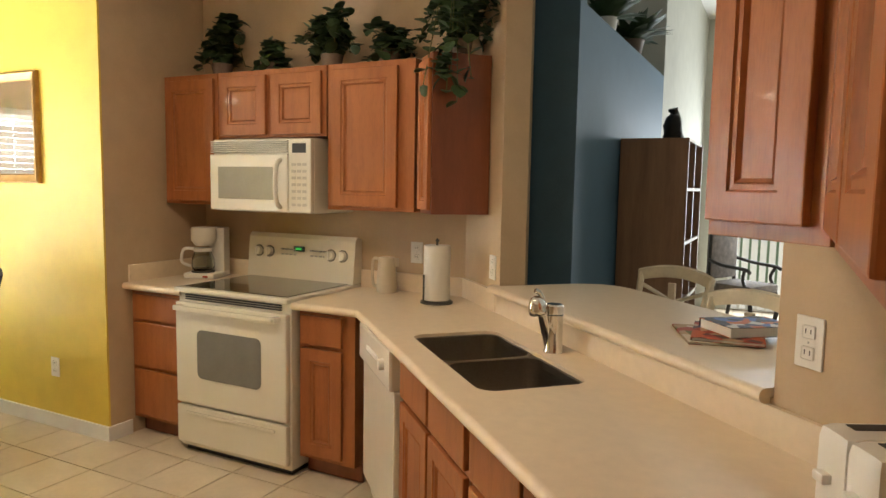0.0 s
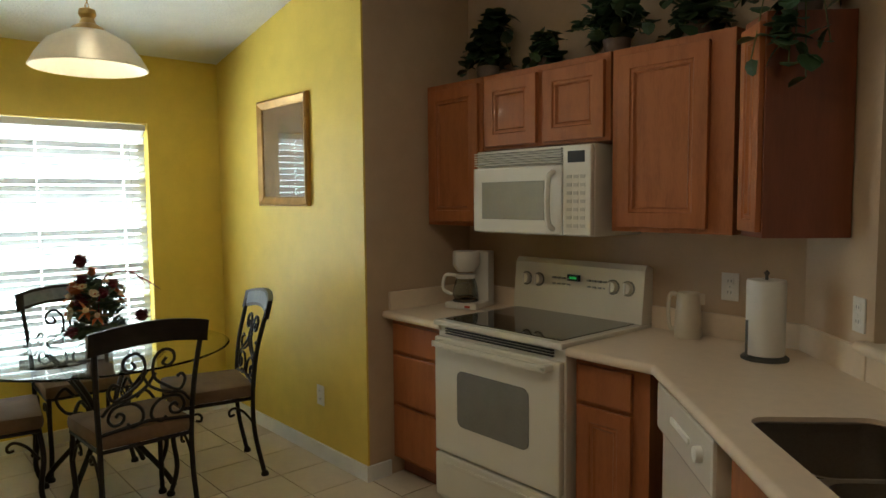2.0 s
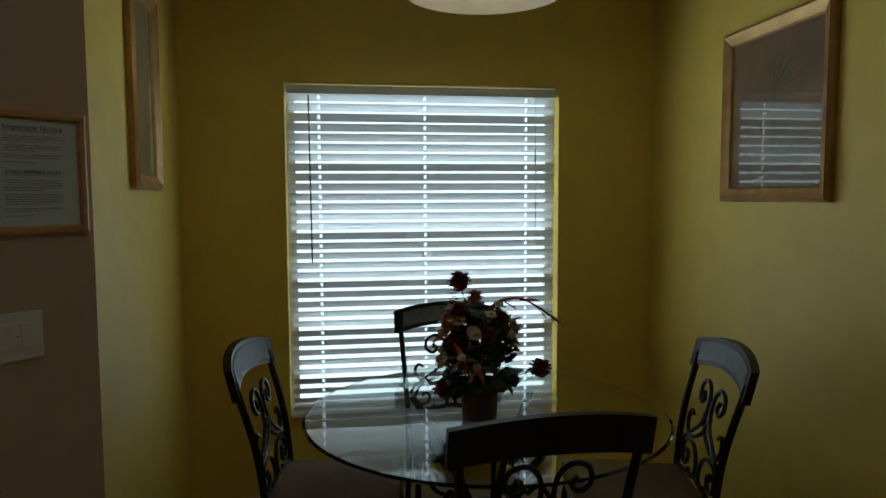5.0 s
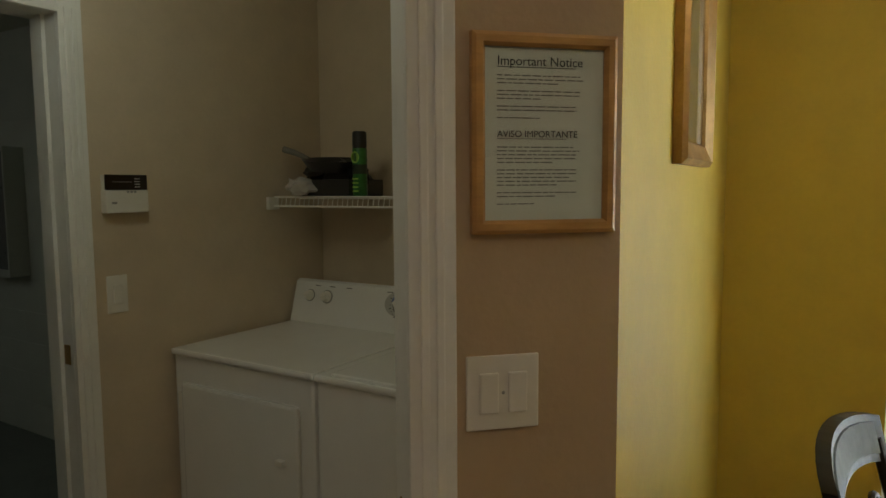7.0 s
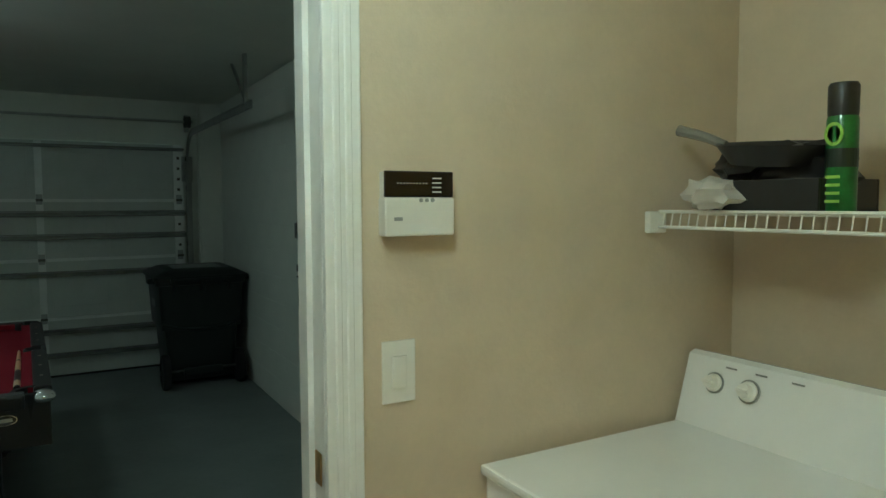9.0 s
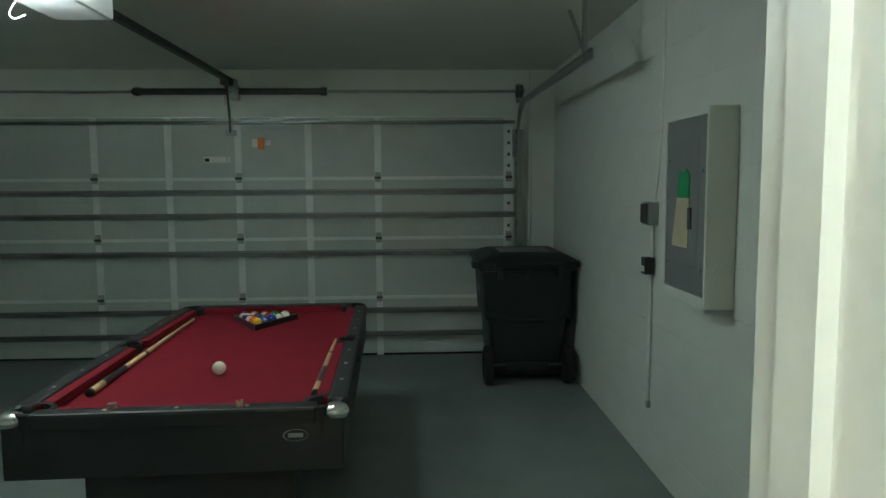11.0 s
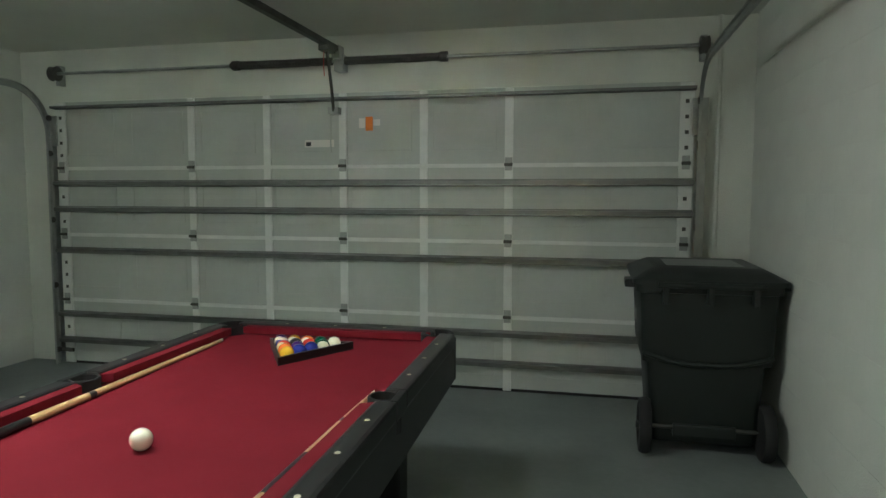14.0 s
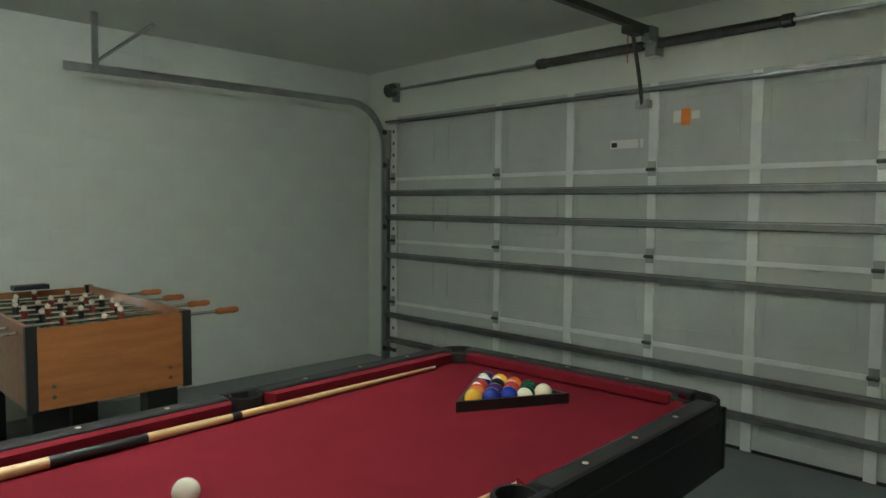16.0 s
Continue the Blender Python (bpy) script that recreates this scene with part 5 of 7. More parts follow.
def machine(y0, y1, name, label, front_load):
    """A washer or dryer that faces +x, against the back wall."""
    w = y1 - y0
    t = thing(name, label, name.replace("_", " "), pose(-4.22, (y0 + y1) / 2, 0))
    part("body", box(-0.66, -w / 2, 0.02, 0.0, w / 2, 0.90, 0.012), LAUNDRY_WHITE, t)
    part("top", box(-0.665, -w / 2 - 0.002, 0.895, 0.012, w / 2 + 0.002, 0.918, 0.008), LAUNDRY_WHITE, t)
    bm = prism([(-0.585, 0.916), (-0.70, 0.916), (-0.70, 1.085), (-0.655, 1.095), (-0.635, 1.088)], -w / 2, w / 2, Matrix(((1, 0, 0, 0), (0, 0, 1, 0), (0, 1, 0, 0), (0, 0, 0, 1))))
    con = part("console", bm, LAUNDRY_WHITE, t)
    lean = math.degrees(math.atan2(0.05, 0.172))

    def knob(y, h, r):
        m = pose(-0.585 - 0.05 * (h - 0.916) / 0.172, y, h, 0, 90 - lean, 0)
        k = part("knob", lathe([(r, 0), (r, 0.008), (r * 0.75, 0.012), (r * 0.7, 0.026), (0, 0.028)], 20, m), PLASTIC_WHITE, con, smooth=True)
        if r > 0.03:
            pad = part("dial_pad", lathe([(0.062, 0.0), (0.062, 0.0008), (0.0, 0.0009)], 36, m @ Matrix.Diagonal((0.88, 1.35, 1, 1))), PAD_GREY, con, "pale grey oval dial print")
            bm = bmesh.new()
            for q in range(26):
                a = 6.2832 * q / 26
                add_box(bm, 0.0535, -0.0015, 0.0009, 0.0565 + 0.006 * (q % 3 == 0), 0.0015, 0.0012, 0.0, m @ pose(0, 0, 0, 0, 0, math.degrees(a)))
            part("dial_ticks", bm, INK, pad)
            bm = bmesh.new()
            for q in range(9):
                add_box(bm, 0.040, -0.009, 0.0010, 0.052, 0.009, 0.0014, 0.0, m @ pose(0, 0, 0, 0, 0, 110 + q * 17.5))
            part("dial_arc", bm, PAD_BLUE, pad, "blue printed dial arc")
        part("grip", box(-0.004, -r * 0.65, 0.02, 0.004, r * 0.65, 0.034, 0.002, m), PLASTIC_WHITE, k)
        part("dial_ring", lathe([(r * 1.2, 0.0), (r * 1.2, 0.0026), (r, 0.0026)], 24, m), BLACK if r > 0.03 else GALVANISED, con)
    if front_load:
        part("door", box(0.0, -w / 2 + 0.05, 0.10, 0.016, w / 2 - 0.06, 0.80, 0.012), LAUNDRY_WHITE, t)
        part("door_pull", box(0.012, 0.19, 0.60, 0.034, 0.225, 0.62, 0.005), PLASTIC_WHITE, t)
        part("hinge", box(0.0, -w / 2 + 0.03, 0.70, 0.012, -w / 2 + 0.05, 0.76, 0.002), PLASTIC_WHITE, t)
        knob(-0.248, 1.03, 0.022), knob(-0.152, 1.03, 0.024), knob(0.235, 1.03, 0.036)
    else:
        part("lid", box(-0.52, -w / 2 + 0.06, 0.917, 0.0, w / 2 - 0.06, 0.928, 0.006), LAUNDRY_WHITE, t)
        knob(-0.18, 1.03, 0.026), knob(-0.08, 1.03, 0.024), knob(0.2, 1.03, 0.036)
    part("badge", lathe([(0.006, 0.0), (0.006, 0.0015), (0, 0.0015)], 12, pose(-0.595, -w / 2 + 0.03, 0.945, 0, 90 - lean, 0)), GALVANISED, con)
    bm = bmesh.new()
    for y in (-0.22, -0.14, -0.05, 0.16, 0.28):
        add_box(bm, -0.6235, y, 1.072, -0.6225, y + 0.03, 1.076)
    part("print_marks", bm, material("panel_print", (0.25, 0.25, 0.24), 0.7), con)
    part("plinth", box(-0.62, -w / 2 + 0.03, 0, -0.03, w / 2 - 0.03, 0.03), BLACK, t)
    return t


machine(-1.372, -0.692, "tumble_dryer", "white front-loading tumble dryer beside the washer", True)
machine(-0.684, -0.004, "washing_machine", "white top-loading washing machine beside the dryer", False)

shelf = thing("wire_shelf", "white coated wire shelf on the laundry wall", "shelf", pose(-5.05, LY, 1.45))
bm = bmesh.new()
SL = 1.62
for y in [0.03 + 0.0254 * i for i in range(int(SL / 0.0254))]:
    add_tube(bm, [(0.0, y, 0.0), (0.303, y, 0.0), (0.310, y, -0.035)], 0.0022, 4)
part("cross_wires", bm, PLASTIC_WHITE, shelf)
for x, z in ((0.005, -0.004), (0.155, -0.004), (0.303, 0.003), (0.310, -0.035)):
    part("long_rod", tube([(x, 0.012, z), (x, SL, z)], 0.0042, 6), PLASTIC_WHITE, shelf)
part("end_bracket", box(0.283, 0.001, -0.05, 0.343, 0.018, 0.004, 0.004), PLASTIC_WHITE, shelf)
for y in (0.87, 1.5):
    part("support_brace", tube([(0.30, y, -0.004), (0.004, y, -0.27)], 0.006, 6), PLASTIC_WHITE, shelf)
can = thing("spray_can", "black and green insect spray can on the wire shelf", "spray can", pose(-4.80, -0.965, 1.453))
part("body", lathe([(0.027, 0), (0.029, 0.004), (0.029, 0.185), (0.025, 0.197), (0.0, 0.199)], 24), material("can_green", (0.03, 0.16, 0.03), 0.3, vary=0.3, scale=20, coat=0.4), can, smooth=True)
part("cap", lathe([(0.027, 0.19), (0.028, 0.20), (0.028, 0.25), (0.025, 0.256), (0.0, 0.256)], 24), BLACK, can, "black plastic cap", smooth=True)
part("label_band", lathe([(0.0294, 0.09), (0.0296, 0.092), (0.0296, 0.125), (0.0294, 0.127)], 24), material("can_black_band", (0.02, 0.03, 0.02), 0.3), can)
bm = bmesh.new()
for k in range(4):
    add_box(bm, 0.0280, -0.014, 0.02 + 0.016 * k, 0.0303, 0.014, 0.026 + 0.016 * k)
add_lathe(bm, [(0.021, 0), (0.021, 0.002), (0.015, 0.002), (0.015, 0)], 20, pose(0.0285, 0, 0.155, 0, 90, 0) @ Matrix.Diagonal((1.1, 0.9, 1, 1)))
part("label_marks", bm, material("can_lime", (0.35, 0.6, 0.10), 0.4), can)
pan = thing("frying_pan", "dark non-stick frying pan resting on a black tray", "pan", pose(-4.83, -1.12, 1.56, -5, 5, 0))
part("bowl", lathe([(0.0, 0.0), (0.10, 0.0), (0.13, 0.04), (0.135, 0.045), (0.126, 0.042), (0.098, 0.006), (0.0, 0.006)], 32), BLACK, pan, smooth=True)
part("handle", tube(smooth_line([(0.02, -0.125, 0.04), (0.03, -0.18, 0.06), (0.04, -0.245, 0.075)]), 0.011, 8, 0.014), GREY_GLASS, pan, "dark grey handle", smooth=True)
tray = thing("black_tray", "black plastic tray with crumpled bags on the wire shelf", "tray", pose(-4.85, -1.10, 1.453))
bm = bmesh.new()
add_prism(bm, [(-0.12, -0.17), (0.10, -0.17), (0.10, 0.12), (-0.12, 0.12)], 0, 0.006)
for x0, y0, x1, y1 in ((-0.12, -0.17, -0.112, 0.12), (0.092, -0.17, 0.10, 0.12), (-0.112, -0.17, 0.092, -0.162), (-0.112, 0.112, 0.092, 0.12)):
    add_box(bm, x0, y0, 0.0, x1, y1, 0.07, 0.002)
part("tray_body", bm, BLACK, tray)
for i, (x, y, z, r, mt) in enumerate(((0.115, -0.12, 0.04, 0.05, "thin_plastic_film"), (0.0, 0.02, 0.09, 0.085, "black_plastic"), (0.02, -0.10, 0.10, 0.06, "black_plastic"))):
    bm = bmesh.new()
    bmesh.ops.create_icosphere(bm, subdivisions=3, radius=1)
    for v in bm.verts:
        n = noise.fractal(v.co * 2.2 + Vector((i * 7, 0, 0)), 0.8, 2.2, 4) * 0.4
        v.co = Vector((x + v.co.x * r * 0.7 * (1 + n), y + v.co.y * r * 1.3 * (1 + n), max(0.003, z + v.co.z * r * 0.75 * (1 + n))))
    part("crumpled_bag", bm, bpy.data.materials[mt], tray, smooth=True)
lamp_l = thing("ceiling_light", "round white laundry ceiling light", "lamp", pose(-3.55, -0.65, 2.40))
part("base", lathe([(0.12, -0.02), (0.12, 0.0), (0, 0.0)], 24), TRIM, lamp_l)

# ---- garage ----
gd = tagged(new("garage_door"), "white sectional garage door with galvanised struts, closed", "garage door", kind="structure")
gd.matrix_basis = pose(0, GDY, GZ)
cols = [GL, -0.866, -1.50, -2.103, -2.712, -3.319, GR]
DH = 2.133
for s in range(4):
    z0, z1 = 0.533 * s + 0.002, 0.533 * (s + 1) - 0.002
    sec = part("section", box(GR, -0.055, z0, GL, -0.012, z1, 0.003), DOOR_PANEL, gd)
    pw = (GL - GR) / 8
    for i in range(8):
        x0, x1 = GR + pw * i + 0.075, GR + pw * (i + 1) - 0.075
        bm = bmesh.new()
        za, zb = z0 + 0.10, z1 - 0.10
        for a0, b0, a1, b1 in ((x0, za, x1, za + 0.012), (x0, zb - 0.012, x1, zb), (x0, za + 0.012, x0 + 0.012, zb - 0.012), (x1 - 0.012, za + 0.012, x1, zb - 0.012)):
            add_box(bm, a0, -0.013, b0, a1, -0.006, b1, 0.003)
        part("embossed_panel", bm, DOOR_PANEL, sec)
    for i, x in enumerate(cols):
        wd = 0.029 if 0 < i < 6 else 0.045
        xc = x if 0 < i < 6 else (x - 0.05 if i == 0 else x + 0.05)
        part("stile", box(xc - wd, -0.012, z0 + 0.004, xc + wd, 0.004, z1 - 0.004, 0.003), STILE, sec)
        if i in (0, 6):
            bm = bmesh.new()
            for k in range(4):
                add_box(bm, xc - 0.012, 0.003, z0 + 0.09 + 0.1 * k, xc + 0.012, 0.005, z0 + 0.115 + 0.1 * k)
            part("stile_slots", bm, DARK_METAL, sec)
    if s < 3:
        part("section_rail", box(GR, -0.012, z1 - 0.013, GL, 0.007, z1 + 0.015, 0.004), STILE, sec)
        for x in (GL - 0.05, -0.866, -2.103, -3.319, GR + 0.05):
            h = part("hinge", box(x - 0.025, 0.004, z1 - 0.035, x + 0.025, 0.014, z1 + 0.055, 0.003), GALVANISED, sec)
            part("hinge_pin", tube([(x - 0.028, 0.022, z1 + 0.005), (x + 0.028, 0.022, z1 + 0.005)], 0.011, 8), DARK_METAL, h)
HAT = [(0.0, -0.042), (0.0, -0.030), (0.052, -0.020), (0.056, -0.012), (0.056, 0.012), (0.052, 0.020), (0.0, 0.030), (0.0, 0.042), (0.003, 0.042), (0.003, 0.033), (0.060, 0.023), (0.060, -0.023), (0.003, -0.033), (0.003, -0.042)]
HAT2 = [(y, zz * 0.62) for y, zz in HAT]
for z in (2.085, 1.478, 1.272, 0.938, 0.415, 0.20):
    part("strut", prism([(y * 0.9 + 0.004, zz * (0.6 if z > 2 else 1.0)) for y, zz in HAT2], GR, GL, Matrix(((0, 0, 1, 0), (1, 0, 0, 0), (0, 1, 0, z), (0, 0, 0, 1)))), STRUT, gd, "galvanised ribbed strut")
STICK = material("orange_sticker", (0.75, 0.22, 0.02), 0.5, vary=0.1)
st = part("warning_sticker", box(-2.33, -0.011, 1.855, -2.275, -0.0085, 1.955), STICK, gd, "orange warning sticker")
part("sticker_side", box(-2.385, -0.011, 1.89, -2.335, -0.009, 1.935), PAPER, gd)
part("sticker_side", box(-2.27, -0.011, 1.875, -2.225, -0.009, 1.945), PAPER, gd)
lb = part("label_sticker", box(-2.03, -0.011, 1.742, -1.80, -0.0085, 1.795), PAPER, gd, "white printed label")
part("label_print", box(-1.85, -0.0084, 1.75, -1.81, -0.008, 1.78), INK, lb)
part("weather_strip", box(GR, -0.05, -0.0, GL, -0.01, 0.02), RUBBER, gd)
part("lock_bar", box(GL - 0.10, 0.01, 0.10, GL + 0.06, 0.03, 0.13, 0.004), DARK_METAL, gd)

for side, x in ((1, GL + 0.03), (-1, GR - 0.03)):
    tr = thing("door_track", "galvanised curved garage door track", "track", pose(x, GDY + 0.05, GZ), "garage door tracks")
    path = [(0, 0, 0.0), (0, 0, 0.6), (0, 0, 1.2), (0, 0, 1.86)]
    curve = [(0, 0.36 - 0.36 * math.cos(a), 1.86 + 0.36 * math.sin(a)) for a in [i * math.pi / 16 for i in range(1, 9)]]
    run = [(0, 1.2, 2.215), (0, 2.50, 2.20)]
    pts = [Vector(p) for p in path + curve + run]
    bm = bmesh.new()
    secs = []
    for i, p in enumerate(pts):
        way = (pts[min(i + 1, len(pts) - 1)] - pts[max(i - 1, 0)]).normalized()
        nrm = Vector((1, 0, 0)).cross(way).normalized()
        secs.append([bm.verts.new(p + Vector((side * a, 0, 0)) + nrm * b) for a, b in ((0.0, -0.026), (-0.018, -0.026), (-0.018, -0.022), (-0.004, -0.022), (-0.004, 0.022), (-0.018, 0.022), (-0.018, 0.026), (0.0, 0.026))])
    for a, b in zip(secs, secs[1:]):
        for k in range(8):
            bm.faces.new((a[k], a[(k + 1) % 8], b[(k + 1) % 8], b[k]))
    part("rail", bm, GALVANISED, tr)
    part("flag_bracket", box(-0.05, -0.09, 1.78, 0.05, -0.03, 2.02, 0.003), GALVANISED, tr)
    part("wall_angle", box(side * 0.005, -0.10, 0.0, side * 0.035, -0.02, 1.9, 0.002), GALVANISED, tr)
    part("hanger", box(-0.012, 2.30, 2.20, 0.012, 2.335, GC - GZ, 0.002), GALVANISED, tr)
    part("hanger_brace", tube([(0, 2.32, 2.24), (0, 1.95, GC - GZ - 0.005)], 0.012, 5), GALVANISED, tr)
    for k in range(5):
        part("roller", lathe([(0.022, -0.008), (0.024, 0), (0.022, 0.008)], 14, pose(-side * 0.012, 0.0, 0.12 + 0.533 * k if k < 4 else 2.0, 0, 90, 0)), DARK_METAL, tr)

shaft = thing("torsion_spring", "steel torsion shaft with dark coil springs over the garage door", "door spring", pose(-2.09, GDY + 0.03, 2.27))
part("shaft", tube([(GR + 2.06 - 0.06, 0, 0), (GL + 2.12, 0, 0)], 0.0127, 10), GALVANISED, shaft)
for x0, x1 in ((-0.80, -0.05), (0.05, 0.84)):
    n = 70
    bm = bmesh.new()
    add_lathe(bm, [(0.026, 0), (0.026, abs(x1 - x0))], 14, pose(x0, 0, 0, 0, 90, 0))
    part("coil_core", bm, DARK_METAL, shaft)
    bm = bmesh.new()
    add_tube(bm, [(x0 + (x1 - x0) * i / (n * 6), 0.028 * math.cos(i * 1.0472), 0.028 * math.sin(i * 1.0472)) for i in range(n * 6 + 1)], 0.0042, 4)
    part("coil_spring", bm, DARK_METAL, shaft, "dark coiled spring")
    part("winding_cone", lathe([(0.036, 0), (0.036, 0.05), (0.02, 0.07), (0.02, 0.0)], 14, pose(x0 if x0 < 0 and x0 < -0.5 else x1 - 0.05, 0, 0, 0, 90, 0)), DARK_METAL, shaft)
part("centre_bracket", box(-0.035, -0.09, -0.07, 0.035, 0.012, 0.05, 0.004), GALVANISED, shaft)
for x in (GR + 2.05, GL + 2.05):
    part("cable_drum", lathe([(0.05, -0.03), (0.058, -0.026), (0.05, 0.0), (0.058, 0.026), (0.05, 0.03)], 20, pose(x, 0, 0, 0, 90, 0)), DARK_METAL, shaft, "dark cable drum", smooth=True)
    part("end_plate", box(x - 0.02, -0.09, -0.09, x + 0.02, -0.03, 0.07, 0.003), GALVANISED, shaft)

op = thing("garage_door_opener", "white garage door opener with a lit lens hung from the ceiling", "door opener", pose(-2.09, -4.25, 2.25))
part("housing", box(-0.14, -0.22, -0.01, 0.14, 0.20, 0.14, 0.02), TRIM, op)
part("lamp_lens", box(-0.09, 0.20, 0.005, 0.09, 0.25, 0.085, 0.012), material("lit_lens", (1.0, 0.97, 0.82), 0.5, emit=4.0), op, "lit translucent lens")
for x in (-0.12, 0.12):
    part("hanger_strap", box(x - 0.012, -0.02, 0.13, x + 0.012, -0.015, GC - 2.25), GALVANISED, op)
part("rail", box(-0.022, -2.82, 0.075, 0.022, -0.20, 0.115, 0.004), DARK_METAL, op, "dark steel trolley rail")
part("header_bracket", box(-0.03, -2.90, 0.03, 0.03, -2.80, 0.12, 0.004), GALVANISED, op)
part("trolley", box(-0.035, -2.72, 0.04, 0.035, -2.58, 0.08, 0.004), DARK_METAL, op)
part("door_arm", tube(smooth_line([(0, -2.65, 0.05), (0.015, -2.76, -0.18), (0.03, -2.835, -0.35)]), 0.012, 6), DARK_METAL, op, "dark bent door arm")
part("arm_bracket", box(-0.01, -2.885, -0.36, 0.07, -2.82, -0.31, 0.004), GALVANISED, op)
part("pull_cord", tube(smooth_line([(0.0, -2.6, 0.05), (0.004, -2.6, -0.05), (0.0, -2.6, -0.13)]), 0.003, 5), material("red_cord", (0.45, 0.04, 0.03), 0.6), op)
part("antenna_wire", tube(smooth_line([(0.1, 0.15, 0.0), (0.12, 0.18, -0.07), (0.09, 0.2, -0.10), (0.05, 0.19, -0.08)]), 0.003, 5), PLASTIC_WHITE, op)

# pool table
PX, PY, PZ = -2.805, -4.33, GZ
pool = thing("pool_table", "black pool table with burgundy felt and black pockets", "pool table", pose(PX, PY, PZ, 0, 0, 2))
HW, HL, RT, CL = 0.565, 1.02, 0.80, 0.757
bed = part("bed", box(-HW + 0.06, -HL + 0.06, CL - 0.03, HW - 0.06, HL - 0.06, CL), FELT, pool, "burgundy felt bed")
RW, PR = 0.070, 0.052


def rail_bm(x0, y0, x1, y1):
    bm = box(x0, y0, CL - 0.02, x1, y1, RT, 0.012)
    return bm


for sy in (-1, 1):
    y0, y1 = sorted((sy * HL, sy * (HL - RW)))
    part("end_rail", rail_bm(-HW + 0.10, y0, HW - 0.10, y1), BLACK, pool, "black end rail")
    c0, c1 = sorted((sy * (HL - RW), sy * (HL - RW - 0.045)))
    bm = prism([(-HW + RW + 0.045, 0), (HW - RW - 0.045, 0), (HW - RW - 0.085, 0.045), (-HW + RW + 0.085, 0.038)], 0.008, 0.036, pose(0, sy * (HL - RW), CL, 0, 0, 180 if sy > 0 else 0))
    part("cushion", bm, FELT, pool, "burgundy felt cushion")
for sx in (-1, 1):
    for sy in (-1, 1):
        x0, x1 = sorted((sx * HW, sx * (HW - RW)))
        y0, y1 = sorted((sy * 0.055, sy * (HL - 0.10)))
        part("side_rail", rail_bm(x0, y0, x1, y1), BLACK, pool, "black side rail")
        a, b = 0.055, HL - RW - 0.045
        bm = prism([(a, 0), (b, 0), (b - 0.04, 0.045), (a + 0.02, 0.038)], 0.008, 0.036, pose(sx * (HW - RW), 0, CL, 0, 0, 0) @ (Matrix(((0, -sx, 0, 0), (sy, 0, 0, 0), (0, 0, 1, 0), (0, 0, 0, 1)))))
        part("cushion", bm, FELT, pool, "burgundy felt cushion")
        for k in (0.25, 0.5, 0.75):
            part("sight_dot", lathe([(0.008, 0), (0.007, 0.0015), (0, 0.0018)], 10, pose(sx * (HW - 0.036), sy * 0.2325 * k * 4, RT)), IVORY, pool)
        cx, cy = sx * (HW - 0.082), sy * (HL - 0.082)
        pk = part("corner_pocket", lathe([(PR + 0.018, CL - 0.07), (PR + 0.020, RT - 0.006), (PR + 0.014, RT - 0.001), (PR, RT - 0.004), (PR - 0.005, CL - 0.05), (0, CL - 0.06)], 24, pose(cx, cy, 0)), RUBBER, pool, "black rubber pocket", smooth=True)
        if sy > 0:
            bm = bmesh.new()
            bmesh.ops.create_uvsphere(bm, u_segments=20, v_segments=12, radius=1)
            for v in bm.verts:
                v.co = Vector((sx * (HW - 0.035) + v.co.x * 0.045, sy * (HL - 0.035) + v.co.y * 0.045, RT - 0.026 + v.co.z * 0.030))
            part("corner_cap", bm, CHROME, pool, "chrome corner cap", smooth=True)
    part("side_pocket", lathe([(PR - 0.002, CL - 0.07), (PR - 0.001, RT - 0.006), (PR - 0.004, RT - 0.003), (PR - 0.010, RT - 0.004), (PR - 0.013, CL - 0.05), (0, CL - 0.06)], 28, pose(sx * (HW - 0.055), 0, 0)), RUBBER, pool, "black rubber pocket")
    x0, x1 = sorted((sx * HW, sx * (HW - 0.024)))
    part("rail_bridge", box(x0, -0.058, CL - 0.02, x1, 0.058, RT - 0.001, 0.004), BLACK, pool, "black rail behind the pocket")
for k in (-0.2325, 0.0, 0.2325):
    for sy in (-1, 1):
        part("sight_dot", lathe([(0.008, 0), (0.007, 0.0015), (0, 0.0018)], 10, pose(k, sy * (HL - 0.036), RT)), IVORY, pool)
for sy in (-1, 1):
    y0, y1 = sorted((sy * (HL - 0.012), sy * (HL - 0.035)))
    part("end_apron", box(-HW + 0.01, y0, 0.575, HW - 0.01, y1, CL + 0.01, 0.006), BLACK, pool)
    x0, x1 = sorted((sy * (HW - 0.012), sy * (HW - 0.035)))
    part("side_apron", box(x0, -HL + 0.035, 0.575, x1, HL - 0.035, CL + 0.01, 0.006), BLACK, pool)
    lg = part("pedestal", box(-0.37, -0.075, 0.03, 0.37, 0.075, 0.60, 0.012, pose(0, sy * (HL - 0.24), 0)), BLACK, pool, "broad black pedestal leg")
    for sx in (-1, 1):
        part("leveller", lathe([(0.045, 0), (0.045, 0.02), (0.02, 0.035), (0, 0.036)], 14, pose(sx * 0.30, sy * (HL - 0.24), 0)), DARK_METAL, lg)
bm = bmesh.new()
add_lathe(bm, [(0.042, -0.001), (0.042, 0.0012), (0.039, 0.0012), (0.039, -0.001)], 28, pose(-HW + 0.17, HL - 0.012, 0.70, 90, 0, 180) @ Matrix.Diagonal((1, 0.5, 1, 1)))
part("maker_badge", bm, CHROME, pool, "silver oval outline badge")
part("badge_bar", box(-HW + 0.145, HL - 0.012, 0.693, -HW + 0.195, HL - 0.0105, 0.707, 0.0), GALVANISED, pool)
CHALK = material("chalk_pink", (0.42, 0.25, 0.23), 0.9)
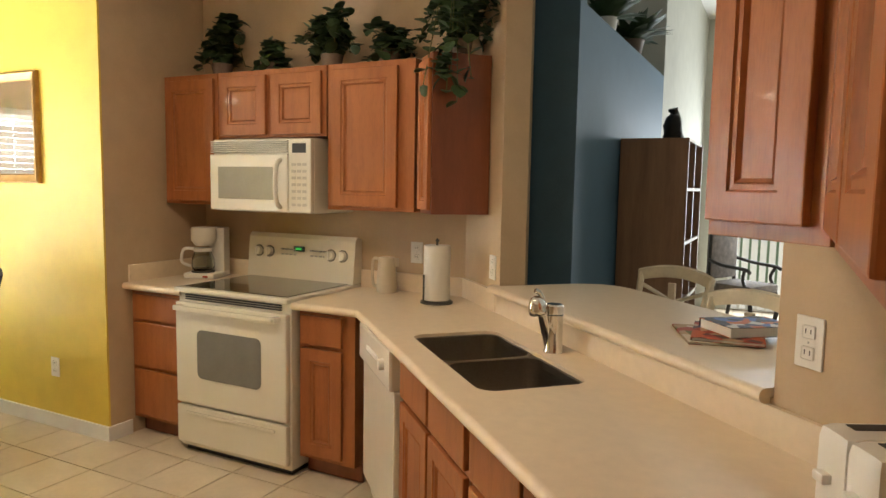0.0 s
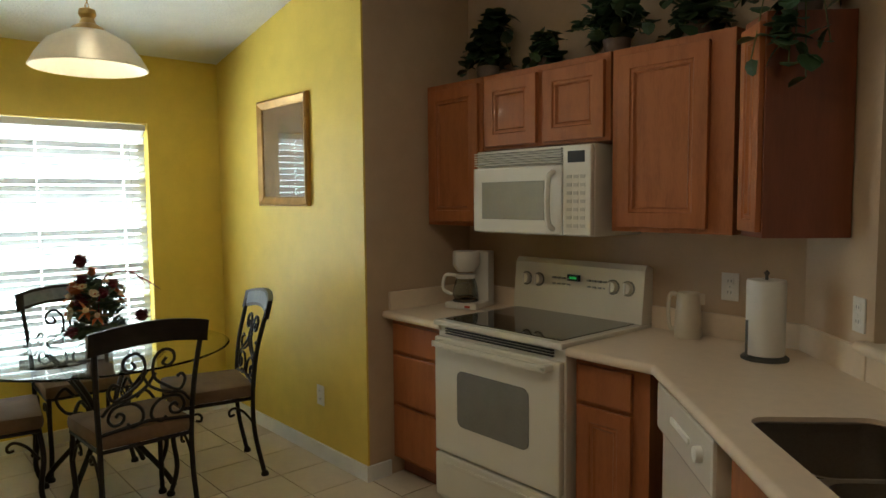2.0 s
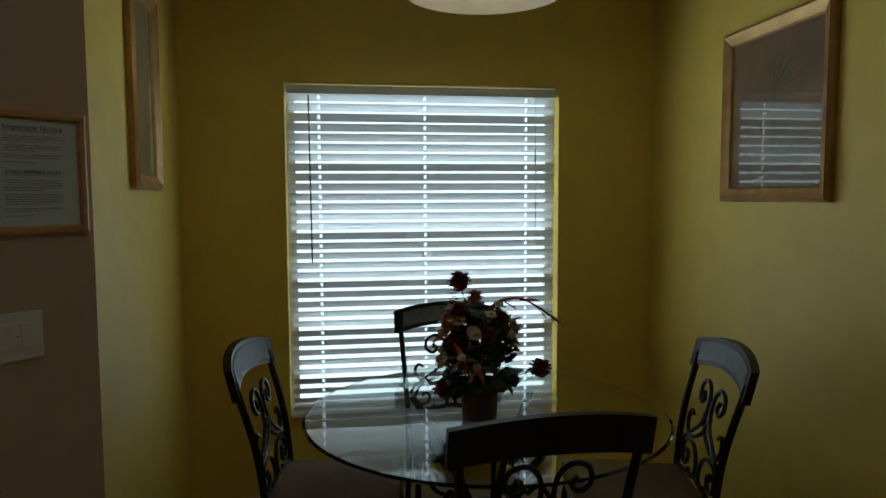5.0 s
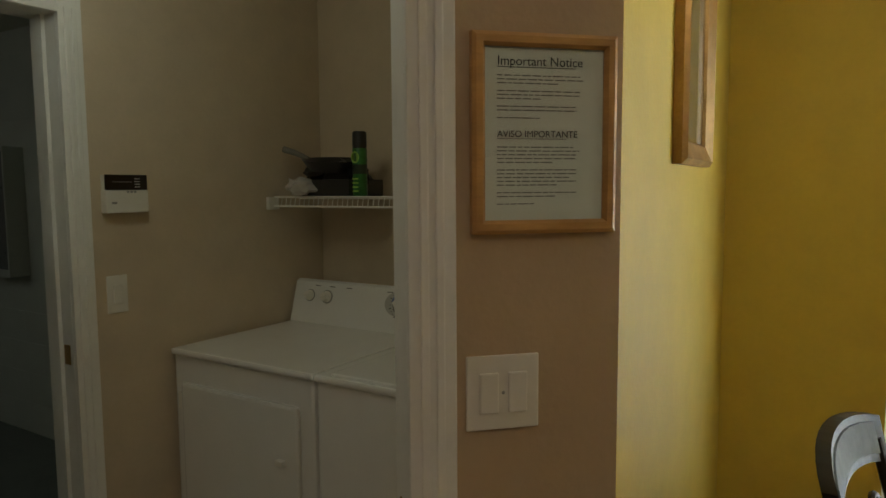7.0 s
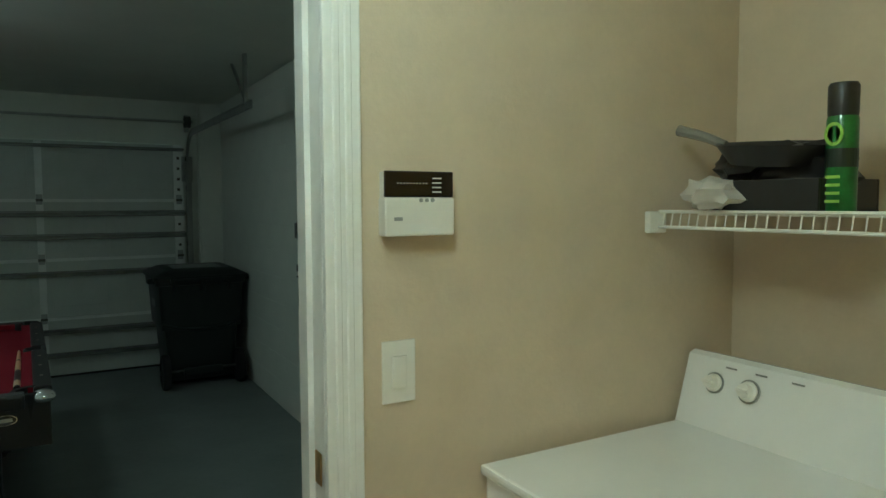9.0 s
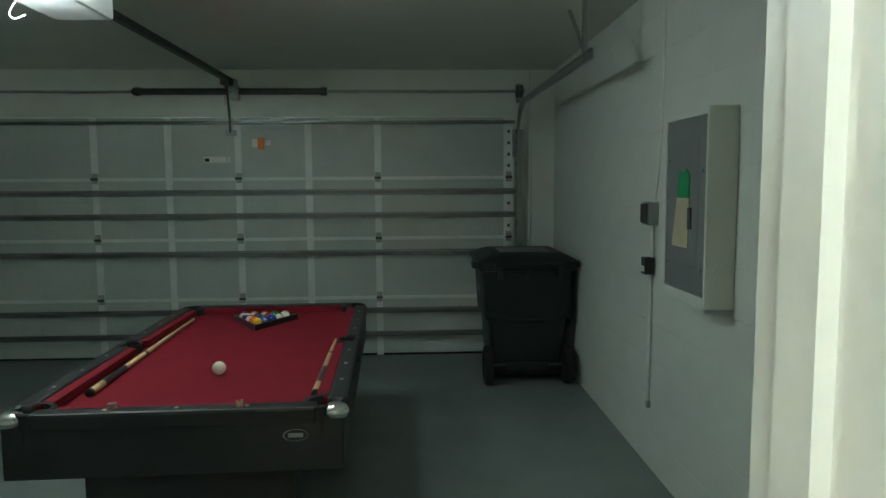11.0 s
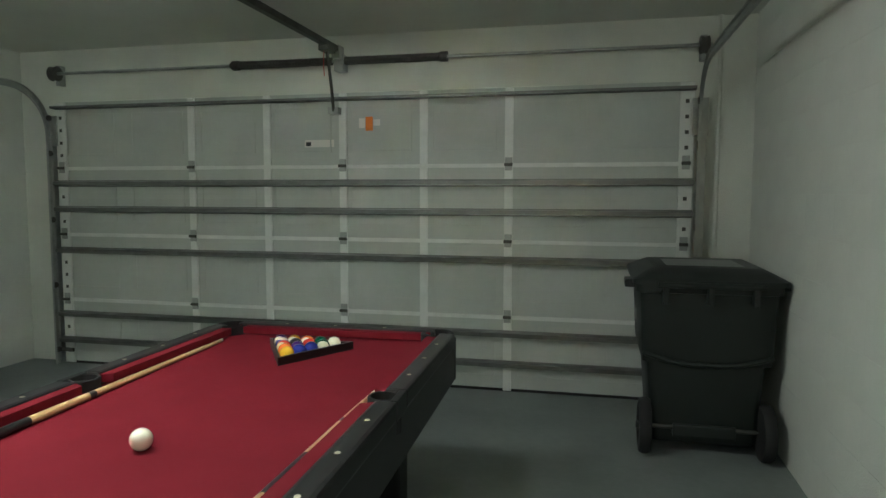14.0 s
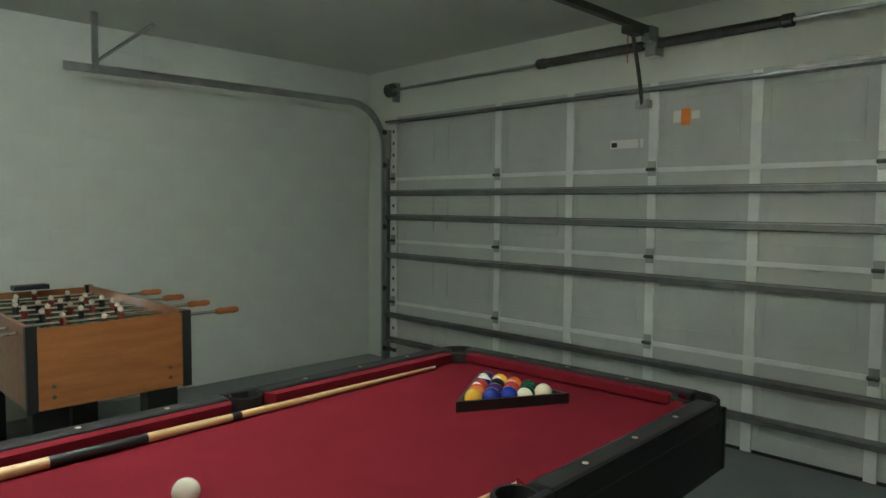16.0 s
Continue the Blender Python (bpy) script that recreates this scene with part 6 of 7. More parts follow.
for x, y, turn in ((-3.05, -3.345, 20), (-2.63, -3.345, -12)):
    chalk = thing("chalk_cube", "worn chalk cube on the table rail", "chalk", pose(x, y, GZ + RT, 0, 0, turn), "chalk cubes")
    part("cube", box(-0.011, -0.011, 0, 0.011, 0.011, 0.021, 0.002), CHALK, chalk)
    part("hollow", lathe([(0.007, 0.0), (0.006, 0.0006), (0.0, 0.0003)], 10, pose(0, 0, 0.0209)), RUBBER, chalk)

BZ = GZ + CL


def ball(x, y, colour, label, stripe=False):
    t = thing("pool_ball", label, "ball", pose(x, y, BZ + 0.0286, rng.uniform(0, 90), rng.uniform(0, 90), 0), "rack of pool balls")
    mat = bpy.data.materials.get("ball_" + colour) or material("ball_" + colour, COLOURS[colour], 0.12, vary=0.02, coat=0.6)
    bm = bmesh.new()
    bmesh.ops.create_uvsphere(bm, u_segments=24, v_segments=14, radius=0.0286)
    part("sphere", bm, IVORY if stripe else mat, t, smooth=True)
    if stripe:
        pr = [(0.0288 * math.cos(a), 0.0288 * math.sin(a)) for a in [i * 0.1 - 0.5 for i in range(11)]]
        bm = bmesh.new()
        rg = [[bm.verts.new((r * math.cos(6.2832 * i / 24), r * math.sin(6.2832 * i / 24), z)) for i in range(24)] for r, z in pr]
        for a, b in zip(rg, rg[1:]):
            for i in range(24):
                bm.faces.new((a[i], a[(i + 1) % 24], b[(i + 1) % 24], b[i]))
        part("stripe", bm, mat, t, smooth=True)
    elif colour != "white":
        part("number_disc", lathe([(0.010, 0.0268), (0.009, 0.0274), (0.0, 0.02885)], 14), IVORY, t, smooth=True)


COLOURS = {"white": (0.8, 0.75, 0.6), "yellow": (0.75, 0.42, 0.03), "blue": (0.02, 0.03, 0.22), "red": (0.6, 0.05, 0.03), "purple": (0.06, 0.02, 0.12), "orange": (0.75, 0.16, 0.03), "green": (0.01, 0.09, 0.05), "maroon": (0.16, 0.01, 0.02), "black": (0.01, 0.01, 0.01)}
ball(-2.826, -3.89, "white", "ivory white cue ball on the burgundy felt")
apex, row_way = Vector((-2.772, -4.815)), Vector((0.03, -1)).normalized()
across = Vector((-row_way.y, row_way.x))
deal = [("yellow", 0), ("blue", 0), ("orange", 0), ("blue", 0), ("purple", 0), ("red", 1), ("green", 1), ("red", 0), ("black", 0), ("blue", 1), ("white", 1), ("green", 0), ("orange", 1), ("yellow", 1), ("purple", 1)]
i = 0
for r in range(5):
    for c in range(r + 1):
        p = apex + row_way * (0.0505 * r) + across * (0.0582 * (c - r / 2))
        col, stripe = deal[i]
        stripe = stripe and col != "white"
        ball(p.x, p.y, col, ("striped " if stripe else "solid ") + col + " pool ball in the rack", stripe)
        i += 1
rack = thing("ball_rack", "black triangular ball rack round the pool balls", "rack", pose(apex.x, apex.y, BZ, 0, 0, math.degrees(math.atan2(row_way.y, row_way.x)) + 90))
tri_i = [(0, 0.060), (-0.168, -0.232), (0.168, -0.232)]
tri_o = [(0, 0.080), (-0.185, -0.243), (0.185, -0.243)]
bm = bmesh.new()
vi = [[bm.verts.new((x, y, z)) for x, y in tri] for tri in (tri_i, tri_o) for z in (0.0, 0.032)]
for k in range(3):
    q = (k + 1) % 3
    for a, b in ((0, 1), (3, 2), (2, 0), (1, 3)):
        bm.faces.new((vi[a][k], vi[a][q], vi[b][q], vi[b][k]))
part("triangle", bm, BLACK, rack)


def cue(m, label, length=1.45):
    t = thing("pool_cue", label, "cue", m, "pool cues")
    def seg(a, b, ra, rb, mat, nm):
        part(nm, tube([(0, 0, a), (0, 0, b)], ra, 12, rb), mat, t, smooth=True)
    MAPLE = bpy.data.materials.get("pale_maple") or material("pale_maple", (0.62, 0.42, 0.20), 0.3, vary=0.15, stretch=(4, 4, 0.5), coat=0.3)
    seg(0, 0.02, 0.0145, 0.0145, RUBBER, "bumper")
    seg(0.02, 0.13, 0.0145, 0.014, MAPLE, "butt")
    seg(0.13, 0.36, 0.0141, 0.0131, BLACK, "grip")
    seg(0.36, 0.60, 0.013, 0.0115, MAPLE, "forearm")
    seg(0.60, 0.63, 0.0118, 0.0115, BLACK, "joint_collar")
    seg(0.63, length - 0.02, 0.0112, 0.0065, MAPLE, "shaft")
    seg(length - 0.02, length, 0.0066, 0.0062, IVORY, "tip")


POOL_M = pose(PX, PY, 0, 0, 0, 2)


def lay(x0, y0, x1, y1):
    a, b = POOL_M @ Vector((x0, y0, BZ + 0.0150)), POOL_M @ Vector((x1, y1, BZ + 0.0080))
    return look(a, b) @ pose(0, 0, 0, 180)


cue(lay(0.405, 0.70, 0.432, -0.75), "two-piece maple pool cue with a black grip lying on the felt")
cue(lay(-0.436, 0.79, -0.440, -0.13), "short maple pool cue lying along the side cushion", 0.92)

# wheeled bin
wb = thing("wheeled_bin", "dark grey plastic wheeled rubbish bin with a hinged lid", "bin", pose(-4.50, -6.50, GZ))


def loft(levels, bevel_x=0.04):
    bm = bmesh.new()
    rings = []
    for z, x0, x1, y0, y1 in levels:
        r = bevel_x
        pts = []
        for cx, cy, a0 in ((x1 - r, y1 - r, 0), (x0 + r, y1 - r, 90), (x0 + r, y0 + r, 180), (x1 - r, y0 + r, 270)):
            pts += [(cx + r * math.cos(radians(a0 + 30 * k)), cy + r * math.sin(radians(a0 + 30 * k)), z) for k in range(4)]
        rings.append([bm.verts.new(p) for p in pts])
    for a, b in zip(rings, rings[1:]):
        n = len(a)
        for i in range(n):
            bm.faces.new((a[i], a[(i + 1) % n], b[(i + 1) % n], b[i]))
    bm.faces.new(rings[0][::-1]), bm.faces.new(rings[-1])
    return bm


part("body", loft([(0.06, -0.27, 0.27, -0.32, 0.27), (0.14, -0.275, 0.275, -0.33, 0.29), (0.50, -0.30, 0.30, -0.38, 0.30), (0.505, -0.325, 0.325, -0.40, 0.325), (0.56, -0.33, 0.33, -0.41, 0.33), (0.88, -0.345, 0.345, -0.44, 0.345), (0.885, -0.365, 0.365, -0.455, 0.365), (0.93, -0.365, 0.365, -0.455, 0.365)]), BIN_GREEN, wb, smooth=True)
lid = part("lid", loft([(0.93, -0.385, 0.385, -0.47, 0.385), (0.955, -0.385, 0.385, -0.47, 0.385), (0.985, -0.33, 0.33, -0.40, 0.32), (1.01, -0.28, 0.28, -0.34, 0.26)]), BIN_GREEN, wb, "dark grey domed lid", smooth=True)
part("lid_label", box(-0.20, -0.22, 1.0105, 0.20, 0.16, 1.012), material("lid_moulding", (0.26, 0.27, 0.26), 0.5), lid)
part("handle_bar", tube([(-0.26, 0.40, 0.93), (0.26, 0.40, 0.93)], 0.016, 10), BIN_GREEN, wb, smooth=True)
for x in (-0.22, 0.0, 0.22):
    part("handle_rib", box(x - 0.015, 0.34, 0.83, x + 0.015, 0.41, 0.935, 0.005), BIN_GREEN, wb)
for sx in (-1, 1):
    wl = part("wheel", lathe([(0.10, -0.035), (0.142, -0.030), (0.15, -0.012), (0.15, 0.012), (0.142, 0.030), (0.11, 0.035), (0.10, 0.022), (0.0, 0.022)], 28, pose(sx * 0.305, 0.30, 0.15, 0, 90 * sx, 0)), RUBBER, wb, "black wheel", smooth=True)
    part("hub", lathe([(0.02, 0.02), (0.02, 0.045), (0.0, 0.048)], 12, pose(sx * 0.305, 0.30, 0.15, 0, 90 * sx, 0)), BIN_GREEN, wl)
part("axle", tube([(-0.30, 0.30, 0.15), (0.30, 0.30, 0.15)], 0.012, 8), DARK_METAL, wb)
for sx in (-1, 1):
    part("side_lug", box(sx * 0.395 - 0.03, 0.16, 0.90, sx * 0.395 + 0.03, 0.30, 0.945, 0.012), BIN_GREEN, wb)
part("waist_lip", tube(smooth_line([(-0.325, 0.322, 0.555), (-0.17, 0.334, 0.515), (0.0, 0.336, 0.505), (0.17, 0.334, 0.515), (0.325, 0.322, 0.555)]), 0.014, 8), BIN_GREEN, wb, smooth=True)
part("foot_bar", box(-0.16, 0.27, 0.10, 0.16, 0.315, 0.17, 0.01), BIN_GREEN, wb)
part("side_mark", box(0.345, -0.12, 0.68, 0.349, 0.08, 0.74), material("bin_print", (0.25, 0.26, 0.25), 0.7), wb)

# breaker box, meter and conduit on the block wall
fb = thing("breaker_box", "grey electrical breaker panel in a white boxed surround", "breaker box", pose(GX, -3.925, 0.955))
for nm, y0, z0, y1, z1 in (("surround_side", -0.245, 0, -0.212, 0.80), ("surround_side", 0.206, 0, 0.222, 0.80), ("surround_sill", -0.212, 0, 0.206, 0.045), ("surround_head", -0.212, 0.77, 0.206, 0.80)):
    part(nm, box(0, y0, z0, 0.122, y1, z1, 0.003), PAINT_GARAGE, fb, "white painted surround")
cover = part("cover", box(0.06, -0.2115, 0.0455, 0.117, 0.2055, 0.7695, 0.003), material("grey_enamel", (0.20, 0.21, 0.205), 0.45, vary=0.06), fb, "grey enamel cover")
part("door_seam", box(0.116, -0.13, 0.16, 0.1185, 0.135, 0.68, 0.001), bpy.data.materials["grey_enamel"], cover)
part("latch", box(0.1175, 0.045, 0.31, 0.127, 0.075, 0.40, 0.003), DARK_METAL, cover)
for y, z in ((-0.185, 0.15), (0.175, 0.15), (0.175, 0.55), (-0.185, 0.6)):
    part("screw", lathe([(0.006, 0), (0.005, 0.002), (0, 0.0025)], 8, pose(0.117, y, z, 0, 90, 0)), DARK_METAL, cover)
card = thing("hanging_card", "cream card with a green tag taped to the breaker panel", "card", pose(GX + 0.1205, -3.945, 1.185) @ Matrix.Diagonal((1, 1.2, 0.95, 1)))
part("card", prism([(-0.085, 0.0), (0.055, 0.0), (0.060, 0.23), (-0.045, 0.23)], 0, 0.003, Matrix(((0, 0, 1, 0), (1, 0, 0, 0), (0, 1, 0, 0), (0, 0, 0, 1)))), material("cream_card", (0.55, 0.48, 0.32), 0.8, vary=0.08), card, "cream paper card")
part("tag", prism([(-0.04, 0.22), (0.06, 0.22), (0.06, 0.325), (0.03, 0.345), (0.0, 0.33), (-0.03, 0.34)], 0, 0.0045, Matrix(((0, 0, 1, 0), (1, 0, 0, 0), (0, 1, 0, 0), (0, 0, 0, 1)))), material("green_tag", (0.05, 0.32, 0.12), 0.7, vary=0.1), card, "torn green paper tag")
ob = thing("wall_conduit", "painted conduit with a grey outlet box and plug-in transformer", "conduit", pose(GX, -4.605, GZ))
part("pipe", tube([(0.012, -0.02, 0.36), (0.012, -0.01, 1.10), (0.012, 0.0, 1.32)], 0.010, 8), PAINT_GARAGE, ob)
bx = part("outlet_box", box(0, -0.045, 1.32, 0.055, 0.055, 1.44, 0.006), GALVANISED, ob, "grey metal outlet box")
part("box_cover", box(0.055, -0.035, 1.33, 0.068, 0.045, 1.43, 0.004), DARK_METAL, bx)
tfm = part("transformer", box(0.008, -0.03, 1.06, 0.06, 0.035, 1.15, 0.006), BLACK, ob, "black plug-in transformer")
part("plug_label", box(0.06, -0.02, 1.075, 0.0615, 0.025, 1.105), PAPER, tfm)
part("cable", tube(smooth_line([(0.02, 0.05, 1.43), (0.012, 0.09, 1.7), (0.012, 0.11, 2.1), (0.012, 0.12, GC - GZ)]), 0.004, 6), PLASTIC_WHITE, ob)
part("pipe_clip", box(0, -0.035, 0.33, 0.02, -0.005, 0.37, 0.003), GALVANISED, ob)
pipe = thing("corner_pipe", "white painted pipe on the wall beside the garage door", "pipe", pose(GR - 0.15, GDY - 0.045, GZ))
part("pipe", tube([(0, 0, 0), (0, 0, GC - GZ)], 0.014, 10), PAINT_GARAGE, pipe, smooth=True)

# table football
fo = thing("football_table", "cherry laminate table football game on black legs", "game table", pose(-0.40, -4.355, GZ))
bm = bmesh.new()
part("end_panel", box(-0.685, -0.30, 0.525, -0.665, 0.30, 0.865, 0.003), CHERRY, fo, "cherry laminate end panel")
part("end_panel", box(0.665, -0.30, 0.525, 0.685, 0.30, 0.865, 0.003), CHERRY, fo, "cherry laminate end panel")
for sy in (-1, 1):
    y0, y1 = sorted((sy * 0.335, sy * 0.315))
    part("side_panel", box(-0.665, y0, 0.525, 0.665, y1, 0.875, 0.003), CHERRY, fo, "cherry laminate side panel")
    for sx in (-1, 1):
        x0, x1 = sorted((sx * 0.69, sx * 0.655))
        y0, y1 = sorted((sy * 0.34, sy * 0.298))
        part("corner_post", box(x0, y0, 0.52, x1, y1, 0.878, 0.004), BLACK, fo)
        lx, ly = sx * 0.56, sy * 0.235
        part("leg", box(lx - 0.05, ly - 0.07, 0, lx + 0.05, ly + 0.07, 0.53, 0.006), BLACK, fo)
part("playfield", box(-0.665, -0.315, 0.70, 0.665, 0.315, 0.715), material("green_playfield", (0.03, 0.10, 0.05), 0.5), fo)
part("floor_panel", box(-0.665, -0.315, 0.53, 0.665, 0.315, 0.55), BLACK, fo)
for i in range(8):
    x = -0.56 + 0.16 * i
    side = 1 if i % 2 else -1
    rod = part("rod", tube([(x, -0.335 - (0.30 if side < 0 else 0.06), 0.835), (x, 0.335 + (0.30 if side > 0 else 0.06), 0.835)], 0.008, 8), CHROME, fo, "steel rod")
    part("grip", lathe([(0.012, 0), (0.018, 0.02), (0.015, 0.06), (0.018, 0.10), (0.012, 0.12)], 12, pose(x, side * (0.335 + 0.19), 0.835, -90 * side)), material("orange_wood_grip", (0.42, 0.13, 0.03), 0.4) if i == 0 else bpy.data.materials["orange_wood_grip"], rod, smooth=True)
    for k in range((1, 2, 3, 5, 5, 3, 2, 1)[i]):
        n = (1, 2, 3, 5, 5, 3, 2, 1)[i]
        y = (k - (n - 1) / 2) * 0.5 / n
        man = part("player", lathe([(0.010, -0.085), (0.014, -0.07), (0.011, -0.03), (0.016, 0.0), (0.014, 0.022), (0.0, 0.024)], 10, pose(x, y, 0.835)), material("player_red", (0.20, 0.03, 0.02), 0.4) if i == 0 else (bpy.data.materials["player_red"] if i % 2 else BLACK), rod, smooth=True)
        part("head", lathe([(0.0, 0.02), (0.013, 0.03), (0.013, 0.042), (0.0, 0.052)], 10, pose(x, y, 0.835)), IVORY, man, smooth=True)
for y, z in ((-0.24, 0.62), (-0.24, 0.575), (0.24, 0.62), (0.24, 0.575)):
    part("bolt", lathe([(0.009, 0), (0.008, 0.004), (0, 0.005)], 10, pose(-0.685, y, z, 0, -90, 0)), DARK_METAL, fo)
part("scorer", box(0.60, -0.09, 0.878, 0.68, 0.09, 0.905, 0.004), BLACK, fo)

# ---- living room ----
bc = thing("bookcase", "tall brown wooden bookcase with white-edged shelves", "bookcase", pose(-0.60, 4.9, 0))
part("side", box(-0.21, -0.38, 0, 0.21, -0.36, 1.83, 0.002), WALNUT, bc)
part("side", box(-0.21, 0.36, 0, 0.21, 0.38, 1.83, 0.002), WALNUT, bc)
part("middle", box(-0.20, -0.01, 0.02, 0.205, 0.01, 1.81), WALNUT, bc)
part("back", box(-0.21, -0.36, 0, -0.20, 0.36, 1.83), WALNUT, bc)
for z in (0.06, 0.40, 0.78, 1.16, 1.50, 1.81):
    s = part("shelf", box(-0.20, -0.36, z, 0.20, 0.36, z + 0.02), WALNUT, bc)
    part("shelf_edge", box(0.20, -0.36, z, 0.207, 0.36, z + 0.02), WICKER, s)
statue = tagged(part("bronze_figurine", lathe([(0.055, 0), (0.06, 0.02), (0.045, 0.04), (0.06, 0.09), (0.05, 0.14), (0.025, 0.17), (0.03, 0.19), (0.0, 0.205)], 10, pose(-0.52, 4.72, 1.831)), IRON, smooth=True), "small dark bronze figurine on the bookcase", "figurine")
statue.data.transform(pose(0.52, -4.72, -1.831))
statue.matrix_basis = pose(-0.52, 4.72, 1.831)
for v in statue.data.vertices:
    v.co += Vector(noise.noise_vector(v.co * 22)) * 0.03
    v.co.z = max(v.co.z, 0)
rng = random.Random(8)
for y, r in ((5.35, 0.10), (4.6, 0.07)):
    pl = thing("potted_plant", "green leafy plant in a clay pot on the high ledge", "plant", pose(-0.95, y, 2.461), "plants on the ledge")
    part("pot", lathe([(r * 0.7, 0), (r, 0.14), (r * 1.08, 0.15), (r * 0.9, 0.15), (0, 0.13)], 18), TERRACOTTA if r > 0.08 else PLASTIC_WHITE, pl, smooth=True)
    bm = bmesh.new()
    for i in range(90 if r > 0.08 else 40):
        a = rng.uniform(0, 6.28)
        leaf_bm(bm, Vector((math.cos(a) * r * 0.5, math.sin(a) * r * 0.5, 0.13)), Vector((math.cos(a), math.sin(a), rng.uniform(0.3, 2.2))).normalized(), rng.uniform(0.12, 0.28), 0.35, False)
    part("leaves", bm, LEAF, pl, "narrow green leaves")


def bar_stool(m):
    t = thing("bar_stool", "whitewashed wooden bar stool with a crossed back", "stool", m, "bar stools")
    part("seat", box(-0.20, -0.20, 0.62, 0.20, 0.20, 0.68, 0.02), WICKER, t, smooth=True)
    for sx in (-1, 1):
        part("back_leg", tube(smooth_line([(sx * 0.19, 0.22, 0.0), (sx * 0.18, 0.18, 0.62), (sx * 0.19, 0.22, 0.9), (sx * 0.205, 0.27, 1.07)]), 0.018, 8), WICKER, t, smooth=True)
        part("front_leg", tube([(sx * 0.19, -0.20, 0.0), (sx * 0.175, -0.18, 0.63)], 0.018, 8), WICKER, t)
        part("back_cross", tube(smooth_line([(-sx * 0.18, 0.225, 0.86), (0, 0.25, 0.93), (sx * 0.19, 0.26, 1.00)]), 0.011, 6), WICKER, t, smooth=True)
    bm, secs = bmesh.new(), []
    for k in range(13):
        u = -1 + k / 6
        x, y, z = 0.215 * u, 0.295 - 0.035 * u * u, 1.045 + 0.035 * (1 - u * u)
        secs.append([bm.verts.new((x, y + dy, z + dz)) for dy, dz in ((-0.012, -0.028), (0.012, -0.028), (0.014, 0.030), (0.0, 0.038), (-0.012, 0.030))])
    for a, b in zip(secs, secs[1:]):
        for k in range(5):
            bm.faces.new((a[k], a[(k + 1) % 5], b[(k + 1) % 5], b[k]))
    bm.faces.new(secs[0]), bm.faces.new(secs[-1][::-1])
    part("top_rail", bm, WICKER, t, "broad curved top rail", smooth=True)
    part("back_splat", box(-0.02, 0.235, 0.86, 0.02, 0.252, 1.03, 0.004), WICKER, t)
    part("lower_rail", tube([(-0.18, 0.22, 0.85), (0.18, 0.22, 0.85)], 0.012, 6), WICKER, t)
    part("foot_rail", tube([(-0.19, -0.195, 0.22), (0.19, -0.195, 0.22)], 0.012, 6), WICKER, t)


bar_stool(pose(-0.44, 3.48, 0, 0, 0, -25))
bar_stool(pose(-0.08, 2.80, 0, 0, 0, -35))
arm = thing("armchair", "dark wooden armchair with brown patterned upholstery", "chair", pose(-0.22, 8.15, 0, 0, 0, 62))
TAP = material("brown_tapestry", (0.10, 0.075, 0.055), 0.9, vary=0.35, scale=20)
part("seat", box(-0.27, -0.27, 0.40, 0.27, 0.25, 0.50, 0.03), TAP, arm, smooth=True)
part("backrest", box(-0.25, 0.22, 0.52, 0.25, 0.29, 1.06, 0.03), TAP, arm, smooth=True)
for sx in (-1, 1):
    part("arm_rest", tube(smooth_line([(sx * 0.27, 0.24, 0.74), (sx * 0.30, 0.05, 0.70), (sx * 0.30, -0.20, 0.68), (sx * 0.31, -0.27, 0.65)]), 0.020, 8), IRON, arm, "dark carved arm", smooth=True)
    part("arm_post", tube(smooth_line([(sx * 0.30, -0.20, 0.67), (sx * 0.27, -0.17, 0.56), (sx * 0.27, -0.22, 0.45)]), 0.018, 8), IRON, arm, smooth=True)
    part("leg", tube(smooth_line([(sx * 0.25, -0.24, 0.42), (sx * 0.27, -0.27, 0.25), (sx * 0.24, -0.24, 0.0)]), 0.024, 8), IRON, arm, smooth=True)
    part("leg", tube([(sx * 0.24, 0.25, 1.05), (sx * 0.25, 0.25, 0.45), (sx * 0.25, 0.32, 0.0)], 0.022, 8), IRON, arm)
pd = tagged(new("window_2"), "white framed patio door behind vertical blinds", "window", kind="structure")
pd.matrix_basis = pose(0.925, 9.36, 0)
bm = bmesh.new()
for x0, z0, x1, z1 in ((-1.375, 0, -1.32, 2.35), (1.32, 0, 1.375, 2.35), (-0.03, 0, 0.03, 2.35), (-1.32, 0, 1.32, 0.06), (-1.32, 2.29, 1.32, 2.35)):
    add_box(bm, x0, 0.0, z0, x1, 0.06, z1)
part("window_frame", bm, TRIM, pd)
vb = thing("vertical_blind", "pale grey vertical slat blind at the patio door", "blind", pose(0.925, 9.26, 0.03))
slat = part("slat", box(-0.045, -0.001, 0, 0.045, 0.001, 2.25), BLIND, vb)
for i in range(26):
    o = slat if i == 0 else again("slat", slat, vb)
    o.matrix_basis = pose(-1.28 + 0.102 * i, 0, 0, 0, 0, 38)
part("headrail", box(-1.36, -0.03, 2.255, 1.36, 0.03, 2.30, 0.004), TRIM, vb)
vent = thing("ceiling_vent", "white louvred ceiling vent", "vent", pose(-0.62, 7.1, 3.62))
part("frame", box(-0.2, -0.15, -0.012, 0.2, 0.15, 0, 0.003), TRIM, vent)
for i in range(6):
    part("slat", box(-0.17, -0.125 + 0.045 * i, -0.018, 0.17, -0.100 + 0.045 * i, -0.011), DARK_METAL, vent)

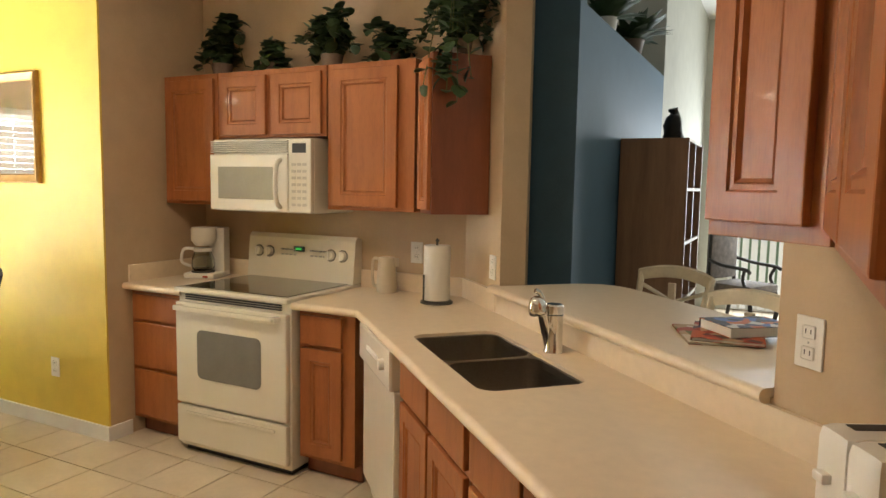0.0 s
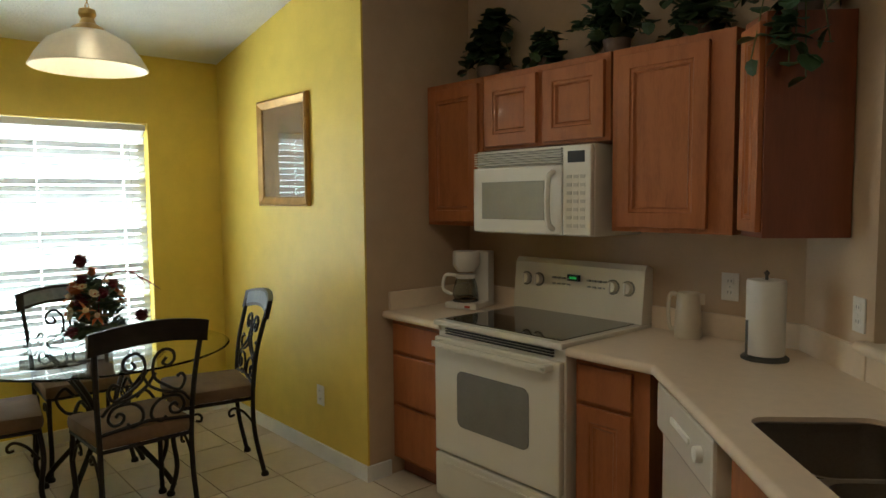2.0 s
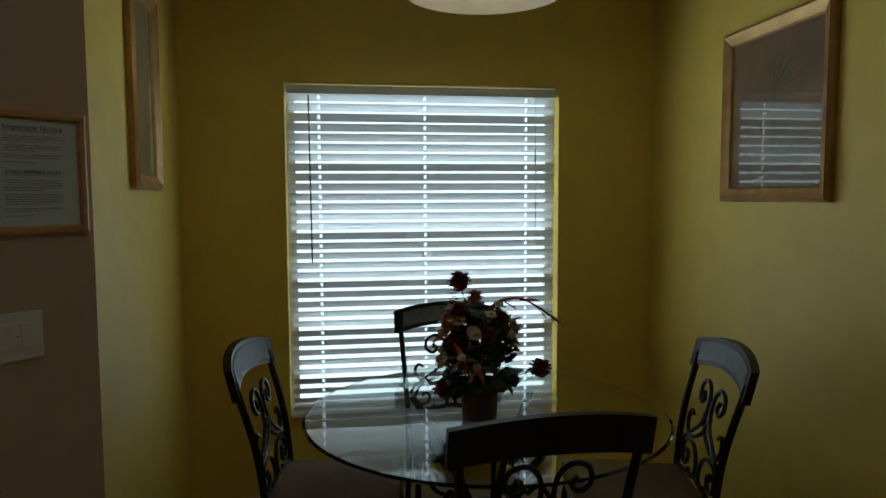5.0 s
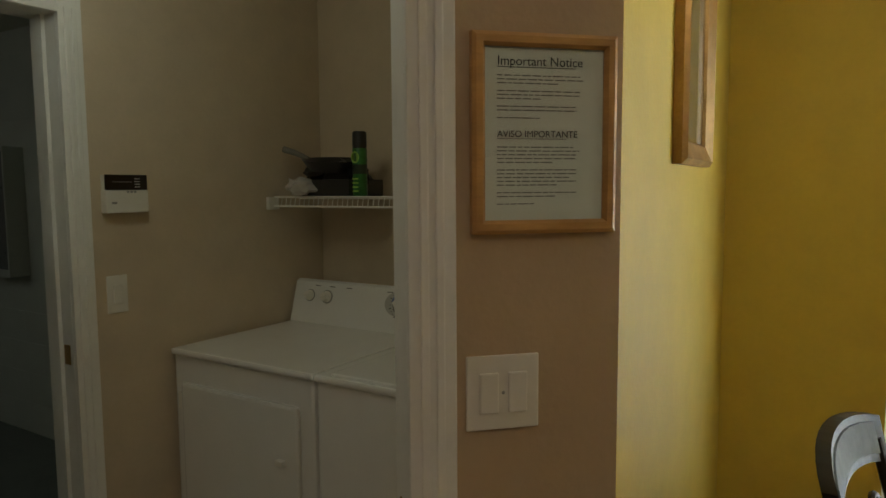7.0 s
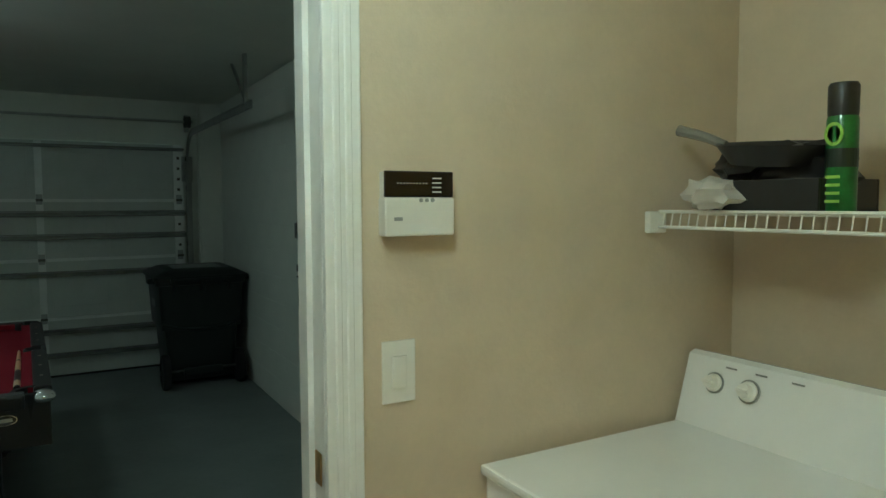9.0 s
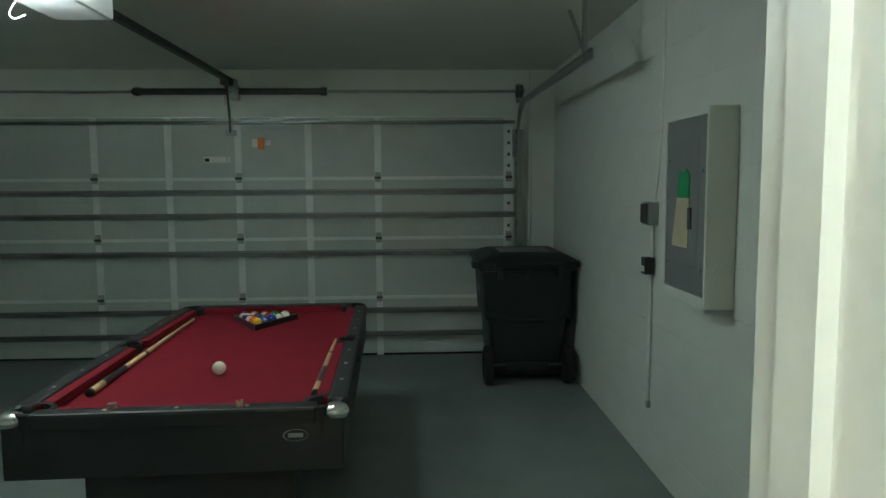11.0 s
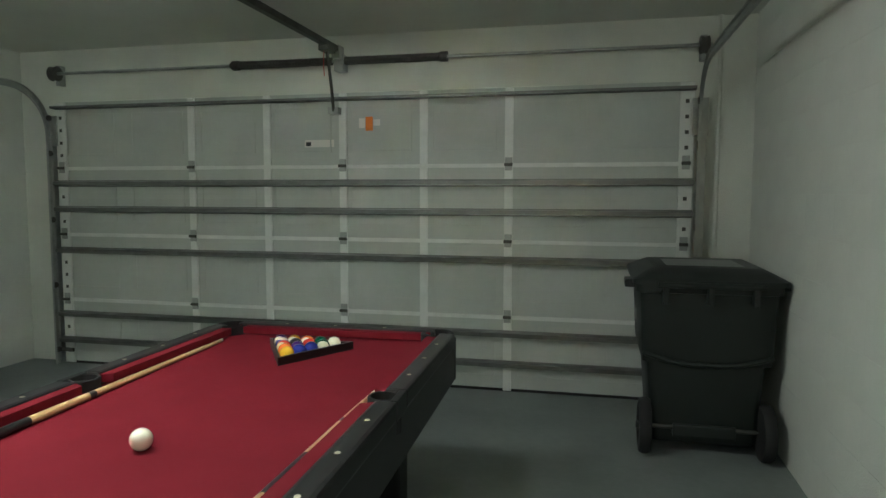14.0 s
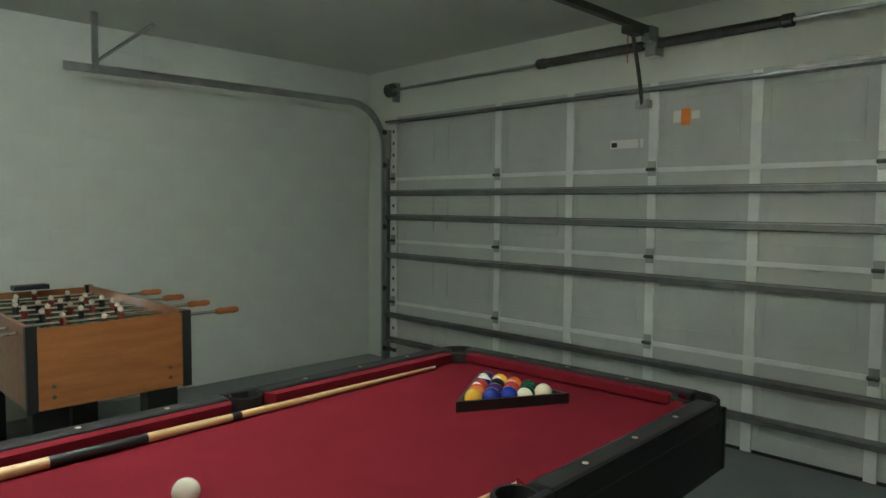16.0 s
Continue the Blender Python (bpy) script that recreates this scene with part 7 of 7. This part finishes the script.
# ---- tiles and blocks ----
TS, JN = 0.331, 0.0035
me_src = part("tile", box(0, 0, -0.008, TS - 2 * JN, TS - 2 * JN, 0.0, 0.0015), TILE, house_floor)
first, rest = True, bmesh.new()
X0, Y0 = -3.33 - 6 * TS, 1.97 - 10 * TS
near = 0
for i in range(30):
    for j in range(32):
        x, y = X0 + TS * i + JN, Y0 + TS * j + JN
        if x > 3.6 or y > 9.2 or x < -5.5:
            continue
        if -5.2 < x < -0.6 and 0.2 < y < 2.75 and near < 290:
            o = me_src if first else again("tile", me_src, house_floor)
            first = False
            o.matrix_basis = pose(x, y, 0)
            near += 1
        elif not (-1.2 > x and y > 3.0):
            add_prism(rest, [(x, y), (x + TS - 2 * JN, y), (x + TS - 2 * JN, y + TS - 2 * JN), (x, y + TS - 2 * JN)], -0.008, 0.0)
tagged(part("far_tiles", rest, TILE, house_floor), kind="stuff")


def block_wall(name, x_face, side, label):
    """A painted block wall along y whose face looks towards the garage."""
    a, b = sorted((x_face - side * 0.004, x_face - side * 0.2))
    wl = setting(name, box(a, GDY - 0.25, GZ - 0.2, b, LY - 0.14, GC), PAINT_GARAGE, label, "wall")
    full = None
    n = 0
    for r in range(13):
        z = GZ + 0.2 * r
        h = min(0.2, GC - z)
        if h < 0.05:
            continue
        off = 0.2 if r % 2 else 0.0
        y = GDY - 0.06 - off
        while y < LY - 0.15:
            y0, y1 = max(y, GDY - 0.06), min(y + 0.4, LY - 0.15)
            if y1 - y0 > 0.05:
                g = 0.0003
                x0, x1 = sorted((x_face, x_face - side * 0.02))
                if y1 - y0 > 0.399 and h > 0.199:
                    if full is None:
                        full = part("block", box(min(0, -side * 0.02), g, g, max(0, -side * 0.02), 0.4 - g, 0.2 - g, 0.0007), PAINT_GARAGE, wl)
                        o = full
                    else:
                        o = again("block", full, wl)
                    o.matrix_basis = pose(x_face, y0, z)
                else:
                    part("block", box(x0, y0 + g, z + g, x1, y1 - g, z + h - g, 0.0007), PAINT_GARAGE, wl)
            y += 0.4


block_wall("wall_garage_west", GX, 1, "white painted concrete block garage wall")
block_wall("wall_garage_east", GE, -1, "white painted concrete block garage wall")
